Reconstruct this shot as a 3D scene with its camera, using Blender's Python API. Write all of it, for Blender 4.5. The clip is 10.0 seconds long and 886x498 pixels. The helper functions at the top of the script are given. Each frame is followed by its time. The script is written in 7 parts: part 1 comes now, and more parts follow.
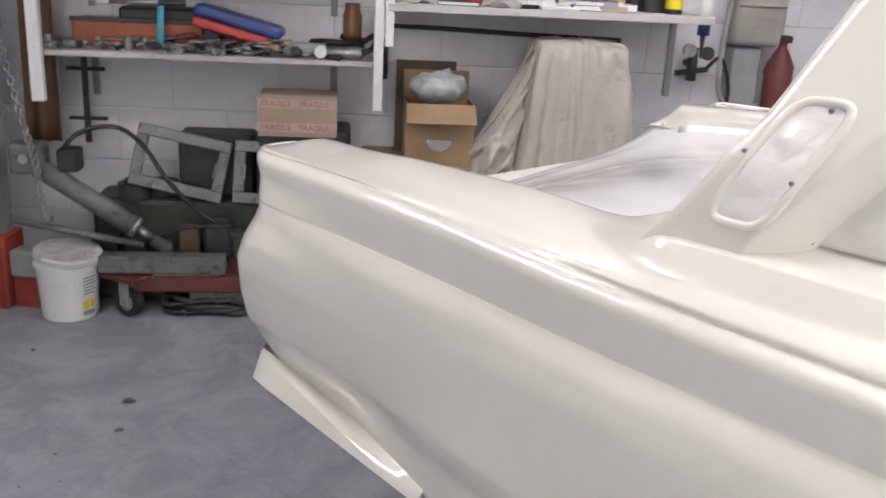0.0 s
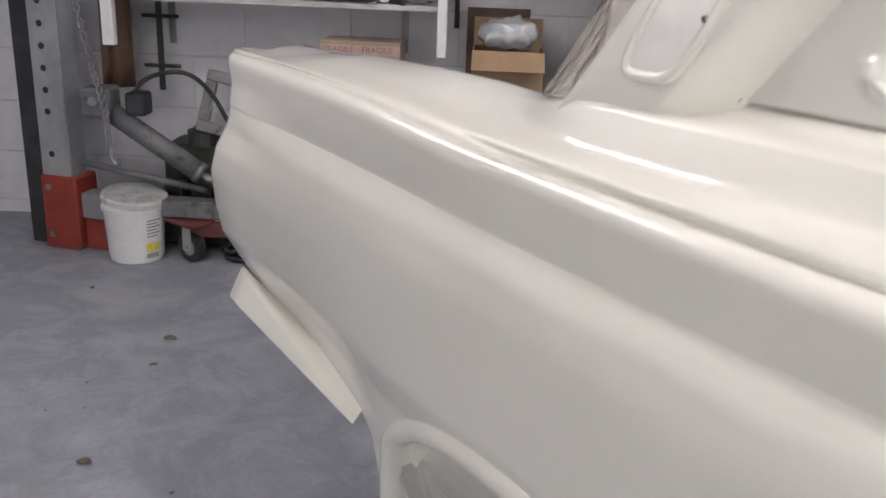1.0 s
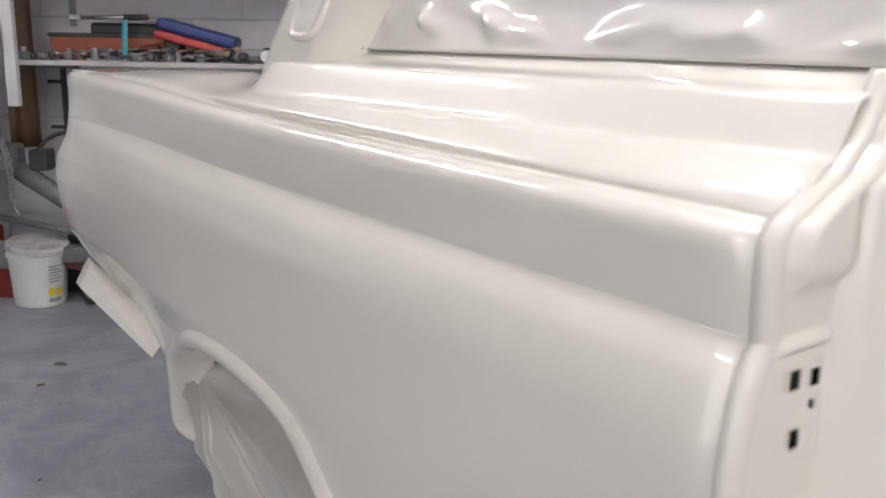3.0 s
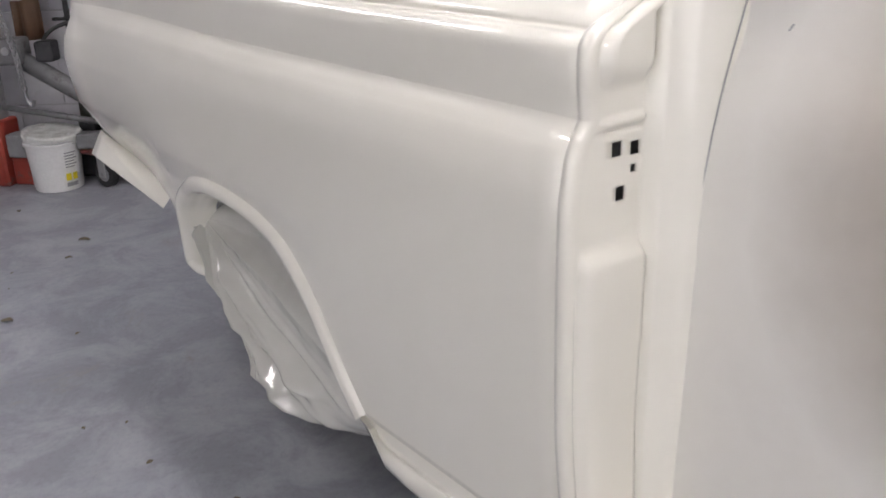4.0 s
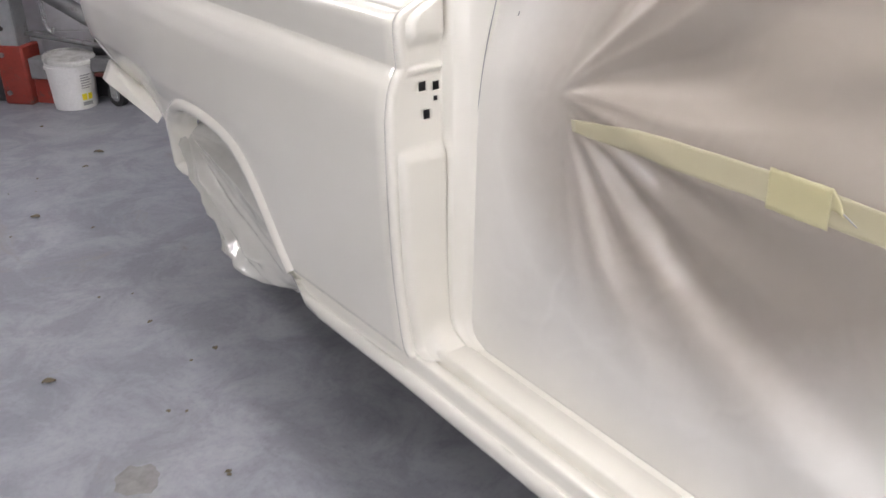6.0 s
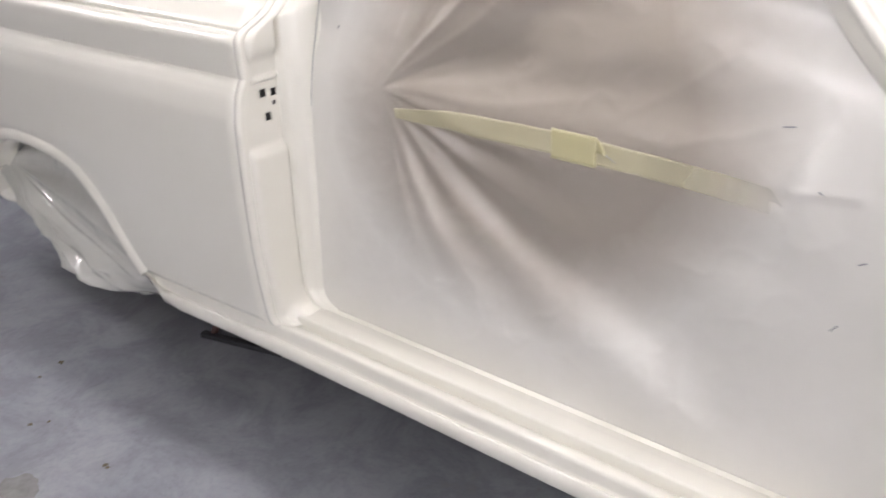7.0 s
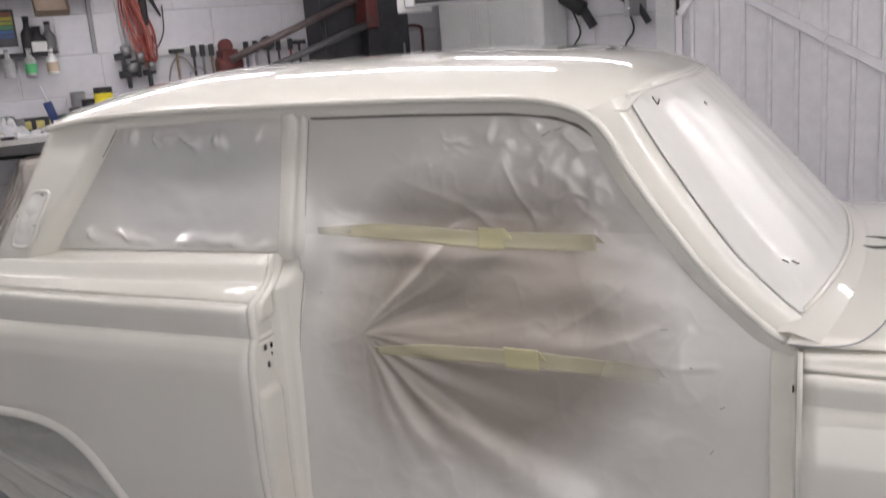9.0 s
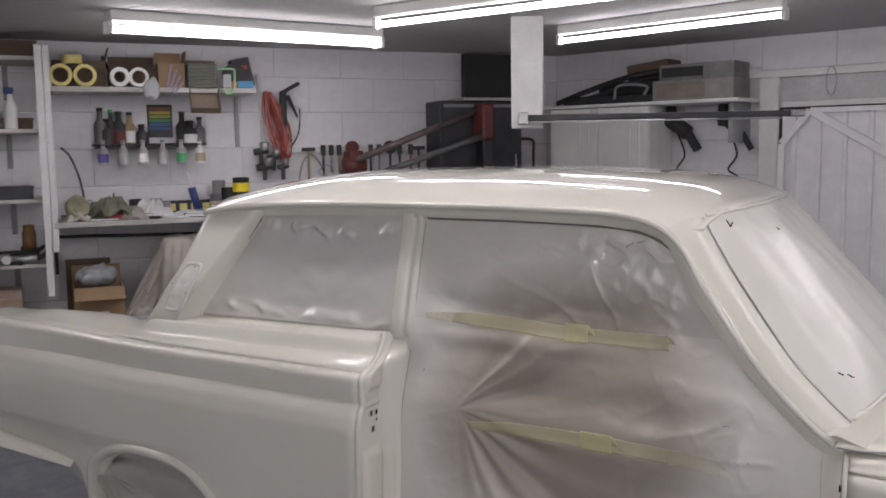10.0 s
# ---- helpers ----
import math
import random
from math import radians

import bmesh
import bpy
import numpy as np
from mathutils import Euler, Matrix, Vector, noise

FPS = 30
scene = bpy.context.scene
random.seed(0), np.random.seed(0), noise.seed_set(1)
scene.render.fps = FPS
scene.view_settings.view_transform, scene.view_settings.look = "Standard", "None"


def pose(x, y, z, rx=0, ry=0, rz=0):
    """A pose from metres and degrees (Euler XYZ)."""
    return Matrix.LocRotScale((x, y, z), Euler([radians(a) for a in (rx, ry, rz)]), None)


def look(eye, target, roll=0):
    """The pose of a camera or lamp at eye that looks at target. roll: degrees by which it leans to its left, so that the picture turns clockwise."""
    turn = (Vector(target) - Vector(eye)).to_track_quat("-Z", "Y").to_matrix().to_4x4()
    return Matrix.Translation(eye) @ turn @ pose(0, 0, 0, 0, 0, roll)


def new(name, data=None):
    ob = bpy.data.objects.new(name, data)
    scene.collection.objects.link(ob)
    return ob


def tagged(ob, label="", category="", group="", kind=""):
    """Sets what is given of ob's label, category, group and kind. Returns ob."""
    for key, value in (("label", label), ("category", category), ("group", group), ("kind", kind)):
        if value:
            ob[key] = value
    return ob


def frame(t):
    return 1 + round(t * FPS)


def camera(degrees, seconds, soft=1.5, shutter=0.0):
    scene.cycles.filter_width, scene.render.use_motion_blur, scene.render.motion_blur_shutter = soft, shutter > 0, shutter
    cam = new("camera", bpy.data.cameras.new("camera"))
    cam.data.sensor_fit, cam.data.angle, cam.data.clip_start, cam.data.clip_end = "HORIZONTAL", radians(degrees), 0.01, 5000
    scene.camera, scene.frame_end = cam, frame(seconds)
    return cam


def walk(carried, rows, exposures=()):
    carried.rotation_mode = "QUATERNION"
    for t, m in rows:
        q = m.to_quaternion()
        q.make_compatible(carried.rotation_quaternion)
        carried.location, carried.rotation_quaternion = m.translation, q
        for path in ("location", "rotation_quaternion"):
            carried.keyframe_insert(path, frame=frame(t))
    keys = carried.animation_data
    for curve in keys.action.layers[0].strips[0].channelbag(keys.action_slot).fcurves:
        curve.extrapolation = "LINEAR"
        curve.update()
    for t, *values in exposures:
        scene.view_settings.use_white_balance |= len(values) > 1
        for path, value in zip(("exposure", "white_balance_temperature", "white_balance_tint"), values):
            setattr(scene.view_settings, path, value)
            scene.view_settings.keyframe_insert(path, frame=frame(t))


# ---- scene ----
cam = camera(51.5, 10.0, shutter=0.4)
PATH = [
    (0, (0.431, -1.623, 1.379), (-0.954, -0.31, 0.783), 2.9),
    (0.5, (0.505, -1.47, 1.346), (-0.977, -0.289, 0.707), 4.7),
    (1, (0.535, -1.345, 1.227), (-1.022, -0.261, 0.593), 2.2),
    (1.5, (0.604, -1.37, 1.14), (-0.966, -0.28, 0.549), 2.2),
    (2, (0.702, -1.336, 1.109), (-0.834, -0.227, 0.47), 0.8),
    (2.5, (0.882, -1.305, 1.107), (-0.652, -0.131, 0.587), 3.4),
    (2.7, (0.941, -1.292, 1.117), (-0.62, -0.119, 0.687), 1.6),
    (3.8, (1.213, -1.35, 1.105), (-0.295, -0.203, 0.462), -1.8),
    (4, (1.274, -1.381, 1.109), (-0.236, -0.265, 0.419), -2.1),
    (4.5, (1.406, -1.398, 1.114), (-0.118, -0.286, 0.453), -0.1),
    (5, (1.567, -1.408, 1.153), (0.023, -0.339, 0.466), -0.3),
    (5.2, (1.617, -1.409, 1.181), (0.105, -0.328, 0.444), -0.4),
    (6.3, (1.885, -1.588, 1.28), (0.427, -0.532, 0.41), -1.7),
    (6.5, (1.91, -1.643, 1.303), (0.539, -0.495, 0.408), -2.3),
    (7, (1.974, -1.796, 1.331), (0.818, -0.404, 0.479), -2.7),
    (7.5, (2.038, -1.964, 1.343), (0.983, -0.428, 0.616), -1.6),
    (8, (2.044, -2.116, 1.461), (0.937, -0.535, 0.936), -0.5),
    (8.5, (1.987, -2.322, 1.517), (1.107, -0.601, 1.004), -2.9),
    (9, (1.904, -2.481, 1.574), (1.143, -0.687, 1.126), -4.4),
    (9.5, (1.963, -2.635, 1.617), (1.089, -0.851, 1.384), -2.7),
    (10, (2.044, -2.759, 1.597), (1.077, -1.022, 1.382), -0.9),
]
EXPOSURES = [(0, 0.30), (0.7, 0.20), (1.5, 0.14), (2.0, 0.13), (2.5, 0.16), (4.0, 0.22), (4.5, 0.40), (5.0, 0.40), (6.5, 0.40), (7.0, 0.32), (7.5, -0.1), (8.0, -0.42), (8.5, -0.38), (9, -0.38), (9.5, -0.74), (10, -0.78)]
walk(cam, [(t, look(eye, target, roll)) for t, eye, target, roll in PATH], EXPOSURES)

# ---------------------------------------------------------------- light
CEIL = 2.27
world = bpy.data.worlds.new("world")
scene.world = world
world.use_nodes = True
world.node_tree.nodes["Background"].inputs["Color"].default_value = (0.8, 0.85, 1.0, 1)
world.node_tree.nodes["Background"].inputs["Strength"].default_value = 0.08
TUBE_GLOW = 31.0
FILL_POWER = 44.0
# added fill lamp in an unseen, made-up doorway behind the camera; brightens the flank
lamp = bpy.data.lights.new("flank_fill", "AREA")
lamp.shape, lamp.size, lamp.size_y, lamp.energy, lamp.color = "RECTANGLE", 3.6, 2.0, FILL_POWER, (1.0, 0.965, 0.95)
new("flank_fill", lamp).matrix_world = look((2.8, -4.98, 1.05), (2.8, 0, 1.05))


# ---------------------------------------------------------------- materials
def node_mat(name):
    m = bpy.data.materials.new(name)
    m.use_nodes = True
    nt = m.node_tree
    return m, nt, nt.nodes["Principled BSDF"]


def noise_tex(nt, scale, detail=4.0, rough=0.55, stretch=(1, 1, 1), space="Object", distortion=0.0):
    tc = nt.nodes.new("ShaderNodeTexCoord")
    mp = nt.nodes.new("ShaderNodeMapping")
    mp.inputs["Scale"].default_value = stretch
    n = nt.nodes.new("ShaderNodeTexNoise")
    n.inputs["Scale"].default_value = scale
    n.inputs["Detail"].default_value = detail
    n.inputs["Roughness"].default_value = rough
    n.inputs["Distortion"].default_value = distortion
    nt.links.new(tc.outputs[space], mp.inputs["Vector"])
    nt.links.new(mp.outputs["Vector"], n.inputs["Vector"])
    return n


def ramp(nt, fac, stops):
    r = nt.nodes.new("ShaderNodeValToRGB")
    e = r.color_ramp.elements
    while len(e) < len(stops):
        e.new(0.5)
    for el, (p, c) in zip(e, stops):
        el.position = p
        el.color = (*c, 1) if len(c) == 3 else c
    nt.links.new(fac, r.inputs["Fac"])
    return r


def mix_col(nt, fac, a, b, mode="MIX"):
    m = nt.nodes.new("ShaderNodeMix")
    m.data_type = "RGBA"
    m.blend_type = mode
    for sock, v in ((m.inputs["Factor"], fac), (m.inputs["A"], a), (m.inputs["B"], b)):
        if isinstance(v, (int, float)):
            sock.default_value = v
        elif isinstance(v, tuple):
            sock.default_value = (*v, 1)
        else:
            nt.links.new(v, sock)
    return m.outputs["Result"]


def bump(nt, bsdf, height, strength=0.2, distance=0.01):
    b = nt.nodes.new("ShaderNodeBump")
    b.inputs["Strength"].default_value = strength
    b.inputs["Distance"].default_value = distance
    nt.links.new(height, b.inputs["Height"])
    nt.links.new(b.outputs["Normal"], bsdf.inputs["Normal"])
    return b


def plain(name, col, rough=0.5, metal=0.0, var=0.25, scale=8.0, fine=90.0, bumpy=0.15, rvar=0.15, dirt=None, dirt_at=0.62, spec=0.5, stretch=(1, 1, 1)):
    """A surface with variation at two scales, a little relief, and optional dirt."""
    m, nt, b = node_mat(name)
    big = noise_tex(nt, scale, 5, 0.6, stretch)
    small = noise_tex(nt, fine, 3, 0.6, stretch)
    lo = tuple(c * (1 - var) for c in col)
    hi = tuple(min(1, c * (1 + var * 0.6)) for c in col)
    c1 = ramp(nt, big.outputs["Fac"], [(0.3, lo), (0.7, hi)]).outputs["Color"]
    c2 = mix_col(nt, 0.16, c1, ramp(nt, small.outputs["Fac"], [(0.35, (0.6, 0.6, 0.6)), (0.65, (1, 1, 1))]).outputs["Color"], "MULTIPLY")
    if dirt:
        sp = noise_tex(nt, scale * 2.3, 6, 0.7)
        f = ramp(nt, sp.outputs["Fac"], [(dirt_at - 0.06, (0, 0, 0)), (dirt_at + 0.08, (1, 1, 1))]).outputs["Color"]
        c2 = mix_col(nt, f, c2, dirt)
    nt.links.new(c2, b.inputs["Base Color"])
    r = nt.nodes.new("ShaderNodeMapRange")
    r.inputs["To Min"].default_value = max(0.02, rough - rvar)
    r.inputs["To Max"].default_value = min(1, rough + rvar)
    nt.links.new(big.outputs["Fac"], r.inputs["Value"])
    nt.links.new(r.outputs["Result"], b.inputs["Roughness"])
    b.inputs["Metallic"].default_value = metal
    b.inputs["Specular IOR Level"].default_value = spec
    if bumpy:
        bump(nt, b, small.outputs["Fac"], bumpy, 0.004)
    return m


def make_paint():
    m, nt, b = node_mat("cream_car_paint")
    big = noise_tex(nt, 3.0, 3)
    c = ramp(nt, big.outputs["Fac"], [(0.3, (0.775, 0.752, 0.672)), (0.7, (0.80, 0.782, 0.705))])
    nt.links.new(c.outputs["Color"], b.inputs["Base Color"])
    b.inputs["Roughness"].default_value = 0.38
    b.inputs["Coat Weight"].default_value = 1.0
    b.inputs["Coat IOR"].default_value = 1.65
    b.inputs["Coat Roughness"].default_value = 0.035
    peel = noise_tex(nt, 260.0, 2)
    wave = noise_tex(nt, 5.0, 2)
    add = nt.nodes.new("ShaderNodeMath")
    add.operation = "MULTIPLY_ADD"
    add.inputs[1].default_value = 1.6
    nt.links.new(wave.outputs["Fac"], add.inputs[0])
    nt.links.new(peel.outputs["Fac"], add.inputs[2])
    bump(nt, b, add.outputs["Value"], 0.03, 0.002)
    return m


def make_film(name, col, rough=0.28, trans=0.25, crease_scale=9.0, bumps=0.35, clear=0.0, bare=None, bare_col=(0.5, 0.49, 0.48), bare_clear=0.4, dull_below=None, sheen=1.75, gloss=0.055):
    """Thin plastic masking film, dusted with overspray; bare = (centre, radii) of a part that the spray has hardly
    reached, bare_col its colour, which can carry the dark behind it.
    """
    m, nt, b = node_mat(name)
    big = noise_tex(nt, 3.5, 5, 0.6)
    c = ramp(nt, big.outputs["Fac"], [(0.3, tuple(x * 0.9 for x in col)), (0.7, col)]).outputs["Color"]
    fac = None
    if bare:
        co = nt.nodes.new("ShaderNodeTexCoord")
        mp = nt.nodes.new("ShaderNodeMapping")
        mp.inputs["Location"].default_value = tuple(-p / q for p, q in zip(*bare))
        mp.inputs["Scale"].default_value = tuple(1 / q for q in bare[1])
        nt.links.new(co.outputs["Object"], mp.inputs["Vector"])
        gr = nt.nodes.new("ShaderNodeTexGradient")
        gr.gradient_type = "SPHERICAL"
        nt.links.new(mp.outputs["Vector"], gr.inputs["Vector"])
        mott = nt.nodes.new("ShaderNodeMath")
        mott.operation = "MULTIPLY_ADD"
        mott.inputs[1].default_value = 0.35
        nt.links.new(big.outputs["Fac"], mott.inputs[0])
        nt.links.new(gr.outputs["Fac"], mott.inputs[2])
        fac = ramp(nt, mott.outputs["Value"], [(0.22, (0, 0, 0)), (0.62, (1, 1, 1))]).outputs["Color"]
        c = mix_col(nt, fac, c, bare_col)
    nt.links.new(c, b.inputs["Base Color"])
    b.inputs["Roughness"].default_value = rough
    b.inputs["Coat Weight"].default_value = 1.0
    b.inputs["Coat IOR"].default_value = sheen
    b.inputs["Coat Roughness"].default_value = gloss
    if dull_below:
        oc = nt.nodes.new("ShaderNodeTexCoord")
        sep = nt.nodes.new("ShaderNodeSeparateXYZ")
        nt.links.new(oc.outputs["Object"], sep.inputs["Vector"])
        dl = nt.nodes.new("ShaderNodeMapRange")
        dl.inputs["From Min"].default_value, dl.inputs["From Max"].default_value = dull_below
        dl.inputs["To Min"].default_value, dl.inputs["To Max"].default_value = 0.33, 0.05
        nt.links.new(sep.outputs["Z"], dl.inputs["Value"])
        nt.links.new(dl.outputs["Result"], b.inputs["Coat Roughness"])
    cr = noise_tex(nt, crease_scale, 4, 0.5, (1, 1, 1.6), "Object", 0.15)
    bump(nt, b, cr.outputs["Fac"], bumps, 0.02)
    t = nt.nodes.new("ShaderNodeBsdfTranslucent")
    nt.links.new(c, t.inputs["Color"])
    mx = nt.nodes.new("ShaderNodeMixShader")
    mx.inputs["Fac"].default_value = trans
    out = nt.nodes["Material Output"]
    nt.links.new(b.outputs["BSDF"], mx.inputs[1])
    nt.links.new(t.outputs["BSDF"], mx.inputs[2])
    nt.links.new(mx.outputs["Shader"], out.inputs["Surface"])
    if clear or bare:
        tr = nt.nodes.new("ShaderNodeBsdfTransparent")
        m2 = nt.nodes.new("ShaderNodeMixShader")
        m2.inputs["Fac"].default_value = clear
        if bare:
            mr = nt.nodes.new("ShaderNodeMapRange")
            mr.inputs["To Min"].default_value, mr.inputs["To Max"].default_value = clear, bare_clear
            nt.links.new(fac, mr.inputs["Value"])
            nt.links.new(mr.outputs["Result"], m2.inputs["Fac"])
        nt.links.new(mx.outputs["Shader"], m2.inputs[1])
        nt.links.new(tr.outputs["BSDF"], m2.inputs[2])
        nt.links.new(m2.outputs["Shader"], out.inputs["Surface"])
    return m


def make_floor():
    m, nt, b = node_mat("painted_concrete_floor")
    big = noise_tex(nt, 0.9, 6, 0.62)
    mid = noise_tex(nt, 4.5, 7, 0.7, (1, 1, 1), "Object", 0.6)
    fine = noise_tex(nt, 60, 4, 0.7)
    base = ramp(nt, big.outputs["Fac"], [(0.3, (0.265, 0.277, 0.315)), (0.7, (0.35, 0.356, 0.386))]).outputs["Color"]
    worn = ramp(nt, mid.outputs["Fac"], [(0.42, (0.72, 0.72, 0.74)), (0.55, (1, 1, 1)), (0.72, (1.25, 1.24, 1.2))]).outputs["Color"]
    c = mix_col(nt, 0.8, base, worn, "MULTIPLY")
    speck = ramp(nt, fine.outputs["Fac"], [(0.3, (0.7, 0.7, 0.7)), (0.5, (1, 1, 1))]).outputs["Color"]
    c = mix_col(nt, 0.4, c, speck, "MULTIPLY")
    stain = noise_tex(nt, 2.2, 8, 0.75, (1, 1, 1), "Object", 1.5)
    sf = ramp(nt, stain.outputs["Fac"], [(0.60, (0, 0, 0)), (0.68, (1, 1, 1))]).outputs["Color"]
    c = mix_col(nt, sf, c, (0.26, 0.255, 0.26))
    nt.links.new(c, b.inputs["Base Color"])
    r = nt.nodes.new("ShaderNodeMapRange")
    r.inputs["To Min"].default_value, r.inputs["To Max"].default_value = 0.38, 0.72
    nt.links.new(mid.outputs["Fac"], r.inputs["Value"])
    nt.links.new(r.outputs["Result"], b.inputs["Roughness"])
    bump(nt, b, mid.outputs["Fac"], 0.12, 0.01)
    return m


def glow(name, col, strength):
    m, nt, b = node_mat(name)
    b.inputs["Base Color"].default_value = (0.9, 0.9, 0.9, 1)
    b.inputs["Emission Color"].default_value = (*col, 1)
    b.inputs["Emission Strength"].default_value = strength
    return m


PAINT = make_paint()
# brown middle: thin overspray, with the dark of the cabin behind put into the colour
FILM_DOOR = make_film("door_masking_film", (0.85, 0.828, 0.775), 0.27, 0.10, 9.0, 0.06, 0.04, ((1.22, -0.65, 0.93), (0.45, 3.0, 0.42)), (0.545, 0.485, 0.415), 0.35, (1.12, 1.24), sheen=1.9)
FILM_WIN = make_film("window_masking_film", (0.82, 0.80, 0.745), 0.22, 0.08, 8.0, 0.06, 0.02, ((0.44, -0.62, 1.27), (0.34, 3.0, 0.20)), (0.74, 0.73, 0.715), 0.05)
FILM_WHEEL = make_film("wheel_masking_film", (0.62, 0.615, 0.57), 0.16, 0.08, 12.0, 0.12, sheen=1.8, gloss=0.20)
FILM_VENT = make_film("vent_masking_film", (0.86, 0.84, 0.79), 0.35, 0.0, 20.0, 0.15, sheen=1.5)
FILM_BOOT = make_film("boot_masking_film", (0.89, 0.89, 0.885), 0.4, 0.04, 6.0, 0.15)
TAPE = make_film("masking_tape", (0.74, 0.70, 0.50), 0.45, 0.1, 14.0, 0.05, 0.90, ((1.17, -0.65, 1.01), (0.44, 3.0, 0.6)), (0.74, 0.69, 0.47), 0.50, (2.0, 3.0))
TAPE_B = plain("yellow_tape", (0.78, 0.68, 0.25), 0.5, 0, 0.1, 12, 120, 0.1)
TAPE_P = make_film("tape_patch", (0.76, 0.71, 0.43), 0.45, 0.1, 14.0, 0.05, 0.40)
FLOOR = make_floor()
WALL = plain("white_painted_blockwork", (0.74, 0.73, 0.765), 0.55, 0, 0.04, 2.2, 16, 0.06, 0.1, (0.60, 0.585, 0.585), 0.72)
JOINT = plain("block_joint", (0.60, 0.595, 0.61), 0.8, 0, 0.2, 5, 60, 0.3)
CEILM = plain("ceiling_board", (0.46, 0.455, 0.455), 0.8, 0, 0.1, 1.5, 40, 0.2)
WHITE_WOOD = plain("white_painted_timber", (0.78, 0.78, 0.78), 0.5, 0, 0.1, 6, 80, 0.2, 0.1, (0.5, 0.48, 0.45), 0.72)
SHELF = plain("dusty_white_shelf", (0.52, 0.505, 0.485), 0.6, 0, 0.2, 5, 70, 0.2, 0.1, (0.3, 0.28, 0.26), 0.66)
CARD = plain("brown_cardboard", (0.36, 0.24, 0.14), 0.8, 0, 0.18, 6, 80, 0.2)
CARD_L = plain("pale_cardboard", (0.52, 0.41, 0.30), 0.8, 0, 0.15, 6, 80, 0.2)
CARD_D = plain("dark_cardboard", (0.12, 0.085, 0.06), 0.85, 0, 0.2, 6, 80, 0.2)
RED = plain("red_paint", (0.30, 0.045, 0.03), 0.45, 0, 0.3, 8, 90, 0.2, 0.15, (0.12, 0.07, 0.06), 0.62)
RED2 = plain("red_plastic", (0.45, 0.05, 0.05), 0.4, 0, 0.15)
BLUE = plain("blue_plastic", (0.035, 0.06, 0.21), 0.4, 0, 0.2)
CYAN = plain("turquoise_plastic", (0.06, 0.36, 0.45), 0.4, 0, 0.15)
GREEN = plain("green_plastic", (0.08, 0.42, 0.16), 0.4, 0, 0.15)
ORANGE = plain("orange_plastic", (0.30, 0.085, 0.04), 0.5, 0, 0.25)
STEEL = plain("bare_steel", (0.42, 0.42, 0.43), 0.38, 0.9, 0.3, 9, 120, 0.2, 0.15, (0.14, 0.10, 0.08), 0.66)
GALV = plain("galvanised_steel", (0.50, 0.51, 0.52), 0.45, 0.6, 0.2, 10, 90, 0.1)
GREY_D = plain("grimy_grey_metal", (0.17, 0.17, 0.175), 0.5, 0.2, 0.3, 8, 80, 0.2, 0.1, (0.06, 0.05, 0.045), 0.60)
DARK = plain("dark_grey_metal", (0.055, 0.055, 0.06), 0.5, 0.3, 0.4, 9, 90, 0.25)
BLACK = plain("black_rubber", (0.025, 0.025, 0.026), 0.6, 0, 0.3)
GREY = plain("grey_painted_metal", (0.30, 0.305, 0.315), 0.5, 0.1, 0.2, 8, 80, 0.15, 0.1, (0.12, 0.10, 0.09), 0.68)
OLIVE = plain("oily_green_machine", (0.05, 0.06, 0.042), 0.5, 0.1, 0.4, 9, 80, 0.3)
PLASTIC_W = plain("white_plastic", (0.78, 0.78, 0.77), 0.4, 0, 0.06, 8, 80, 0.05)
CLEAR = make_film("clear_polythene", (0.62, 0.64, 0.66), 0.2, 0.3, 14.0, 0.6)
CANVAS = plain("stained_canvas", (0.50, 0.465, 0.42), 0.85, 0, 0.15, 3, 25, 0.10, 0.1, (0.30, 0.265, 0.235), 0.64)
RED_D = plain("dull_dark_red", (0.15, 0.032, 0.028), 0.55, 0, 0.3, 8, 90, 0.2, 0.15, (0.07, 0.05, 0.045), 0.58)
CLOTH = plain("grey_cloth", (0.36, 0.34, 0.31), 0.9, 0, 0.25, 7, 120, 0.5)
PURPLE = plain("purple_label", (0.10, 0.08, 0.28), 0.5, 0, 0.1)
YELLOW = plain("yellow_label", (0.80, 0.66, 0.03), 0.5, 0, 0.08)
TEXT_GREY = plain("grey_print", (0.33, 0.33, 0.34), 0.6, 0, 0.1)
DOORM = plain("white_ribbed_door", (0.88, 0.865, 0.885), 0.42, 0, 0.04, 3, 12, 0.03, 0.1, (0.64, 0.62, 0.61), 0.72)
TIMBER = plain("raw_timber", (0.33, 0.25, 0.17), 0.75, 0, 0.25, 6, 70, 0.2, 0.1, None, 0.6, 0.5, (1, 8, 8))
# near-black that stands in for the shade inside the shell, holes and gaps
VOID = plain("interior_shade_dark", (0.05, 0.043, 0.036), 0.9, 0, 0.2)
HOSE = plain("red_hose", (0.50, 0.11, 0.08), 0.4, 0, 0.2)
LEAF = plain("dead_leaf", (0.16, 0.13, 0.08), 0.8, 0, 0.3, 30)
TUBE = glow("fluorescent_tube", (1.0, 0.950, 0.978), TUBE_GLOW)


# ---------------------------------------------------------------- mesh helpers
def thing(name, label, category, m=None, group="", kind=""):
    ob = new(name)
    if m is not None:
        ob.matrix_world = m
    return tagged(ob, label, category, group, kind)


def link(name, me, material, parent=None, label="", smooth=False):
    me.materials.append(material)
    if smooth:
        for p in me.polygons:
            p.use_smooth = True
    ob = new(name, me)
    if parent is not None:
        ob.parent = parent
    if label:
        ob["label"] = label
    return ob


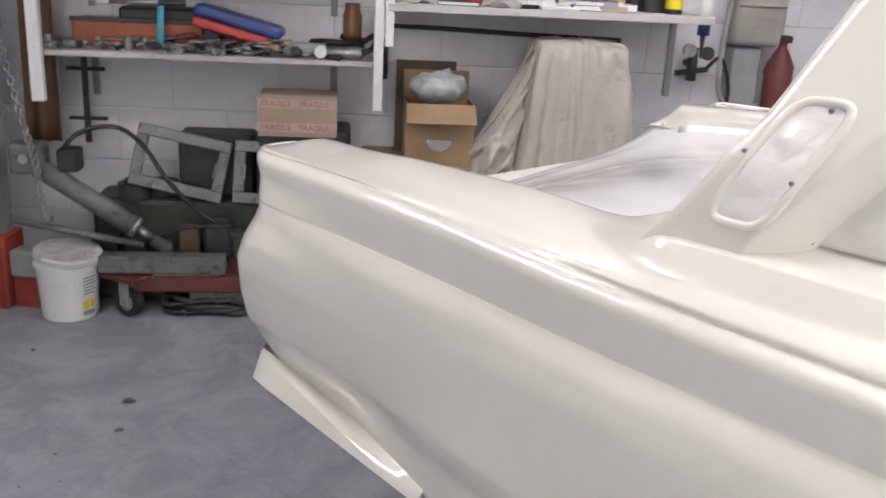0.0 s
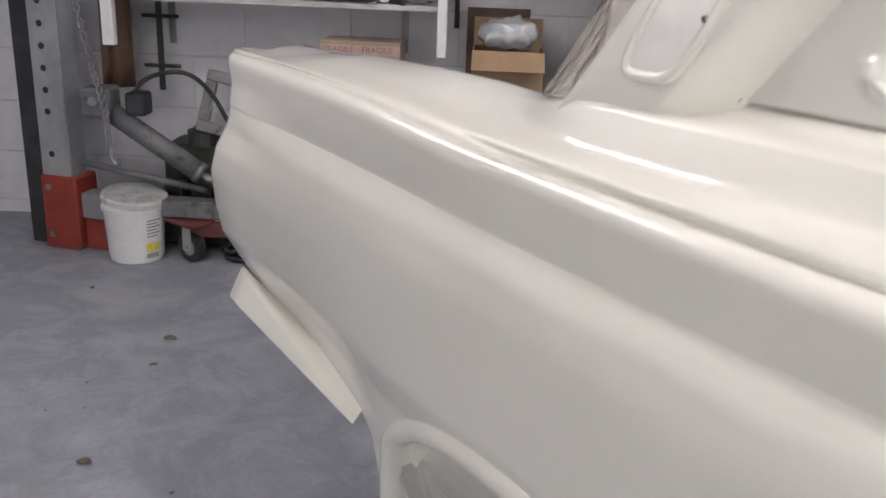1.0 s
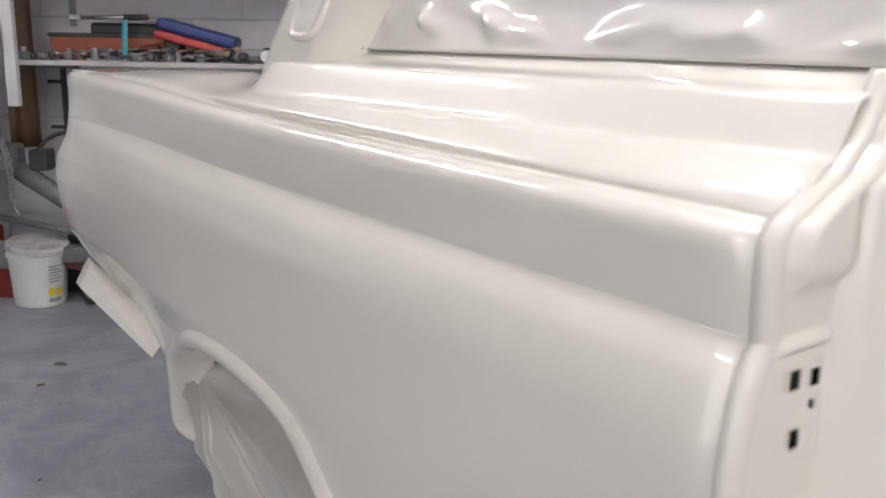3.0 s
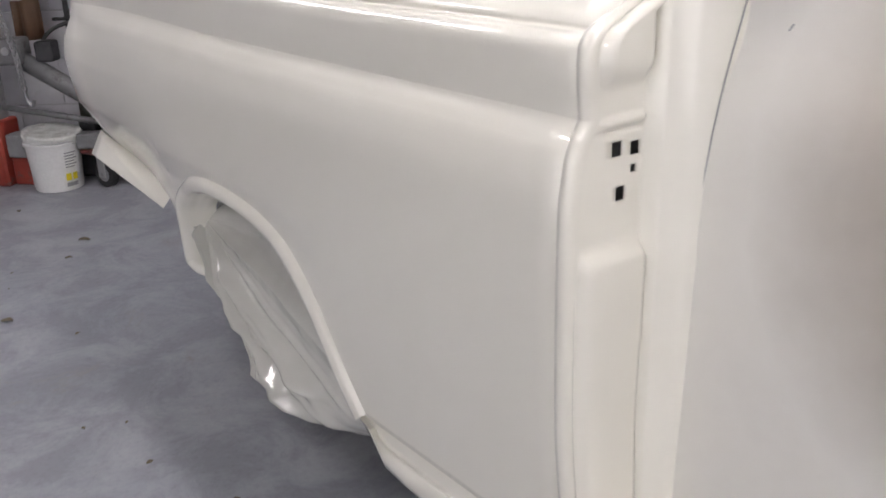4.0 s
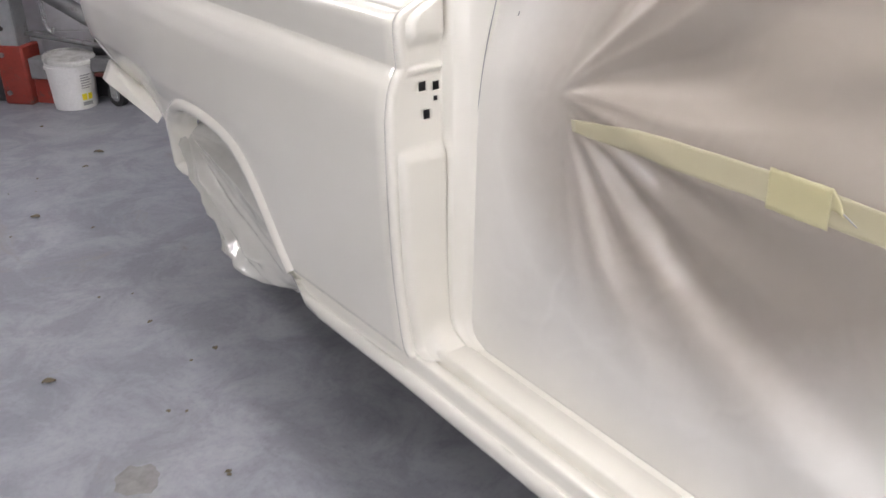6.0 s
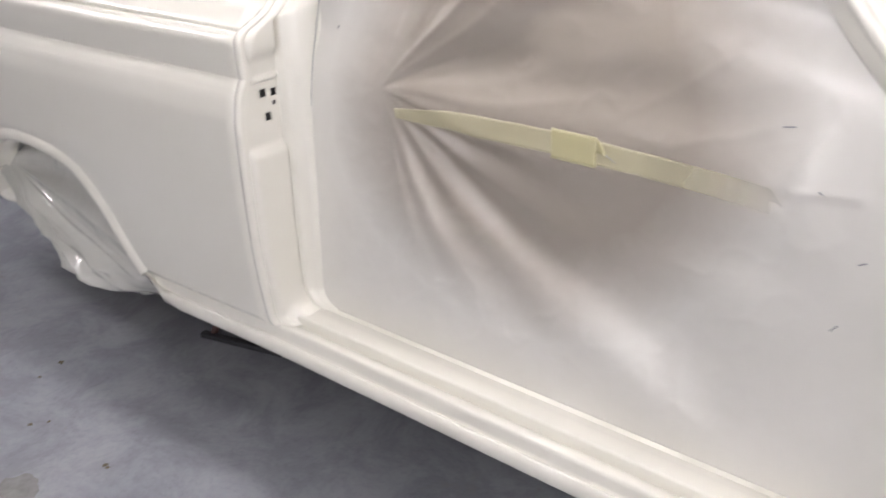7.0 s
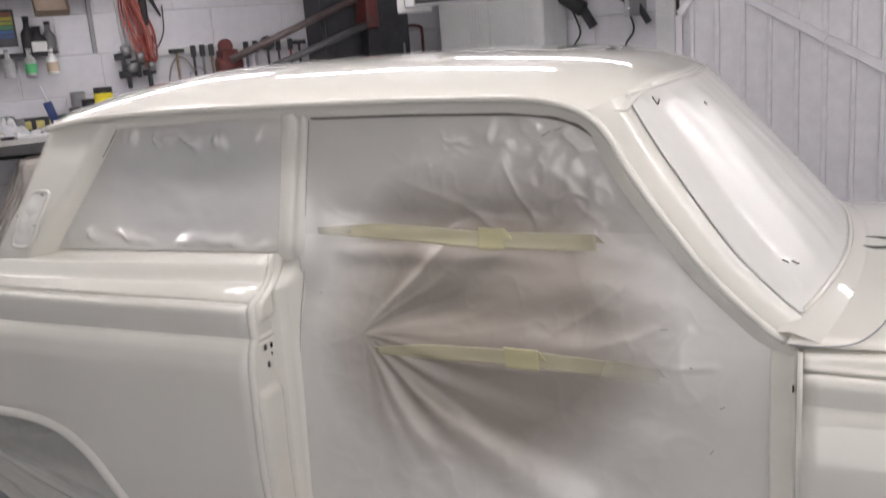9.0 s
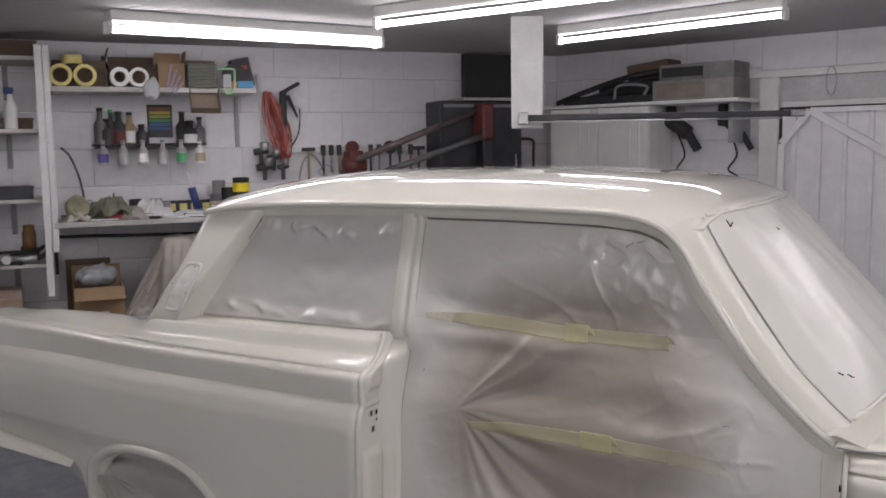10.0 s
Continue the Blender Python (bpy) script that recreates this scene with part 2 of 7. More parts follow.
def part(name, bm, material, parent=None, label="", smooth=False):
    me = bpy.data.meshes.new(name)
    bmesh.ops.recalc_face_normals(bm, faces=bm.faces)
    bm.to_mesh(me)
    bm.free()
    return link(name, me, material, parent, label, smooth)


def B():
    return bmesh.new()


def box(bm, x0, y0, z0, x1, y1, z1, bevel=0.0, m=None, seg=1):
    r = bmesh.ops.create_cube(bm, size=1)
    vs = r["verts"]
    for v in vs:
        v.co = Vector(((x0 + x1) / 2 + v.co.x * (x1 - x0), (y0 + y1) / 2 + v.co.y * (y1 - y0), (z0 + z1) / 2 + v.co.z * (z1 - z0)))
    if bevel:
        es = list({e for v in vs for e in v.link_edges})
        rb = bmesh.ops.bevel(bm, geom=es, offset=bevel, segments=seg, profile=0.5, affect="EDGES")
        vs = list({v for f in rb["faces"] for v in f.verts} | {v for v in vs if v.is_valid})
    if m is not None:
        bmesh.ops.transform(bm, matrix=m, verts=[v for v in vs if v.is_valid])
    return bm


def rod(bm, p, q, r, n=10, r2=None, caps=True):
    p, q = Vector(p), Vector(q)
    d = q - p
    m = Matrix.Translation((p + q) / 2) @ d.to_track_quat("Z", "Y").to_matrix().to_4x4()
    bmesh.ops.create_cone(bm, cap_ends=caps, segments=n, radius1=r, radius2=r if r2 is None else r2, depth=d.length, matrix=m)
    return bm


def lathe(bm, prof, n=24, at=(0, 0, 0)):
    """Turn (r, z) points round the upright axis."""
    rings = []
    for r, z in prof:
        if r < 1e-5:
            rings.append([bm.verts.new((at[0], at[1], at[2] + z))])
        else:
            rings.append([bm.verts.new((at[0] + r * math.cos(2 * math.pi * k / n), at[1] + r * math.sin(2 * math.pi * k / n), at[2] + z)) for k in range(n)])
    for a, b in zip(rings, rings[1:]):
        for k in range(n):
            va, vb, vc, vd = a[k % len(a)], a[(k + 1) % len(a)], b[(k + 1) % len(b)], b[k % len(b)]
            f = list(dict.fromkeys((va, vb, vc, vd)))
            if len(f) > 2:
                bm.faces.new(f)
    return bm


def sweep(bm, pts, r, n=8, closed=False):
    """A round tube along a line of points."""
    pts = [Vector(p) for p in pts]
    k = len(pts)
    rings = []
    up = Vector((0, 0, 1))
    for i, p in enumerate(pts):
        a = pts[(i - 1) % k] if closed or i else p
        b = pts[(i + 1) % k] if closed or i < k - 1 else p
        t = (b - a).normalized()
        if abs(t.dot(up)) > 0.95:
            up = Vector((1, 0, 0)) if abs(t.x) < 0.9 else Vector((0, 1, 0))
        s = t.cross(up).normalized()
        w = s.cross(t).normalized()
        up = w
        rr = r[i] if isinstance(r, (list, tuple)) else r
        rings.append([bm.verts.new(p + rr * (math.cos(2 * math.pi * j / n) * s + math.sin(2 * math.pi * j / n) * w)) for j in range(n)])
    pairs = list(zip(rings, rings[1:])) + ([(rings[-1], rings[0])] if closed else [])
    for a, b in pairs:
        for j in range(n):
            bm.faces.new((a[j], a[(j + 1) % n], b[(j + 1) % n], b[j]))
    if not closed:
        bm.faces.new(rings[0])
        bm.faces.new(rings[-1])
    return bm


def curve_pts(ctrl, per=8):
    """Smooth points through the control points (Catmull-Rom)."""
    c = [np.array(p, float) for p in ctrl]
    c = [2 * c[0] - c[1]] + c + [2 * c[-1] - c[-2]]
    out = []
    for i in range(1, len(c) - 2):
        for s in range(per):
            t = s / per
            out.append(0.5 * (2 * c[i] + (c[i + 1] - c[i - 1]) * t + (2 * c[i - 1] - 5 * c[i] + 4 * c[i + 1] - c[i + 2]) * t * t + (3 * c[i] - c[i - 1] - 3 * c[i + 1] + c[i + 2]) * t ** 3))
    out.append(c[-2])
    return out


def grid(name, P, material, parent=None, label="", drop=None, flip=False, thick=0.0):
    """A sheet through an array of points; drop(i, j) leaves out cells."""
    n, m = P.shape[:2]
    faces = []
    for i in range(n - 1):
        for j in range(m - 1):
            if drop and drop(i, j):
                continue
            f = (i * m + j, i * m + j + 1, (i + 1) * m + j + 1, (i + 1) * m + j)
            faces.append(f[::-1] if flip else f)
    me = bpy.data.meshes.new(name)
    me.from_pydata([tuple(p) for p in P.reshape(-1, 3)], [], faces)
    ob = link(name, me, material, parent, label, True)
    if thick:
        s = ob.modifiers.new("thickness", "SOLIDIFY")
        s.thickness, s.offset = thick, -1
    return ob


def sstep(a, b, x):
    t = np.clip((x - a) / (b - a), 0, 1)
    return t * t * (3 - 2 * t)


def smooth_interp(x, xs, ys):
    """A smooth curve through the points that never overshoots them."""
    x = float(np.clip(x, xs[0], xs[-1]))
    k = int(np.clip(np.searchsorted(xs, x) - 1, 0, len(xs) - 2))

    def slope(i):
        if i in (0, len(xs) - 1):
            j = min(i, len(xs) - 2)
            return (ys[j + 1] - ys[j]) / (xs[j + 1] - xs[j])
        a = (ys[i] - ys[i - 1]) / (xs[i] - xs[i - 1])
        b = (ys[i + 1] - ys[i]) / (xs[i + 1] - xs[i])
        return 0.0 if a * b <= 0 else 2 * a * b / (a + b)
    h = xs[k + 1] - xs[k]
    t = (x - xs[k]) / h
    return (2 * t ** 3 - 3 * t * t + 1) * ys[k] + (t ** 3 - 2 * t * t + t) * h * slope(k) + (3 * t * t - 2 * t ** 3) * ys[k + 1] + (t ** 3 - t * t) * h * slope(k + 1)


def fbm(x, y, seed=0.0, octaves=4):
    return sum(noise.noise(Vector((x * 2 ** k, y * 2 ** k, seed + 7 * k))) / 2 ** k for k in range(octaves))


# ---------------------------------------------------------------- room
WALL_A = pose(-2.34, 0.614, 0, 0, 0, 52.73)          # x along the shelf wall, y into it
WALL_B = pose(-0.549, 3.662, 0, 0, 0, -11.2)         # x along the door wall, y into it


def blocks(parent, x0, x1, y, z0, z1, skip=None, length=0.45, height=0.225):
    """Painted blocks, each a little proud of the joints, as pieces of a wall."""
    gap = 0.005
    meshes = {}
    row = 0
    z = z0
    while z < z1 - 0.02:
        h = min(height, z1 - z)
        x = x0 - (length / 2 if row % 2 else 0)
        while x < x1:
            a, b = max(x, x0), min(x + length, x1)
            if b - a > 0.03 and not (skip and skip(a, b, z, z + h)):
                key = (round(b - a, 3), round(h, 3))
                if key not in meshes:
                    bm = box(B(), 0.0012, 0, gap / 2, key[0] - 0.0012, 0.02, key[1] - gap / 2, 0.0025)
                    me = bpy.data.meshes.new("block")
                    bmesh.ops.recalc_face_normals(bm, faces=bm.faces)
                    bm.to_mesh(me)
                    bm.free()
                    me.materials.append(WALL)
                    meshes[key] = me
                ob = new("block", meshes[key])
                ob.parent = parent
                ob.location = (a, y + random.uniform(-0.0006, 0.0006), z)
            x += length
        z += height
        row += 1


floor = part("floor", box(B(), -7.5, -6, -0.1, 5.5, 6, 0), FLOOR)
tagged(floor, "grey-blue painted concrete floor with worn patches and stains", "floor", kind="structure")
ceiling = part("ceiling", box(B(), -7.5, -6, CEIL, 5.5, 6, CEIL + 0.1), CEILM)
tagged(ceiling, "low pale board ceiling of the workshop", "ceiling", kind="structure")

wall_a = part("wall_north", box(B(), -3.6, 0.4245, 0, 3.53, 0.62, CEIL), JOINT)
wall_a.matrix_world = WALL_A
tagged(wall_a, "white painted blockwork wall behind the shelves", "wall", kind="structure")
wall_b = part("wall_east", box(B(), -0.1, 0.0045, 0, 5.2, 0.20, CEIL), JOINT)
wall_b.matrix_world = WALL_B
tagged(wall_b, "white painted blockwork wall with the ribbed door", "wall", kind="structure")
pa = WALL_A @ Vector((-3.6, 0.44, 0))
pb = WALL_B @ Vector((5.2, 0.02, 0))
# unseen wall; its wide opening is made up to hold the fill lamp
bm = box(B(), pa.x - 0.2, -5.2, 0, 0.95, -5.0, CEIL)
box(bm, 4.65, -5.2, 0, max(pb.x + 0.2, 4.8), -5.0, CEIL)
box(bm, 0.95, -5.2, 2.1, 4.65, -5.0, CEIL)
wall_c = part("wall_south", bm, WALL)
tagged(wall_c, "unseen white workshop wall with an added opening for the fill lamp", "wall", kind="structure")
wall_d = part("wall_west", box(B(), pa.x - 0.2, -5.0, 0, pa.x, pa.y + 0.1, CEIL), WALL)
tagged(wall_d, "plain white workshop wall", "wall", kind="structure")
wall_e = part("wall_front", box(B(), pb.x, -5.0, 0, pb.x + 0.2, pb.y + 0.1, CEIL), WALL)
tagged(wall_e, "plain white workshop wall", "wall", kind="structure")


def batten_light(m, length, tubes=1, group="fluorescent ceiling lights"):
    """A ceiling batten: metal body, end caps, glass tubes."""
    t = thing("ceiling_light", "white batten light with lit fluorescent tube under the ceiling", "ceiling light", m, group)
    part("batten_body", box(B(), -length / 2, -0.026 - 0.034 * (tubes - 1), -0.052, length / 2, 0.026 + 0.034 * (tubes - 1), 0, 0.006), PLASTIC_W, t)
    for k in range(tubes):
        y = (k - (tubes - 1) / 2) * 0.06
        part("tube", rod(B(), (-length / 2 + 0.02, y, -0.085), (length / 2 - 0.02, y, -0.082), 0.0135, 12), TUBE, t, "lit white tube", True)
        for s in (-1, 1):
            part("end_cap", box(B(), s * length / 2 - 0.012, y - 0.02, -0.108, s * length / 2 + 0.012, y + 0.02, -0.05, 0.004), PLASTIC_W, t)
    return t


def light_between(a, b, tubes=1):
    a, b = Vector((*a, CEIL)), Vector((*b, CEIL))
    d = b - a
    return batten_light(Matrix.Translation((a + b) / 2) @ Matrix.Rotation(math.atan2(d.y, d.x), 4, "Z"), d.length, tubes)


light_between((-1.45, 0.32), (-0.79, 1.63), 2)
light_between((-0.36, 0.95), (1.10, 0.78))
light_between((0.10, 2.10), (1.34, 1.76))
# the battens below are unseen, added to light the car, floor and door wall
light_between((-2.30, -1.35), (-0.90, -1.40), 3)
light_between((-0.20, -0.76), (1.20, -0.76), 2)
light_between((1.45, -0.75), (2.85, -0.80), 2)
light_between((3.1, -0.45), (4.3, -0.65), 2)
light_between((0.6, -2.7), (2.0, -2.8), 2)
light_between((2.35, 1.5), (3.65, 1.25), 2)
light_between((3.5, 0.55), (4.7, 0.3))
light_between((2.9, -2.4), (4.2, -2.6), 2)

# ---------------------------------------------------------------- car body
car = thing("car", "cream-white two-door saloon bodyshell freshly painted, doors removed and openings masked", "car", pose(0, 0, 0))

DOOR_REAR, DOOR_FRONT = 0.684, 1.873
ARCH_X = (-0.423, -0.419, -0.407, -0.386, -0.350, -0.307, -0.257, -0.190, -0.120, -0.040, 0.030, 0.100, 0.160, 0.208, 0.243, 0.266)
ARCH_Z = (0.476, 0.528, 0.578, 0.610, 0.636, 0.659, 0.677, 0.688, 0.689, 0.681, 0.663, 0.628, 0.578, 0.514, 0.462, 0.430)


def crease_z(x):
    return smooth_interp(x, (-1.1, -0.88, -0.6, -0.2, 0.2, 0.69, 1.88, 3.2), (1.026, 1.030, 1.028, 1.012, 1.002, 0.993, 0.912, 0.87))


def crease_y(x):
    return -smooth_interp(x, (-1.05, -0.8, -0.5, -0.2, 0.69, 1.9, 3.2), (0.742, 0.763, 0.776, 0.782, 0.782, 0.770, 0.72))


def feature_z(x):
    return smooth_interp(x, (-1.05, -0.75, -0.58, -0.1, 0.34, 0.68, 1.9, 3.2), (0.918, 0.914, 0.914, 0.902, 0.895, 0.890, 0.825, 0.79))


def feature_y(x):
    return -smooth_interp(x, (-1.05, -0.8, -0.5, -0.2, 0.69, 1.9, 3.2), (0.752, 0.776, 0.790, 0.796, 0.796, 0.785, 0.73))


def flank_y(x, z):
    """How far out the side lies below the feature line; behind the door it tucks under along a soft fold."""
    zf = feature_z(x) - 0.006
    mid = smooth_interp(z, (0.30, 0.43, 0.50, 0.60, 0.75, zf - 0.045, zf), (0.770, 0.788, 0.795, 0.801, 0.805, 0.8035, -feature_y(x) + 0.001))
    tail = np.interp(z, (0.55, 0.62, 0.695, 0.712, 0.76, 0.82, 0.87, zf), (0.682, 0.718, 0.758, 0.768, 0.777, 0.784, 0.781, -feature_y(x)))
    w = sstep(-0.25, -0.9, x)
    front = sstep(1.9, 3.2, x) * 0.055
    fold = 0.28 * float(np.clip(0.707 - z, 0.0, 0.055)) * sstep(0.30, -0.10, x) * (1 - w)
    return -(mid * (1 - w) + tail * w - front - fold)


def side_bottom(x):
    if x > ARCH_X[-1]:
        return 0.43
    if x >= ARCH_X[0]:
        return float(np.interp(x, ARCH_X, ARCH_Z))
    return float(np.interp(x, (-1.1, -0.8, -0.50, -0.465, -0.44, -0.426), (0.632, 0.585, 0.570, 0.545, 0.490, 0.462)))


def side_profile(x, rows=46, bottom=None):
    """(y, z) points from the base of the glass over shoulder, crease and feature line to the lower edge."""
    zc, yc, zf, yf = crease_z(x), crease_y(x), feature_z(x), feature_y(x)
    w = sstep(-0.12, -0.40, x)
    cabin = [(-0.636, 1.104), (-0.660, 1.088), (-0.681, 1.081), (-0.690, 1.073), (-0.705, 1.046), (-0.712, 1.039), (-0.722, 1.035), (-0.752, zc + 0.017)]
    h = float(np.interp(x, (-1.05, -0.9, -0.77, -0.45), (-0.006, 0.010, 0.019, 0.030)))
    deck = [(-0.545, zc + h - 0.022), (-0.556, zc + h - 0.007), (-0.58, zc + h - 0.001), (-0.61, zc + h), (-0.64, zc + h * 0.96), (-0.67, zc + h * 0.86), (-0.70, zc + h * 0.66 + 0.001), (-0.74, zc + h * 0.34 + 0.004)]
    out = 0.022 * float(sstep(0.62, 0.0, x))
    cabin = [(y - out * (1.0 if 1 < k < 7 else 0.4 if k == 7 else 0.0), z) for k, (y, z) in enumerate(cabin)]
    if x > 1.5:
        cabin = [(-0.700, 0.950), (-0.706, 0.952), (-0.712, 0.952), (-0.718, 0.951), (-0.726, 0.948), (-0.738, 0.942), (-0.748, zc + 0.022), (-0.756, zc + 0.014)]
    top = [(a[0] * (1 - w) + b[0] * w, a[1] * (1 - w) + b[1] * w) for a, b in zip(cabin, deck)]
    top = [(top[0][0] + 0.03, top[0][1] - 0.07), (top[0][0] + 0.008, top[0][1] - 0.012)] + top
    fade = sstep(-0.98, -0.66, x)
    mid_y = yc + 0.0015
    ctrl = top + [(yc + 0.026, zc + 0.0075), (yc + 0.012, zc + 0.0045), (yc + 0.0042, zc - 0.002), (yc + 0.0010, zc - 0.012), (yc + 0.0010, zc - 0.027), (mid_y, zc * 0.6 + zf * 0.4), (yf + 0.004 + 0.0135 * fade, zf + 0.0365), (yf + 0.0038 + 0.0122 * fade, zf + 0.0310), (yf + 0.002 + 0.0065 * fade, zf + 0.018), (yf + 0.0005 + 0.0014 * fade, zf + 0.004)]
    pts = [tuple(p) for p in curve_pts(ctrl, 4)]
    zb = side_bottom(x) if bottom is None else bottom
    z1 = zf - 0.006
    for k in range(rows + 1):
        t = k / rows
        z = z1 + (zb - z1) * t
        pts.append((flank_y(x, z), z))
    return pts


def tail_end(z):
    return -np.interp(z, (0.60, 0.62, 0.70, 0.76, 0.83, 0.93, 1.0, 1.03), (1.085, 1.09, 1.118, 1.125, 1.122, 1.073, 1.09, 1.10))


def side_columns():
    xs = list(np.linspace(DOOR_REAR, ARCH_X[-1] + 0.004, 12))
    path = [np.array(p) for p in zip(ARCH_X[::-1], ARCH_Z[::-1])]
    smooth = curve_pts(path, 3)
    xs += [float(np.clip(p[0], ARCH_X[0], ARCH_X[-1])) for p in smooth]
    xs = sorted(set(round(x, 4) for x in xs), reverse=True)
    xs += list(np.linspace(-0.428, -0.90, 24))
    return xs


for s in (-1, 1):
    cols = [[(x, y, z) for y, z in side_profile(x)] for x in side_columns()]
    last = cols[-1]
    R = 0.14
    for k in range(1, 13):
        a = k / 12 * math.pi / 2
        col = []
        for x, y, z in last:
            r = min(R, max(0.02, -0.53 - y))
            cx = tail_end(z) + r + 0.12 * (1 - math.sqrt(max(0.0, 1 - np.clip((y + 0.67) / 0.125, 0, 1) ** 2)))
            yy = y + 0.012 * math.sin(a) * r / R
            drop = (0.018 if s == -1 else 0.060) * math.sin(a) ** 2 * float(sstep(0.99, 1.03, z))
            col.append((cx - r * math.sin(a), yy + r - r * math.cos(a), z - drop))
        cols.append(col)
    cols.append([(x + 0.05, -0.52, min(z, 0.985)) for x, y, z in cols[-1]])
    P = np.array(cols)
    P[:, :, 1] *= -s
    if s == 1:
        P[:, :, 0] += 0.07 * np.clip((-0.5 - P[:, :, 0]) / 0.6, 0, 1) ** 2
    grid("rear_quarter_panel", P, PAINT, car, flip=(s == -1), thick=0.003)
    # rolled arch lip
    lip = curve_pts([np.array(p) for p in ((-0.372, 0.447), (-0.392, 0.449), (-0.412, 0.458), *zip(ARCH_X, ARCH_Z))], 4)
    prof = ((0.004, 0.010), (-0.007, 0.003), (-0.011, -0.006), (-0.010, -0.016), (-0.003, -0.023), (0.012, -0.026), (0.026, -0.027), (0.029, -0.033), (0.050, -0.034), (0.062, -0.034))
    rows = []
    for i, p in enumerate(lip):
        a, b = lip[max(i - 1, 0)], lip[min(i + 1, len(lip) - 1)]
        t = (b - a) / np.linalg.norm(b - a)
        nrm = np.array((-t[1], t[0]))
        y0 = flank_y(p[0], p[1])
        dep = 1.0
        y0 += 0.030 * max(0.0, 1 - i / 12) ** 2
        rows.append([(p[0] + nrm[0] * o, (y0 + (d * dep if d > 0.01 else d)) * -s, p[1] + nrm[1] * o) for d, o in prof])
    grid("arch_lip", np.array(rows), PAINT, car, flip=(s == -1))
    # flat flared wedge behind the arch, running out to a point
    rows = []
    for q in np.linspace(0.0, 1.0, 14):
        tip = np.array((-0.500, -0.772, 0.562))
        hi = tip + (np.array((-1.015, -0.729, 0.621)) - tip) * q
        lo = tip + (np.array((-1.000, -0.757, 0.581)) - tip) * q
        e = np.array((-0.10, 0.03, 0.0)) * max(0.0, (q - 0.93) / 0.07) ** 2 * 0.12
        foot = side_bottom(hi[0])
        root = np.array((hi[0], flank_y(hi[0], foot + 0.012) + 0.002, foot + 0.012))
        row = [root, root * 0.5 + hi * 0.5]
        row += [hi * (1 - t) + lo * t for t in (0.0, 0.05, 0.5, 0.95, 1.0)]
        row += [lo + np.array((0, 0.004, -0.004)) * q, lo + np.array((0, 0.03, -0.006)) * q, lo + np.array((0, 0.10, -0.004)) * q]
        rows.append([((p + e)[0], (p + e)[1] * -s, (p + e)[2]) for p in row])
    end = [np.array(p) for p in rows[-1]]
    rows.append([tuple(p + np.array((-0.018, s * -0.016, 0.0))) for p in end])
    rows.append([tuple(p + np.array((-0.024, s * -0.06, 0.0))) for p in end])
    grid("rear_lower_lip", np.array(rows), PAINT, car, flip=(s == -1))
    # inner valance under the lip
    rows = [[(x, (flank_y(x, side_bottom(x)) + 0.03 + 0.05 * k / 4) * -s, side_bottom(x) - 0.02 - 0.10 * k / 4 * sstep(-1.0, -0.5, x)) for k in range(5)] for x in np.linspace(-0.50, -1.0, 10)]
    grid("rear_valance", np.array(rows), PAINT, car, flip=(s == -1))
    # sill
    prof = ((-0.60, 0.350), (-0.72, 0.352), (-0.770, 0.357), (-0.788, 0.363), (-0.796, 0.371), (-0.799, 0.381), (-0.7985, 0.392), (-0.7945, 0.401), (-0.7905, 0.4035), (-0.7885, 0.3995), (-0.7865, 0.4015), (-0.7855, 0.409), (-0.7845, 0.424), (-0.7835, 0.430), (-0.781, 0.4325), (-0.777, 0.433), (-0.7625, 0.4325), (-0.7612, 0.4310), (-0.7600, 0.4240), (-0.7575, 0.4240), (-0.756, 0.4300), (-0.755, 0.446), (-0.7535, 0.4495), (-0.750, 0.4505), (-0.704, 0.4505), (-0.7025, 0.4475), (-0.7000, 0.4475), (-0.6980, 0.451), (-0.60, 0.4515))
    rows = []
    for x in np.linspace(0.262, DOOR_FRONT + 0.02, 28):
        tip = float(sstep(0.262, 0.34, x))
        rows.append([(x + (0.03 * (1 - tip) if k < 7 else 0.0), y * -s, (z if tip == 1 else 0.432 + (z - 0.432) * (0.15 + 0.85 * tip)) - 0.030 * max(0, x - 0.66)) for k, (y, z) in enumerate(prof)])
    grid("sill", np.array(rows), PAINT, car, flip=(s == 1))
    # front wing
    cols = [[(x, y, z) for y, z in side_profile(x, 12, 0.36 if not 2.10 < x < 2.74 else 0.36 + 0.33 * math.sqrt(max(0, 1 - ((x - 2.42) / 0.32) ** 2)))] for x in np.linspace(DOOR_FRONT + 0.003, 3.12, 40)]
    P = np.array(cols)
    P[:, :, 1] *= -s
    grid("front_wing", P, PAINT, car, flip=(s == -1), thick=0.003)


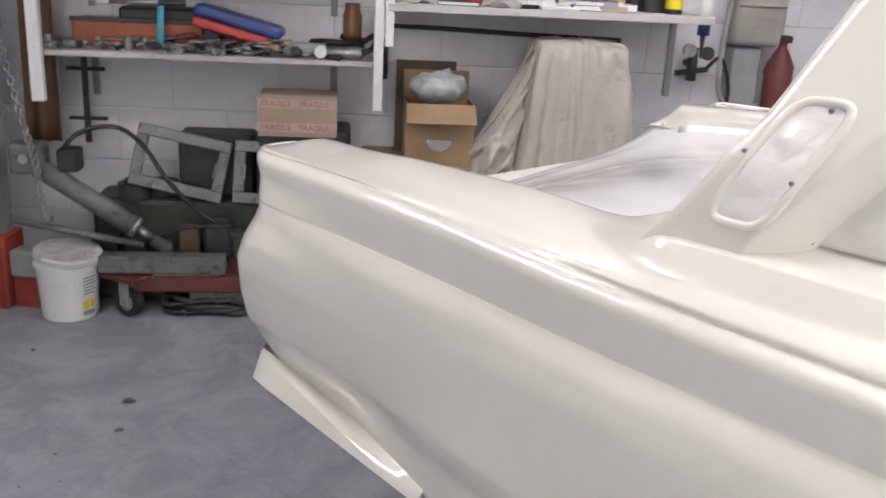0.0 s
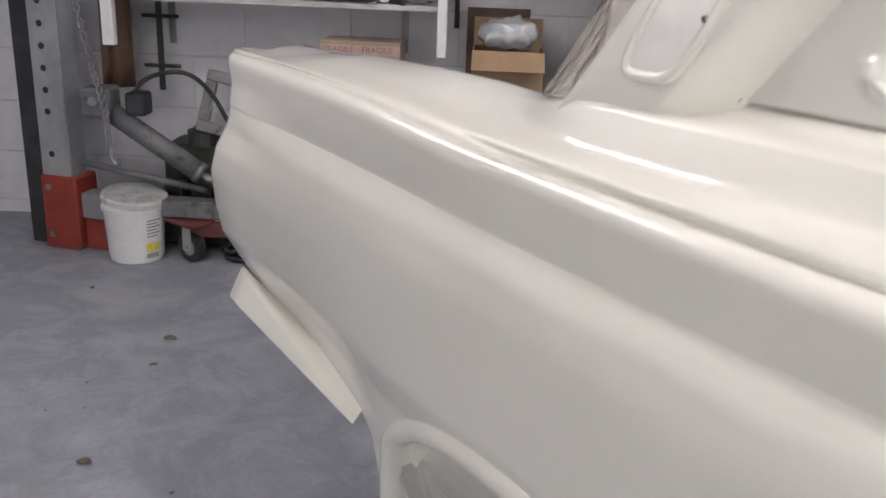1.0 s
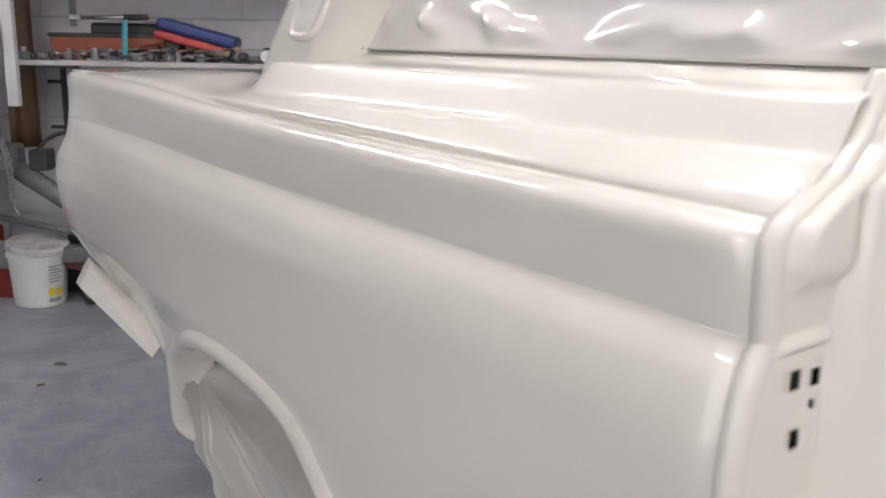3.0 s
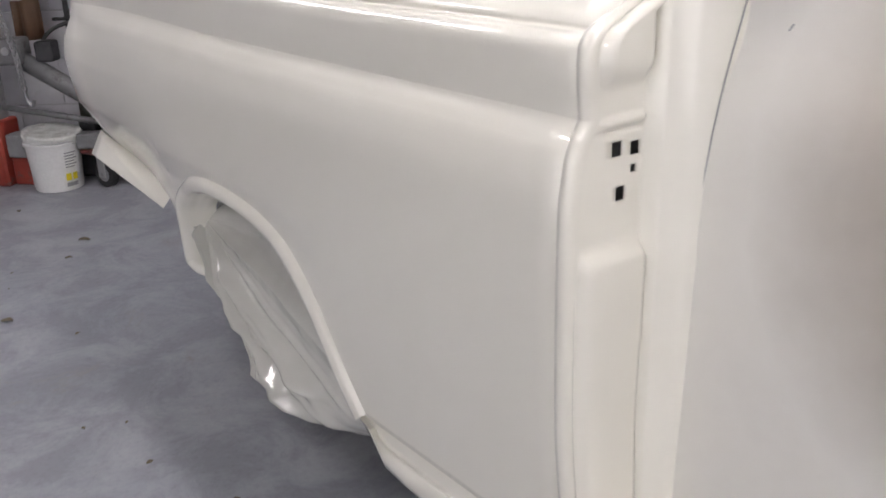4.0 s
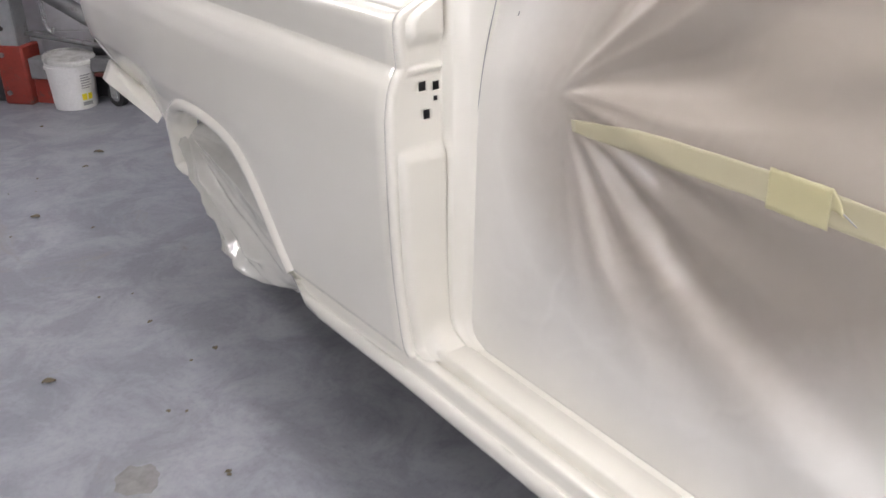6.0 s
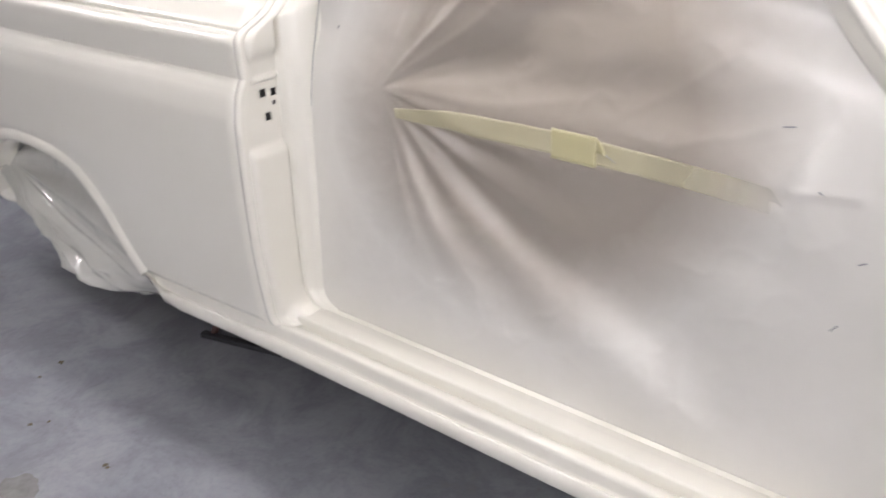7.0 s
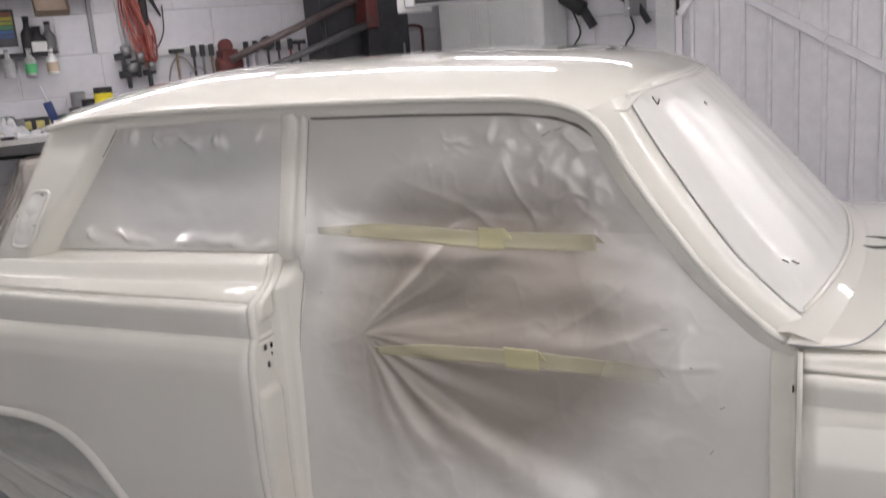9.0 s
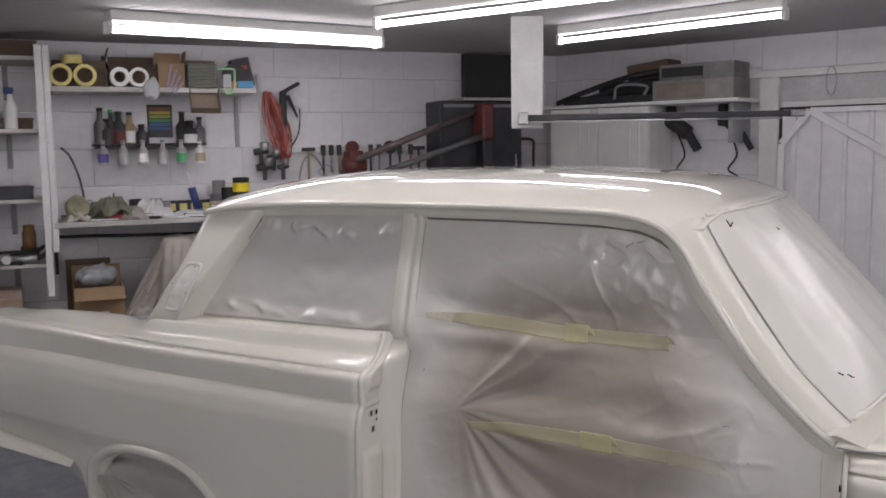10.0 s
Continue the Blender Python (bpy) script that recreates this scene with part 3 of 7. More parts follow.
def jamb_face(s):
    """Rear door pillar: rolled edge, latch face with square holes, rib, raised lower block, fillet into the sill."""
    ys_holes = ((-0.7485, -0.7345, 0.884, 0.899), (-0.7225, -0.7095, 0.882, 0.896), (-0.7215, -0.7135, 0.865, 0.873), (-0.7415, -0.7285, 0.839, 0.854))
    zs = sorted(set(list(np.linspace(0.430, 0.50, 16)) + list(np.linspace(0.50, 1.10, 110)) + list(np.linspace(0.9045, 0.9335, 20)) + [z for h in ys_holes for z in h[2:]]))
    fy = [-0.760, -0.7485, -0.7415, -0.7345, -0.7285, -0.7225, -0.7215, -0.7135, -0.7095, -0.706]

    band = np.array(sorted((q for q in side_profile(DOOR_REAR) if q[0] < -0.765 and q[1] > 0.87), key=lambda q: q[1]))

    def outer(z):
        zc = crease_z(DOOR_REAR)
        if z > zc - 0.006:
            return float(np.interp(z, (zc - 0.006, zc + 0.010, 1.03, 1.05, 1.08, 1.105), (-0.782, -0.772, -0.715, -0.692, -0.672, -0.662)))
        if z > feature_z(DOOR_REAR):
            return float(np.interp(z, band[:, 1], band[:, 0]))
        return float(flank_y(DOOR_REAR, z))

    def fillet(z, r, z0):
        """How far a face has bent forward at height z above the tread at z0."""
        q = np.clip((z0 + r - z) / r, 0, 1)
        return r * (1 - math.sqrt(1 - q * q))
    rows = []
    for z in zs:
        yo = outer(z)
        edge_x = DOOR_REAR - 0.004 * math.exp(-((z - 0.60) / 0.10) ** 2) + fillet(z, 0.025, 0.428) * 0.7
        lip = sstep(0.80, 0.66, z)
        block = 0.013 * sstep(0.800, 0.777, z)
        push = block + 0.0055 * math.exp(-((z - 0.919) / 0.0042) ** 2) - 0.0020 * math.exp(-((z - 0.910) / 0.003) ** 2) + 0.013 * sstep(0.950, 0.974, z)
        row = [(edge_x - 0.006, yo + 0.0004, z), (edge_x + 0.0008, yo - 0.0007, z), (edge_x + 0.005, yo + 0.002, z), (edge_x + 0.0065 + 0.001 * lip, yo + 0.006, z), (edge_x + 0.0066, yo + 0.010, z), (edge_x + 0.0062 - 0.0012 * lip, yo + 0.0125, z)]
        bend = fillet(z, 0.045, 0.448)
        low = fillet(z, 0.018, 0.430)
        cols = [yo + 0.0145, yo + 0.018, yo + 0.024] + fy
        last_y = yo + 0.0125
        for k, y in enumerate(cols):
            soft = (0.15, 0.80, 1.0)[k] if k < 3 else (0.55 if k == len(cols) - 1 else 1.0)
            yy = last_y = max(y, last_y + 0.0005)
            inward = float(sstep(-0.762, -0.742, yy))
            row.append((edge_x + 0.006 + push * soft + low * (1 - inward) + bend * inward, yy, z))
        shift = float(np.interp(z, (0.44, 0.60, 0.90), (-0.016, -0.012, 0.0)))
        lift = float(np.interp(z, (0.9, 1.105), (0, 0.004)))
        for dx, y in ((0.0075, -0.7035), (0.010, -0.7025), (0.024, -0.697), (0.0275, -0.6945), (0.029, -0.691), (0.045, -0.683), (0.050, -0.679), (0.060, -0.664), (0.075, -0.630)):
            row.append((DOOR_REAR + dx + block * float(np.interp(dx, (0.0075, 0.012, 0.026), (0.50, 0.42, 0.15))) + bend, max(y + shift * min(1.0, dx / 0.04), last_y + 0.02 * dx) + lift, z))
        rows.append(row)
    first = 9

    def is_hole(i, j):
        if not first <= j < first + len(fy) - 1:
            return False
        z = (zs[i] + zs[i + 1]) / 2
        y = (fy[j - first] + fy[j - first + 1]) / 2
        return any(a < y < b and c < z < d for a, b, c, d in ys_holes)
    P = np.array(rows)
    P[:, :, 1] *= -s
    grid("door_pillar", P, PAINT, car, drop=is_hole, flip=(s == -1), thick=0.002)
    part("pillar_cavity", box(B(), DOOR_REAR - 0.03, min(s * 0.69, s * 0.755), 0.82, DOOR_REAR - 0.012, max(s * 0.69, s * 0.755), 0.912), GREY_D, car)


for s in (-1, 1):
    jamb_face(s)

# greenhouse --------------------------------------------------------
GUT_X = (0.02, 0.12, 0.25, 0.52, 0.75, 1.04, 1.28, 1.38, 1.45, 1.50)
GUT_Z = (1.418, 1.434, 1.444, 1.450, 1.450, 1.448, 1.441, 1.430, 1.405, 1.362)


def glass_y(z):
    return -float(np.interp(z, (1.10, 1.40), (0.652, 0.593)))


def roof_front(y):
    return 1.60 - 0.07 * (abs(y) / 0.6) ** 2.2


def roof_back(y):
    return -0.03 + 0.06 * (abs(y) / 0.6) ** 3


rows = []
for i in range(61):
    u = i / 60
    row = []
    for j in range(81):
        v = -1 + 2 * j / 80
        half = 0.632 - 0.05 * max(0, (u - 0.85) / 0.15) ** 2
        y = half * math.copysign(1 - (1 - abs(v)) ** 1.35, v)
        x0, x1 = roof_back(y), roof_front(y)
        x = x0 + (x1 - x0) * u
        edge = smooth_interp(min(x, 1.46), GUT_X, GUT_Z)
        crown = smooth_interp(x, (-0.05, 0.0, 0.15, 0.4, 0.9, 1.25, 1.45, 1.55, 1.60), (1.462, 1.474, 1.508, 1.532, 1.536, 1.523, 1.498, 1.465, 1.440))
        k = abs(y) / half
        z = edge + (crown - edge) * (1 - k ** 3.2) ** 0.8
        row.append((x, y, z))
    rows.append(row)
roof = grid("roof", np.array(rows), PAINT, car, thick=0.003)
for s in (-1, 1):
    g = [(x, s * 0.634, z) for x, z in zip(GUT_X[:-2], GUT_Z[:-2])] + [(1.45, s * 0.625, 1.402), (1.50, s * 0.622, 1.350), (1.556, s * 0.638, 1.262), (1.69, s * 0.672, 1.092), (1.80, s * 0.694, 0.990), (1.845, s * 0.706, 0.962)]
    part("rain_gutter", sweep(B(), curve_pts(g, 5), 0.0085, 8), PAINT, car, smooth=True)
    # cantrail under the gutter
    rows = [[(x, s * y, z - dz) for y, dz in ((0.632, 0.0), (0.622, 0.010), (0.606, 0.012), (0.600, 0.02), (0.594, 0.035), (0.57, 0.04))] for x, z in zip(GUT_X[:-1], GUT_Z[:-1])]
    grid("cantrail", np.array(rows), PAINT, car, flip=(s == 1))
    # C pillar
    def c_face(z):
        return float(np.interp(z, (1.012, 1.03, 1.06, 1.10, 1.179, 1.25, 1.42), (-0.680, -0.690, -0.698, -0.701, -0.692, -0.668, -0.615)))

    def c_out(z, t):
        rear = np.array((float(np.interp(z, (1.012, 1.022, 1.034, 1.05, 1.075, 1.10, 1.14, 1.235, 1.42), (-0.215, -0.213, -0.210, -0.204, -0.184, -0.160, -0.130, -0.066, 0.02))), c_face(z), z))
        fold = np.array((float(np.interp(z, (1.03, 1.10, 1.258, 1.42), (-0.085, -0.045, 0.080, 0.192))), c_face(z), z))
        return rear * (1 - t) + fold * t
    rows = []
    for z in (1.012, 1.017, 1.022, 1.028, 1.034, 1.042, 1.05, 1.062, 1.075, *np.linspace(1.09, 1.425, 20)):
        rear, fold = c_out(z, 0), c_out(z, 1)
        win = np.array((float(np.interp(z, (1.012, 1.097, 1.407, 1.43), (-0.04, 0.004, 0.225, 0.24))), glass_y(z) + 0.002, z))
        up = float(sstep(1.03, 1.11, z))
        row = [rear + np.array((0.02, 0.03 + 0.13 * up, -0.06 + 0.04 * up)), rear + np.array((-0.004, 0.018 + 0.03 * up, -0.02 + 0.017 * up)), rear + np.array((-0.004, 0.008 + 0.004 * up, -0.006 + 0.005 * up)), rear]
        row += [c_out(z, t) for t in np.linspace(0.1, 0.9, 8)]
        row += [fold + np.array((-0.004, 0.0, 0)), fold + np.array((0.003, 0.003, 0)), fold * 0.6 + win * 0.4, win, win + np.array((0.0, 0.02, 0))]
        rows.append(row)
    P = np.array(rows)
    P[:, :, 1] *= -s
    grid("rear_roof_pillar", P, PAINT, car, flip=(s == 1), thick=0.0)
    # pressed vent surround
    ring = []
    for k in range(48):
        a = 2 * math.pi * k / 48
        e = 0.45
        cx, sx = math.cos(a), math.sin(a)
        px = 0.036 * math.copysign(abs(cx) ** e, cx)
        pz = 0.072 * math.copysign(abs(sx) ** e, sx)
        z = 1.186 + pz
        x = -0.036 + (z - 1.186) * 0.50 + px
        ring.append((x, -s * (c_face(z) - 0.001), z))
    part("vent_rim", sweep(B(), ring, 0.0058, 8, True), PAINT, car, smooth=True)
    bm = B()
    rr = []
    for q in (0.94, 0.86, 0.74, 0.62, 0.5, 0.36, 0.22, 0.1):
        row = []
        for p in ring:
            x, z = -0.036 + (p[0] + 0.036) * q, 1.186 + (p[2] - 1.186) * q
            row.append(bm.verts.new((x, -s * (c_face(z) - 0.002 - 0.006 * abs(fbm(x * 26, z * 26, 3.0, 3)) * min(1.0, 4 * (1 - q))), z)))
        rr.append(row)
    for a, b in zip(rr, rr[1:]):
        for k in range(48):
            bm.faces.new((a[k], a[(k + 1) % 48], b[(k + 1) % 48], b[k]))
    bm.faces.new(rr[-1])
    part("vent_film", bm, FILM_VENT, car, "masking film over the pillar vent", True)
    for px, pz in ((0.006, 1.250), (-0.012, 1.172), (-0.075, 1.196)):
        y = -s * (c_face(pz) - 0.003)
        part("vent_screw", rod(B(), (px, y, pz), (px, y - 0.004 * (1 if s > 0 else -1) * -1, pz), 0.0028, 8), STEEL, car)
    # B pillar
    rows = []
    for z in np.linspace(1.02, 1.425, 15):
        x0 = float(np.interp(z, (1.08, 1.43), (0.702, 0.719)))
        g = glass_y(z) + max(0.0, 1.10 - z) * 0.9
        rows.append([(x0 + dx, -s * (g + dy), z) for dx, dy in ((-0.004, 0.02), (-0.002, -0.006), (0.002, -0.009), (0.026, -0.009), (0.031, -0.006), (0.034, 0.000), (0.042, 0.000), (0.045, -0.003), (0.058, -0.003), (0.064, 0.006), (0.066, 0.03))])
    grid("centre_pillar", np.array(rows), PAINT, car, flip=(s == 1))
    # A pillar
    A_OUT = ((1.45, -0.612, 1.400), (1.495, -0.615, 1.352), (1.552, -0.628, 1.258), (1.688, -0.660, 1.090), (1.798, -0.685, 0.985), (1.845, -0.700, 0.955), (1.91, -0.722, 0.928))
    A_IN = ((1.525, -0.545, 1.428), (1.548, -0.553, 1.385), (1.612, -0.568, 1.285), (1.735, -0.600, 1.118), (1.822, -0.628, 1.035), (1.868, -0.640, 0.998), (1.93, -0.655, 0.955))
    A_ALL = curve_pts(A_IN[:-1], 24)
    rows = []
    for a, b in zip(curve_pts(A_OUT, 5), curve_pts(A_IN, 5)):
        out = np.array((0.25, -0.9, 0.35))
        row = [a + np.array((-0.035, 0.03, -0.02)), a + np.array((-0.012, 0.002, -0.004))]
        for t in np.linspace(0, 1, 9):
            row.append(a * (1 - t) + b * t + np.array((0.45, -0.4, 0.55)) * 0.020 * math.sin(math.pi * t) ** 0.8)
        row += [b + np.array((0.0, 0.01, -0.012))]
        rows.append(row)
    P = np.array(rows)
    P[:, :, 1] *= -s
    grid("windscreen_pillar", P, PAINT, car, flip=(s == 1))
    # front hinge pillar
    rows = []
    for z in np.linspace(0.42, 0.955, 24):
        yo = float(flank_y(DOOR_FRONT, z)) if z < 0.9 else float(np.interp(z, (0.9, 0.955), (-0.782, -0.745)))
        rows.append([(DOOR_FRONT + dx, -s * (yo + dy), z) for dx, dy in ((0.004, 0.002), (-0.001, 0.000), (-0.006, 0.006), (-0.006, 0.012), (-0.012, 0.050), (-0.016, 0.068), (-0.05, 0.085), (-0.056, 0.095), (-0.062, 0.135), (-0.070, 0.15), (-0.10, 0.17))])
    grid("hinge_pillar", np.array(rows), PAINT, car, flip=(s == 1))
    part("hinge_hole", rod(B(), (1.862, s * 0.7335, 0.877), (1.858, s * 0.7335, 0.877), 0.0075, 12), VOID, car)

# inner door flange behind the film
for s in (-1, 1):
    ring = [(0.76, 0.655, 0.47), (0.76, 0.655, 0.90), (0.765, 0.60, 1.10), (0.79, 0.565, 1.40), (1.38, 0.563, 1.395), (1.47, 0.575, 1.33), (1.64, 0.615, 1.10), (1.74, 0.640, 0.985), (1.785, 0.655, 0.93), (1.785, 0.660, 0.44)]
    mid = np.array((1.22, 0.62, 0.93))
    rows = []
    for p in ring:
        p = np.array(p)
        q = p + (mid - p) / np.linalg.norm(mid - p) * 0.075
        rows.append([(a[0], s * (a[1] + o), a[2]) for a, o in ((p, -0.012), (p * 0.5 + q * 0.5, -0.018), (q, -0.034), (q, -0.08))])
    grid("door_flange", np.array(rows), PAINT, car, flip=(s == 1))

# scuttle and bonnet
rows = []
for i in range(25):
    u = i / 24
    row = []
    for j in range(33):
        y = (-1 + 2 * j / 32) * (0.735 - 0.06 * u)
        k = abs(y) / 0.74
        x0 = 1.845 + 0.13 * (1 - k ** 2.2)
        x = x0 + (3.10 - x0) * u
        z = 0.962 + 0.062 * (1 - k ** 2.4) - 0.03 * u + 0.006 * math.exp(-u * 26)
        row.append((x, y, z))
    rows.append(row)
grid("bonnet", np.array(rows), PAINT, car, flip=True, thick=0.003)
part("scuttle_seam", sweep(B(), curve_pts([(1.852, -0.745, 0.968), (1.91, -0.748, 0.968), (1.975, -0.715, 0.972), (2.03, -0.58, 0.985), (2.06, -0.3, 1.0), (2.07, 0.0, 1.006)], 6), 0.0018, 6), GREY, car, "dark panel gap", True)
part("wiper_hole", lathe(B(), [(0.0, -0.03), (0.036, -0.03), (0.044, 0.002), (0.052, 0.006), (0.060, 0.0)], 24, (2.022, -0.135, 1.0215)), OLIVE, car, "dark round opening in the scuttle", True)
# nose
rows = [[(3.12 + 0.06 * math.sin(math.pi * k / 10), y, 0.42 + 0.54 * k / 10) for k in range(11)] for y in np.linspace(-0.72, 0.72, 12)]
grid("nose_panel", np.array(rows), PAINT, car, thick=0.003)
# rear panel and floor pan
rows = [[(-1.085 + 0.05 * abs(math.sin(math.pi * k / 8)), y, 0.56 + 0.33 * k / 8) for k in range(9)] for y in np.linspace(-0.62, 0.62, 12)]
grid("rear_panel", np.array(rows), PAINT, car, flip=True, thick=0.003)
# closing boxes in the shade colour keep the shell's inside and underside dark
part("floor_pan", box(B(), 0.25, -0.64, 0.345, 2.1, 0.64, 0.375), VOID, car, "underside coloured dark in place of shade")
part("boot_floor", box(B(), -0.93, -0.60, 0.585, -0.45, 0.60, 0.61), VOID, car, "underside coloured dark in place of shade")
for s in (-1, 1):
    rows = [[(-0.07 + 0.40 * math.cos(a), s * y, 0.34 + 0.40 * math.sin(a)) for y in (0.45, 0.56, 0.68)] for a in np.linspace(0.42, math.pi - 0.42, 20)]
    grid("wheel_housing", np.array(rows), PAINT, car, flip=(s == 1))
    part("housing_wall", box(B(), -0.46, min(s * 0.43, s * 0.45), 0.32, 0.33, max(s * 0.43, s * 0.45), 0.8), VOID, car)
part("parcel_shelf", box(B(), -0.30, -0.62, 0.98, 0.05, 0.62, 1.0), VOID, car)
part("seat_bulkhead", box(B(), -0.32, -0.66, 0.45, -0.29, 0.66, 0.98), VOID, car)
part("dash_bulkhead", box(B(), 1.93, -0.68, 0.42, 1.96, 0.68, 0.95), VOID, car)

# ---------------------------------------------------------------- masking sheets
KNOT = (0.912, 0.912)


def door_sheet(s):
    def right(z):
        return float(np.interp(z, (0.44, 0.90, 0.955, 0.985, 1.09, 1.258, 1.352, 1.40, 1.415), (1.824, 1.824, 1.815, 1.784, 1.680, 1.540, 1.480, 1.42, 1.40)))

    def left(z):
        return float(np.interp(z, (0.44, 0.50, 0.65, 0.80, 0.93, 1.05, 1.17, 1.42), (0.735, 0.716, 0.728, 0.735, 0.741, 0.750, 0.763, 0.778)))
    ridges = ((0.84, 0.022, 0.055), (0.66, 0.006, 0.03), (0.10, 0.007, 0.035), (-0.13, 0.013, 0.07), (-0.42, 0.008, 0.05), (-0.68, 0.007, 0.07), (-0.97, 0.007, 0.12), (-1.22, 0.003, 0.12), (-1.48, 0.002, 0.12), (1.25, 0.006, 0.07), (2.75, 0.006, 0.12), (3.02, 0.005, 0.10), (-2.8, 0.007, 0.12))
    hollows = ((0.42, 0.022, 0.17), (-0.28, 0.012, 0.09), (-0.56, 0.014, 0.10), (-0.84, 0.008, 0.10))
    pulls = (((1.02, 1.265), (1.16, 1.205), (1.238, 1.146), 0.020, 0.016), ((1.262, 1.300), (1.292, 1.225), (1.330, 1.150), 0.018, 0.010), ((1.395, 1.235), (1.43, 1.190), (1.47, 1.165), 0.010, 0.012), ((0.80, 1.230), (0.85, 1.185), (0.93, 1.155), 0.008, 0.014), ((1.36, 0.925), (1.46, 0.985), (1.53, 1.04), 0.008, 0.014), ((1.57, 0.80), (1.62, 0.90), (1.66, 0.955), 0.009, 0.012), ((1.50, 0.86), (1.60, 0.875), (1.71, 0.885), 0.007, 0.010))
    n, m = (230, 260) if s < 0 else (70, 80)

    def crease(x, z, a, b, c):
        """How near (x, z) lies to the bent line a, b, c, and how far along it."""
        best, where = 9.0, 0.0
        for k, (p, q) in enumerate(((a, b), (b, c))):
            ux, uz = q[0] - p[0], q[1] - p[1]
            t = min(1.0, max(0.0, ((x - p[0]) * ux + (z - p[1]) * uz) / (ux * ux + uz * uz)))
            d = math.hypot(x - p[0] - t * ux, z - p[1] - t * uz)
            if d < best:
                best, where = d, (k + t) / 2
        return best, where
    rows = []
    for i in range(n):
        z = 0.4505 + (1.412 - 0.4505) * i / (n - 1)
        a, b = left(z), right(z)
        base = smooth_interp(z, (0.44, 0.60, 0.90, 1.00, 1.10, 1.25, 1.41), (-0.693, -0.686, -0.668, -0.640, -0.602, -0.590, -0.575))
        hang = float(sstep(0.95, 1.08, z))
        row = []
        for j in range(m):
            t = j / (m - 1)
            x = a + (b - a) * t
            y = base + (min(base, glass_y(z) + 0.004) - base) * math.exp(-t * 9) * hang
            edge = max(0, min(1, 6 * t, 6 * (1 - t), (z - 0.449) * 12, (1.42 - z) * 14))
            dx, dz = x - KNOT[0], z - KNOT[1]
            r = math.hypot(dx, dz)
            ang = math.atan2(dz, dx) + 0.06 * math.sin(7 * r) + 0.05 * fbm(x * 3, z * 3, 20.0, 2)
            reach = min(1, r * 6) * math.exp(-max(0, r - 0.30) * 2.1)
            d = 0.0
            for th, amp, w in ridges:
                c = abs(ang - th)
                if c < 3.2 * w:
                    d += 0.42 * amp * (1 - c / (3.2 * w)) ** 2
            for th, amp, w in hollows:
                d -= amp * math.exp(-((ang - th) / w) ** 2)
            d += 0.005 * fbm(ang * 4.5, r * 1.3, 31.0, 2) * sstep(1.6, 1.2, abs(ang))
            d *= reach
            # slack across the lower and the upper strip
            wx = float(sstep(0.95, 1.15, x) * sstep(1.74, 1.42, x))
            d += wx * (0.018 * math.exp(-((z - 1.060) / 0.055) ** 2) - 0.010 * math.exp(-((z - 0.950) / 0.040) ** 2) - 0.020 * math.exp(-((z - 0.760 + 0.35 * (x - 1.15)) / 0.085) ** 2))
            d += float(sstep(0.79, 0.88, x) * sstep(1.46, 1.28, x)) * (0.012 * math.exp(-((z - 1.095) / 0.025) ** 2) - 0.018 * math.exp(-((z - 1.180) / 0.030) ** 2) + 0.012 * math.exp(-((z - 1.275) / 0.05) ** 2))
            for p0, p1, p2, amp, w in pulls:
                if abs(x - p1[0]) < 0.2 and abs(z - p1[1]) < 0.14:
                    c, along = crease(x, z, p0, p1, p2)
                    if c < 1.7 * w:
                        d += 0.55 * amp * (1 - c / (1.7 * w)) ** 2 * (0.15 + 0.85 * along)
            # the strips hold the film flat
            if 0.95 < x < 1.62:
                zt = 0.879 - 0.045 * max(0.0, x - 1.30)
                d *= 1 - 0.75 * math.exp(-((z - zt) / 0.020) ** 2)
            if 0.80 < x < 1.46:
                d *= 1 - 0.6 * math.exp(-((z - 1.135) / 0.018) ** 2)
            # fine crinkles
            d += 0.0022 * fbm(x * 5, z * 8, 3.0, 2) + 0.0004 * fbm(x * 20 + z * 6, z * 38, 9.0, 2)
            rim = 0.30 + 0.70 * float(sstep(1.25, 1.6, x + 0.4 * abs(z - 0.95)))
            d += 0.0026 * max(0.0, 1 - 3.4 * abs(fbm(x * 4.2 - z * 2.6, z * 4.0 + x * 1.5, 12.0, 2))) ** 2 * rim
            d += 0.0008 * max(0.0, 1 - 4.0 * abs(fbm(x * 10 + z * 4, z * 9 - x * 5, 17.0, 2))) ** 2
            # crumpled glossy corner
            cw = math.exp(-((x - 1.42) / 0.075) ** 2 - ((z - 1.305) / 0.085) ** 2) + 0.6 * math.exp(-((z - 1.365) / 0.025) ** 2) * float(sstep(1.10, 1.25, x))
            if cw > 0.02:
                d += cw * (0.024 * max(0.0, 1 - 3.0 * abs(fbm(x * 11 + z * 4, z * 10 - x * 3, 5.0, 2))) ** 1.5 + 0.010 * fbm(x * 22, z * 20, 6.0, 2))
            row.append((x, -s * (y - d * edge), z - 0.030 * (x - 0.66) * float(sstep(0.7, 0.45, z))))
        rows.append(row)
    ob = thing("door_masking_sheet", "crumpled translucent masking film stretched over the open doorway", "masking sheet", pose(0, 0, 0), "masking sheets")
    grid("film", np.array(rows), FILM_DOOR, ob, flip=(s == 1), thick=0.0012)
    return ob, np.array(rows)


sheet_near, SHEET = door_sheet(-1)
sheet_far, _ = door_sheet(1)


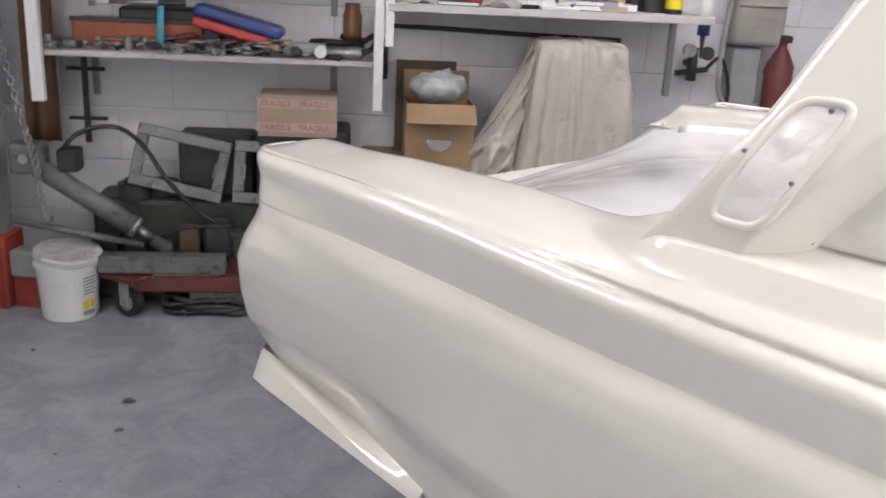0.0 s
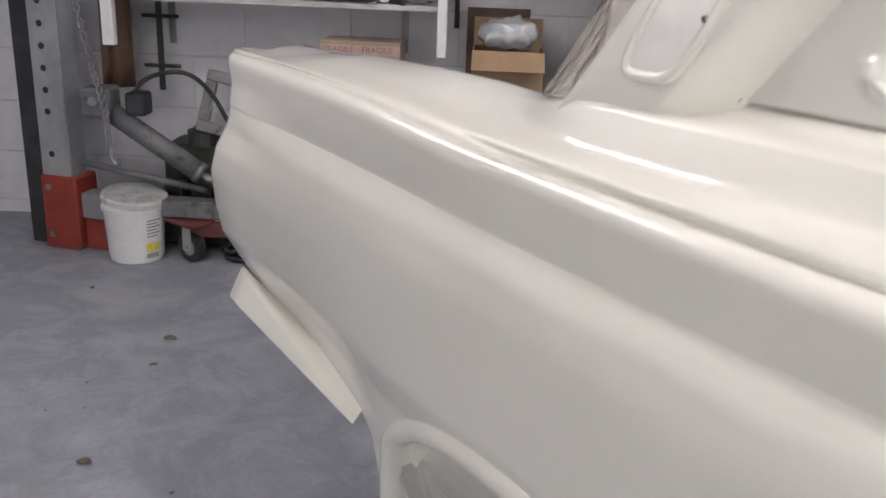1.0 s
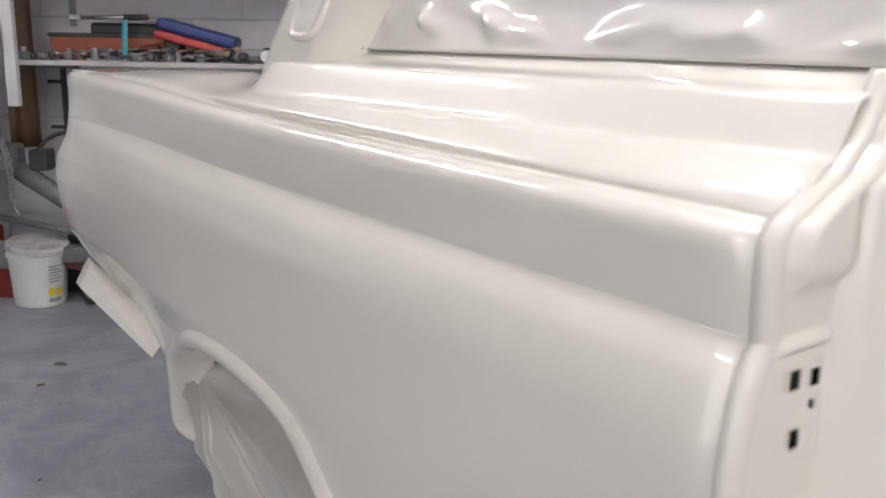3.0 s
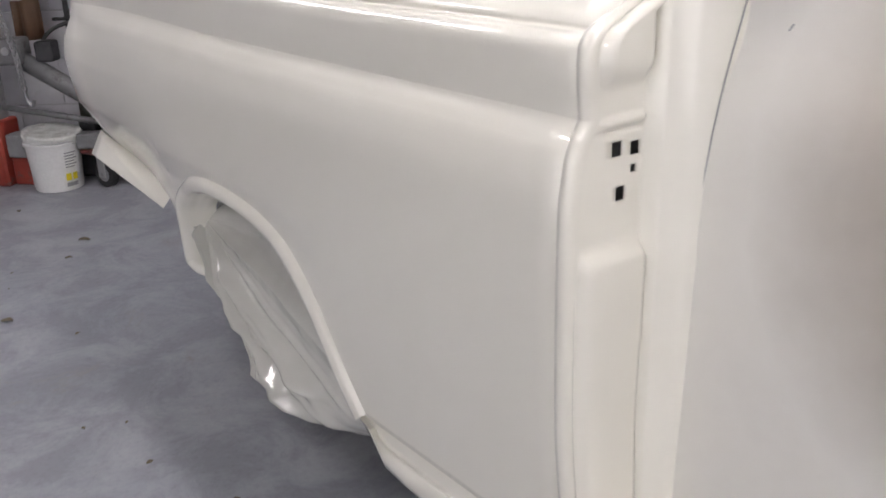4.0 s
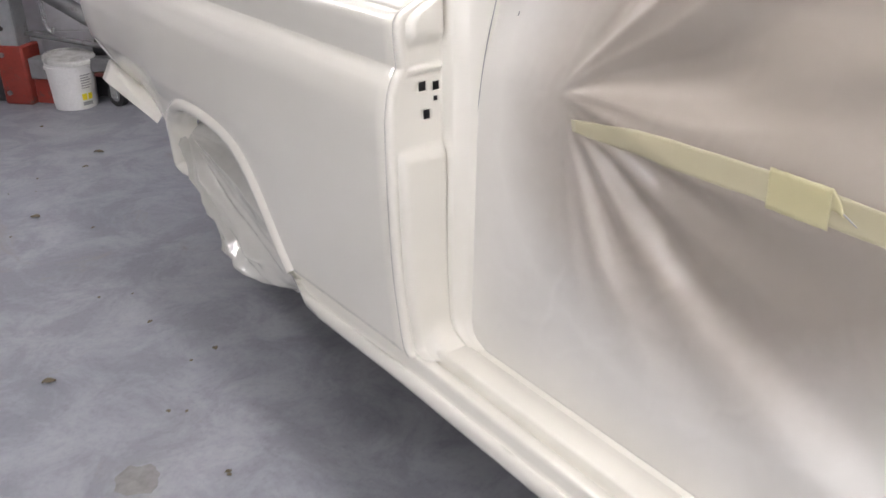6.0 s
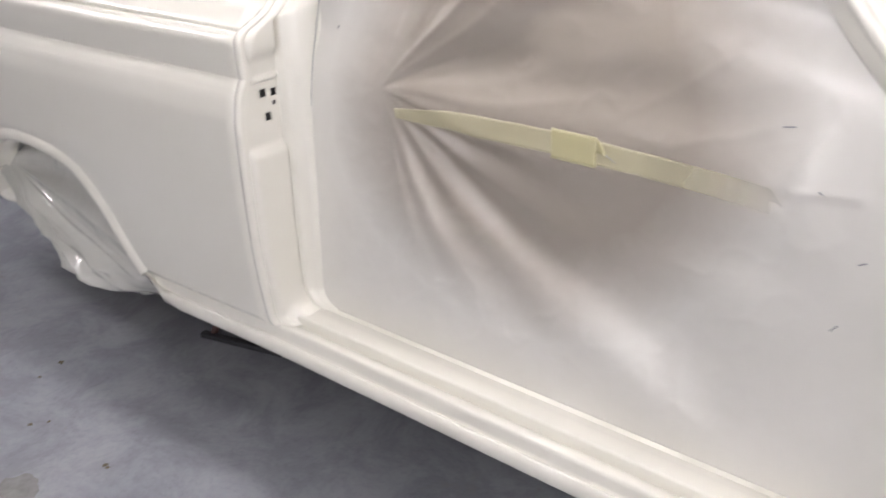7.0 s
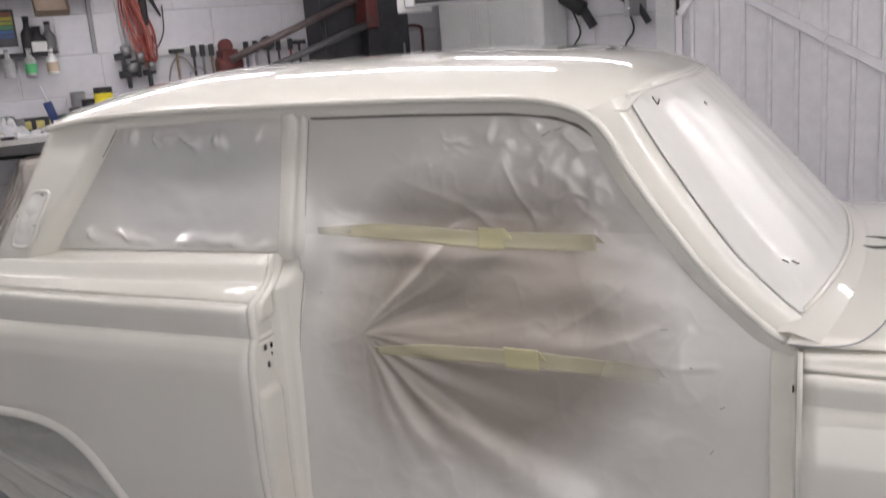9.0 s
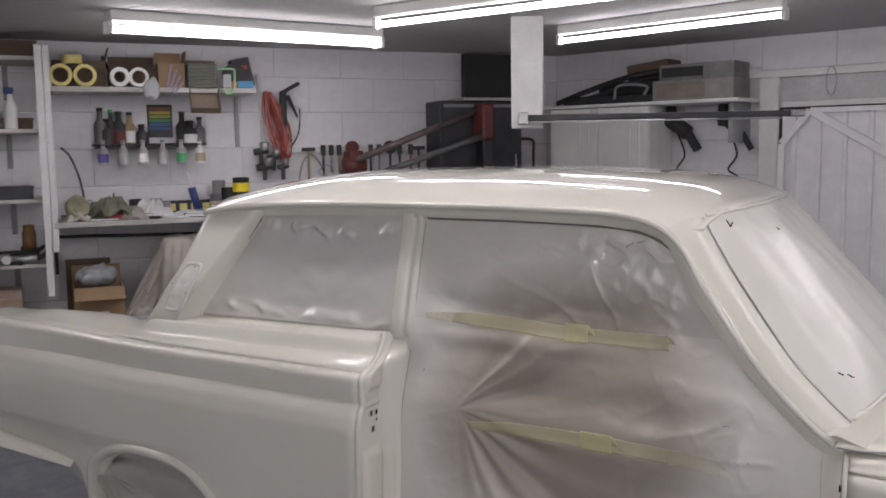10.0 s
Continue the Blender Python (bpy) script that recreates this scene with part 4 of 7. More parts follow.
def on_sheet(x, z):
    """The outer side of the near door film at (x, z), smoothed a little."""
    f = np.clip((z - 0.4505) / 0.9615 * 229, 0, 228.99)
    i, total = int(f), 0.0
    for dx in (-0.02, -0.01, 0.0, 0.01, 0.02):
        a, b = (float(np.interp(x + dx, SHEET[k][:, 0], SHEET[k][:, 1])) for k in (i, i + 1))
        total += a + (b - a) * (f - i)
    return total / 5


def tape_strip(path, width, material, label, lift=0.0022):
    ob = thing("tape_strip", label, "masking tape", pose(0, 0, 0), "tape strips")
    rows = []
    pts = curve_pts(path, 14)
    for k, p in enumerate(pts):
        w = width * (1 + 0.015 * math.sin(k * 0.9)) * min(1.0, 0.45 + 0.05 * k + (1.0 if len(pts) < 40 else 0.0))
        rows.append([(p[0] - 0.004 * q, on_sheet(p[0], p[1] + w * q) - lift, p[1] + w * q) for q in np.linspace(-0.5, 0.5, 9)])
    grid("tape", np.array(rows), material, ob, flip=False, thick=0.0006)
    end = rows[-1]
    curl = [[(x + 0.007 * k, y - 0.0012 * k * k, z - 0.0015 * k * q) for q, (x, y, z) in enumerate(end[4:])] for k in range(4)]
    grid("loose_end", np.array(curl), material, ob, "lifted torn end of the tape", thick=0.0006)
    return ob


seam = [(left_x, on_sheet(left_x + 0.004, z) - 0.0015, z) for left_x, z in ((0.7305, 0.66), (0.7375, 0.80), (0.7465, 0.93), (0.7590, 1.05), (0.7695, 1.17), (0.777, 1.30), (0.784, 1.405))]
part("film_seam", sweep(B(), curve_pts(seam, 5), 0.0008, 6), GREY, car, "dark line beside the door film", True)
# brown strip that stands in for the gutter's shadow on the film
top = [(0.79, -0.5845, 1.4125), (1.0, -0.5845, 1.411), (1.25, -0.583, 1.405), (1.36, -0.584, 1.395), (1.425, -0.588, 1.375), (1.478, -0.592, 1.335), (1.535, -0.602, 1.252)]
part("gutter_shade_strip", sweep(B(), curve_pts(top, 6), 0.0050, 8), plain("gutter_shade_brown", (0.20, 0.185, 0.16), 0.7, 0, 0.2), car, "brown strip standing in for the shadow under the gutter", True)
for x, z, dx, dz in ((1.60, 0.955, 0.016, 0.002), (1.72, 0.80, 0.010, 0.005), (1.66, 0.885, 0.006, -0.004), (1.70, 0.70, 0.008, 0.010), (1.37, 1.365, -0.02, -0.012), (1.395, 1.37, -0.018, -0.006), (0.80, 1.00, 0.004, 0.006), (1.352, 0.880, 0.022, -0.012)):
    y = min(on_sheet(x, z), on_sheet(x + dx, z + dz)) - 0.002
    part("nick", rod(B(), (x, y, z), (x + dx, y, z + dz), 0.0011, 6), GREY, sheet_near, "small crease mark in the film")


tape_strip([(0.948, 0.876), (1.10, 0.880), (1.27, 0.880), (1.42, 0.873), (1.60, 0.859)], 0.035, TAPE, "pale yellow masking tape along the film seam")
tape_strip([(1.264, 0.880), (1.30, 0.879), (1.342, 0.878)], 0.045, TAPE_P, "short yellow masking tape patch on the film", 0.0036)
tape_strip([(0.80, 1.150), (1.00, 1.142), (1.21, 1.129), (1.35, 1.125), (1.46, 1.124)], 0.035, TAPE, "pale yellow masking tape along the film seam")
tape_strip([(1.195, 1.132), (1.225, 1.131), (1.255, 1.130)], 0.046, TAPE_P, "short yellow masking tape patch on the film", 0.0036)

# rear side window film
for s in (-1, 1):
    rows = []
    for i in range(80):
        z = 1.100 + 0.322 * i / 79
        x0 = float(np.interp(z, (1.097, 1.407, 1.43), (-0.004, 0.217, 0.232)))
        x1 = float(np.interp(z, (1.08, 1.43), (0.704, 0.720)))
        row = []
        for j in range(140):
            t = j / 139
            x = x0 + (x1 - x0) * t
            e = max(0, min(1, 6 * t, 6 * (1 - t), (z - 1.097) * 22, (1.425 - z) * 22))
            d = -0.010 * math.sin(math.pi * t) + 0.004 * fbm(x * 4, z * 7, 2.0, 2) + 0.0010 * fbm(x * 16, z * 22, 4.0, 2)
            # V-shaped slack fold, crumpled along its top and foot
            a, c = (z - 1.20) - 0.62 * (0.46 - x), (z - 1.20) - 0.62 * (x - 0.46)
            d += 0.004 * math.exp(-(a / 0.035) ** 2) * sstep(0.48, 0.40, x) + 0.004 * math.exp(-(c / 0.035) ** 2) * sstep(0.44, 0.52, x)
            d -= 0.006 * math.exp(-((x - 0.46) / 0.14) ** 2 - ((z - 1.29) / 0.07) ** 2)
            for wz, ww, fx in ((1.378 + 0.010 * math.sin(9 * x), 0.020, 11.0), (1.128 - 0.03 * (x - 0.3), 0.015, 7.0)):
                d += 0.020 * math.exp(-((z - wz) / ww) ** 2) * max(0.0, 1 - 2.4 * abs(fbm(x * fx, z * 9, 8.0, 2))) ** 1.3
            row.append((x, -s * (glass_y(z) - d * e + 0.002), z))
        rows.append(row)
    ob = thing("window_masking_sheet", "wrinkled translucent masking film over the rear side window", "masking sheet", pose(0, 0, 0), "masking sheets")
    grid("film", np.array(rows), FILM_WIN, ob, flip=(s == 1), thick=0.001)
    part("window_seam", sweep(B(), [(float(np.interp(z, (1.097, 1.407), (-0.002, 0.219))), -s * (glass_y(z) - 0.0015), z) for z in np.linspace(1.10, 1.405, 12)], 0.0017, 6), VOID, car, "dark gap beside the window film", True)

# windscreen film
A_EDGE = [A_ALL[int(i * (len(A_ALL) - 1) / 59)] for i in range(60)]
rows = []
for i in range(60):
    v = i / 59
    row = []
    for j in range(150):
        u = -1 + 2 * j / 149
        k = abs(u)
        E = A_EDGE[min(int(v * 59), len(A_EDGE) - 1)]
        C = np.array((1.605, 0, 1.440)) * (1 - v) + np.array((1.965, 0, 1.035)) * v
        q = k ** 2.4
        p = np.array((C[0] * (1 - q) + E[0] * q, u * -E[1] * 1.012, C[2] * (1 - q) + E[2] * q))
        e = min(1, 8 * v, 8 * (1 - v), 8 * (1 - k))
        d = 0.010 * math.sin(math.pi * v) + 0.004 * fbm(u * 3.0 - v * 1.0, v * 1.2, 6.0, 2) + 0.002 * fbm(u * 7, v * 1.5, 1.0, 2)
        for c, a, wd in ((0.93, 0.003, 0.03), (0.85, 0.003, 0.04), (0.66, 0.0012, 0.06), (0.50, 0.0018, 0.06), (0.25, 0.001, 0.08)):
            d += a * math.exp(-((k - c - 0.05 * v + 0.03 * fbm(v * 2, c * 9, 4.0, 2)) / wd) ** 2) * sstep(0.0, 0.25, v)
        d += 0.010 * math.exp(-((v - 0.10) / 0.08) ** 2 - ((k - 0.9) / 0.07) ** 2) * abs(fbm(u * 30, v * 26, 3.0, 2))
        row.append(p + np.array((0.75, 0, 0.66)) * (d * max(e, 0) + 0.002))
    rows.append(row)
ob = thing("windscreen_masking_sheet", "glossy white masking film over the windscreen opening", "masking sheet", pose(0, 0, 0), "masking sheets")
grid("film", np.array(rows), make_film("windscreen_film", (0.83, 0.82, 0.77), 0.40, 0.05, 5.0, 0.06, sheen=1.45, gloss=0.26), ob, thick=0.001)
rim = [(1.607 - 0.078 * abs(u) ** 2.4, 0.548 * u, 1.445 - 0.014 * abs(u) ** 2.4) for u in np.linspace(-0.99, 0.99, 24)]
part("windscreen_top_rim", sweep(B(), rim, 0.0055, 8), PAINT, car, smooth=True)
rim = [(1.972 - 0.10 * abs(u) ** 2.4, 0.638 * u, 1.036 - 0.036 * abs(u) ** 2.4) for u in np.linspace(0.99, -0.99, 24)]
rows = [[(x + dx, y, z + dz) for dx, dz in ((-0.012, -0.004), (0.012, -0.002), (0.035, -0.010), (0.07, -0.022), (0.11, -0.05))] for x, y, z in [(1.972 - 0.10 * abs(u) ** 2.4, 0.638 * u, 1.036 - 0.036 * abs(u) ** 2.4) for u in np.linspace(1.13, -1.13, 28)]]
grid("scuttle_panel", np.array(rows), PAINT, car, flip=False)
part("windscreen_foot_rim", sweep(B(), rim, 0.006, 8), PAINT, car, smooth=True)
sheet = ob
for p, q in (((1.560, -0.515, 1.408), (1.572, -0.522, 1.392)), ((1.572, -0.522, 1.392), (1.574, -0.512, 1.402)), ((1.640, -0.30, 1.375), (1.646, -0.292, 1.368)), ((1.820, -0.555, 1.072), (1.832, -0.552, 1.066)), ((1.838, -0.530, 1.064), (1.845, -0.522, 1.058)), ((1.846, -0.528, 1.058), (1.850, -0.512, 1.054))):
    up = Vector((0.012, -0.002, 0.012))
    part("nick", rod(B(), Vector(p) + up, Vector(q) + up, 0.0016, 6), VOID, sheet, "small dark nick in the film")

# rear window and boot film
rows = []
for i in range(50):
    v = i / 49
    row = []
    for j in range(60):
        u = -1 + 2 * j / 59
        x = -0.24 - 0.79 * v
        y = 0.590 * u
        z = 1.004 + (1 - abs(u) ** 3.5) * (0.022 * (1 - v) - 0.088 * sstep(0.25, 1.0, v)) - 0.012 * sstep(0.9, 1.0, v) - 0.034 * sstep(0.55, 0.95, v) * sstep(0.5, -0.5, u)
        e = max(0, min(1, 6 * v, 6 * (1 - v), 5 * (1 - abs(u))))
        z += e * (0.012 * fbm(x * 2.2 + y * 1.2, y * 2.4, 2.0, 2) + 0.0015 * fbm(x * 8, y * 9, 5.0, 2))
        row.append((x, y, z))
    rows.append(row)
ob = thing("boot_masking_sheet", "sagging white masking film over the open boot", "masking sheet", pose(0, 0, 0), "masking sheets")
grid("film", np.array(rows), FILM_BOOT, ob, flip=True, thick=0.001)
rows = []
for i in range(24):
    v = i / 23
    row = []
    for j in range(50):
        u = -1 + 2 * j / 49
        z = 1.455 - 0.42 * v - 0.02 * u * u
        row.append((float(np.interp(z, (1.02, 1.055, 1.10, 1.235, 1.42), (-0.275, -0.198, -0.152, -0.070, 0.012))) - 0.05 * (1 - u * u), (0.635 - 0.04 * (1 - v)) * u, z + 0.008 * fbm(u * 4, v * 3, 1.0)))
    rows.append(row)
ob = thing("rear_window_masking_sheet", "white masking film over the rear window opening", "masking sheet", pose(0, 0, 0), "masking sheets")
grid("film", np.array(rows), FILM_WIN, ob, flip=True, thick=0.001)

# wheel film: drawn from a pinch at the rear of the arch over the wheel and bagged at its foot
PINCH = np.array((-0.396, 0.556))
WHEEL_EDGE = ((-0.366, 0.452), (-0.398, 0.500), (-0.412, 0.560), (-0.395, 0.605), (-0.345, 0.640), (-0.26, 0.672), (-0.150, 0.684), (-0.046, 0.677), (0.038, 0.656), (0.110, 0.617), (0.169, 0.558), (0.212, 0.494), (0.244, 0.442), (0.252, 0.395), (0.225, 0.345), (0.170, 0.305), (0.095, 0.277), (0.015, 0.258), (-0.055, 0.252), (-0.085, 0.274), (-0.142, 0.324), (-0.215, 0.386), (-0.285, 0.446), (-0.348, 0.500), (-0.394, 0.540))
for s in (-1, 1):
    rim = curve_pts(WHEEL_EDGE, 12)
    rows = []
    for i, e in enumerate(rim):
        f = i / (len(rim) - 1)
        ang = math.degrees(math.atan2(e[1] - PINCH[1], e[0] - PINCH[0]))
        free = float(sstep(0.50, 0.60, f))
        row = []
        for j in range(64):
            r = j / 63
            x, z = PINCH + (e - PINCH) * r
            d = 0.002 + 0.018 * math.sin(math.pi * min(1, r * 1.05)) * sstep(8, -22, ang)
            # pleats along the pull
            for c, a, w, stop in ((-22.5, 0.034, 2.3, 0.84), (-28.0, 0.018, 1.6, 1.1), (-34.0, 0.032, 2.0, 1.2), (-40.0, 0.014, 1.5, 1.2), (-45.5, 0.024, 2.0, 1.2), (-12.0, 0.010, 2.4, 0.9), (4.0, 0.005, 4.0, 1.0), (-17.5, 0.008, 1.0, 0.95), (-25.5, 0.010, 0.9, 1.0), (-31.0, 0.010, 0.9, 1.2), (-37.0, 0.009, 0.9, 1.2), (-43.0, 0.010, 0.9, 1.2), (-49.5, 0.012, 1.0, 1.2), (-53.0, 0.010, 0.9, 1.2), (-57.0, 0.012, 1.2, 1.2)):
                q = ang - c - 2.5 * math.sin(4 * r + c)
                d += a * max(0.0, 1 - abs(q) / (w * 1.5)) ** 1.2 * min(1.0, r * 3.2) * sstep(stop, stop - 0.12, r)
            # bag at the foot, crumpled across the pull
            bag = math.exp(-((z - 0.305 - 0.10 * (x + 0.10)) / 0.045) ** 2) * sstep(-0.28, -0.15, x)
            d += bag * (0.022 + 0.013 * max(0.0, 1 - 2.6 * abs(fbm(x * 7, z * 17, 7.0, 2))))
            ridge = z - 0.352 + 0.20 * (x + 0.1)
            d += 0.010 * max(0.0, 1 - abs(ridge) / 0.014) * sstep(-0.22, -0.12, x) * sstep(0.22, 0.10, x)
            d += (0.004 * fbm(x * 9, z * 9, 3.0) + 0.0016 * fbm(x * 34 + z * 20, z * 22, 5.0, 2)) * min(1, 4 * r)
            d *= 1 - 0.75 * float(sstep(0.72, 1.0, r)) * free
            tuck = 0.045 * sstep(0.90, 1.0, r) * free
            row.append((x, -s * (-0.728 + 0.035 * sstep(-16, 2, ang) * min(1.0, 3 * r) - d * (1 - 0.8 * sstep(0.93, 1.0, r) * (1 - free)) + tuck), z))
        row.append((row[-1][0] + 0.03 * free * (0.05 - row[-1][0]) * 4, row[-1][1] - s * -0.10 * -free, row[-1][2] + 0.010 * free))
        rows.append(row)
    ob = thing("wheel_masking_sheet", "creased translucent masking film bagged over the rear wheel", "masking sheet", pose(0, 0, 0), "masking sheets")
    grid("film", np.array(rows), FILM_WHEEL, ob, flip=(s == -1), thick=0.001)

# ================================================================ shelf wall
def at(u, v, z, rz=0, rx=0, ry=0, wall=WALL_A):
    return wall @ pose(u, v, z, rx, ry, rz)


# hanging uprights and boards
for u, v, z0, z1, w in ((-1.256, 0.0, 0.812, 2.27, 0.046), (0.0, 0.0, 0.815, 2.20, 0.036), (0.040, 0.022, 1.06, 2.20, 0.034)):
    t = thing("shelf_upright", "white painted timber shelf upright hanging from the ceiling", "shelf upright", at(u, v, 0), "shelf uprights")
    part("post", box(B(), -w / 2, -0.018, z0, w / 2, 0.018, z1, 0.003), WHITE_WOOD, t)
for k, z in enumerate((1.0, 1.36, 1.745, 2.14)):
    t = thing("shelf", "dusty white shelf board fixed to the wall", "shelf", at(-1.29, 0.02, z), "shelf boards")
    part("board", box(B(), 0, 0, -0.022, 1.30, 0.41, 0, 0.003), SHELF, t)
    for q in (0.12, 1.1):
        part("bracket", box(B(), q, 0.395, -0.22, q + 0.03, 0.41, -0.022, 0.002), GREY, t)
for z, u1, name in ((1.223, 1.30, "workbench board carrying tins and papers"), (1.985, 1.20, "shelf board full of tape rolls and boxes")):
    t = thing("shelf", "dusty white " + name, "shelf", at(0.035, 0.0 if z < 1.5 else 0.1, z), "shelf boards")
    part("board", box(B(), 0, 0, -0.03, u1 - 0.03, 0.43 if z < 1.5 else 0.33, 0, 0.003), SHELF, t)
    part("bracket", box(B(), u1 - 0.10, 0.30, -0.35, u1 - 0.075, 0.33, -0.03, 0.002), GREY, t)
t = thing("conduit", "dark pipe running below the bench along the wall", "pipe", at(0.04, 0.36, 1.115))
part("pipe", sweep(B(), curve_pts([(0.0, 0, -0.22), (0.01, 0, -0.02), (0.10, 0, 0.0), (0.60, 0, -0.012), (1.0, 0, -0.02)], 6), 0.010, 8), BLACK, t, smooth=True)


def carton(name, label, m, w, d, h, material, flaps=(), group="", closed=True):
    """A cardboard box of separate walls; flaps: (side, angle)."""
    t = thing(name, label, "cardboard box", m, group)
    th = 0.004
    bm = box(B(), 0, 0, 0, w, d, th)
    box(bm, 0, 0, th, w, th, h)
    box(bm, 0, d - th, th, w, d, h)
    box(bm, 0, th, th, th, d - th, h)
    box(bm, w - th, th, th, w, d - th, h)
    part("carton", bm, material, t)
    if closed:
        part("lid", box(B(), 0.001, 0.001, h, w - 0.001, d - 0.001, h + 0.004), material, t)
    for side, ang in flaps:
        bm = box(B(), 0, 0, 0, w if side in "fb" else d, 0.003, min(w, d) * 0.5)
        m2 = {"f": pose(0, 0, h, ang, 0, 0), "b": pose(0, d - 0.003, h, -ang, 0, 0), "l": pose(0, 0, h, 0, 0, 90) @ pose(0, 0, 0, -ang, 0, 0), "r": pose(w, 0, h, 0, 0, 90) @ pose(0, 0, 0, ang, 0, 0)}[side]
        bmesh.ops.transform(bm, matrix=m2, verts=bm.verts)
        part("flap", bm, material, t)
    return t


def words(text, m, size, material, parent):
    cu = bpy.data.curves.new("lettering", "FONT")
    cu.body, cu.size, cu.extrude = text, size, 0.0004
    tmp = bpy.data.objects.new("lettering", cu)
    scene.collection.objects.link(tmp)
    me = bpy.data.meshes.new_from_object(tmp.evaluated_get(bpy.context.evaluated_depsgraph_get()))
    bpy.data.objects.remove(tmp)
    me.materials.clear()
    ob = link("lettering", me, material, parent, "printed lettering")
    ob.matrix_local = m
    return ob


# box with warning tape
t = carton("cardboard_box", "closed brown cardboard box wrapped in printed parcel tape", at(-0.455, 0.0, 0.705), 0.30, 0.22, 0.150, plain("worn_cardboard", (0.37, 0.28, 0.205), 0.8, 0, 0.2, 6, 80, 0.2))
for z in (0.018, 0.110):
    part("parcel_tape", box(B(), -0.002, -0.0025, z, 0.302, -0.0005, z + 0.034), plain("printed_tape", (0.47, 0.35, 0.30), 0.4), t)
    for k in range(2):
        words("FRAGILE", pose(0.012 + 0.145 * k, -0.0032, z + 0.007, 90, 0, 0), 0.031, plain("faded_red_print", (0.33, 0.11, 0.10), 0.6), t)
part("parcel_tape", box(B(), -0.002, 0.0, 0.1545, 0.302, 0.05, 0.1555), plain("printed_tape_top", (0.47, 0.35, 0.30), 0.4), t)

# open carton with a polythene bag
t = carton("cardboard_box", "open brown cardboard box with a bag of clear polythene on top", at(0.115, 0.02, 0.60), 0.27, 0.22, 0.245, CARD, [("f", 125), ("b", 10)], closed=False)
bm = B()
for k in range(9):
    a = math.pi * (1 + k / 8)
    bm.verts.new((0.135 + 0.05 * math.cos(a), -0.002, 0.115 + 0.045 * math.sin(a) - 0.01))
bm.faces.new(bm.verts[:])
bmesh.ops.extrude_face_region(bm, geom=bm.faces[:])
part("hand_hole", bm, PLASTIC_W, t, "pale oval cut-out")
t = thing("plastic_bag", "crumpled clear polythene bag lying on the carton", "plastic bag", at(0.245, 0.14, 0.845))
bm = bmesh.new()
bmesh.ops.create_icosphere(bm, subdivisions=4, radius=1)
for v in bm.verts:
    n = 1 + 0.28 * fbm(v.co.x * 2, v.co.y * 2 + v.co.z, 4.0)
    v.co = Vector((v.co.x * 0.115 * n, v.co.y * 0.09 * n, 0.055 + v.co.z * 0.062 * n))
part("bag", bm, CLEAR, t, smooth=True)
t = thing("cardboard_sheet", "dark cardboard leaning against the wall behind the carton", "cardboard", at(0.085, 0.30, 0.60))
part("sheet", box(B(), 0, 0, 0, 0.25, 0.006, 0.385), CARD_D, t)

# low trestle below the cartons
t = thing("trestle", "low timber trestle under the cardboard boxes", "trestle", at(-0.05, 0.0, 0))
part("top", box(B(), 0, 0, 0.565, 0.52, 0.40, 0.60, 0.003), TIMBER, t)
for x in (0.02, 0.46):
    for y in (0.02, 0.34):
        part("leg", box(B(), x, y, 0, x + 0.04, y + 0.04, 0.565), TIMBER, t)


# canvas-covered machine
def drape(name, label, m, w, d, h, spread, material, seed, cat="tarpaulin", top=0.8, folds=2.6, depth=0.05):
    """Cloth thrown over a box: flat top, square shoulders, sharp hanging folds that open towards the foot."""
    rows, n = [], 150
    for i in range(44):
        v = i / 43
        row = []
        for k in range(n + 1):
            a = 2 * math.pi * k / n
            c, s_ = math.cos(a), math.sin(a)
            f = 1 / max(abs(c), abs(s_)) ** 0.86
            if v < 0.2:
                q, z, fall = v / 0.2, h - 0.012 * (v / 0.2) ** 2, 0.0
            else:
                q, fall = 1.0, (v - 0.2) / 0.8
                z = (h - 0.012) * (1 - fall) - 0.02 * (1 - fall) * sstep(0.0, 0.04, fall)
            ridge = max(0.0, 1 - 2.4 * abs(fbm(c * folds, s_ * folds + 0.25 * fall, seed, 2)))
            crease = max(0.0, 1 - 3.0 * abs(fbm(c * 2.2 + 2.5 * fall, s_ * 2.2 - 1.6 * fall, seed + 5, 2)))
            out = depth * (ridge ** 1.5 - 0.35) * (0.12 + fall) + 0.018 * (crease ** 2 - 0.2) * q
            wx = (w / 2 * (top + (1 - top) * min(1.0, fall * 1.15)) + spread * fall) * f * q
            wy = (d / 2 + spread * fall) * f * q
            row.append(((wx + out * q) * c, (wy + out * q) * s_, max(0.0, z + 0.012 * fbm(c * q * 3, s_ * q * 3, seed + 2) * (1 - v) + 0.010 * crease * (1 - fall))))
        rows.append(row)
    t = thing(name, label, cat, m)
    grid("canvas", np.array(rows), material, t, thick=0.003)
    return t


drape("tarpaulin", "paint-stained beige canvas draped over a machine", at(0.80, 0.14, 0, -4), 0.44, 0.40, 1.10, 0.085, CANVAS, 1.0, top=0.80, depth=0.07)
# sheet sliding off the machine into a heap
rows = []
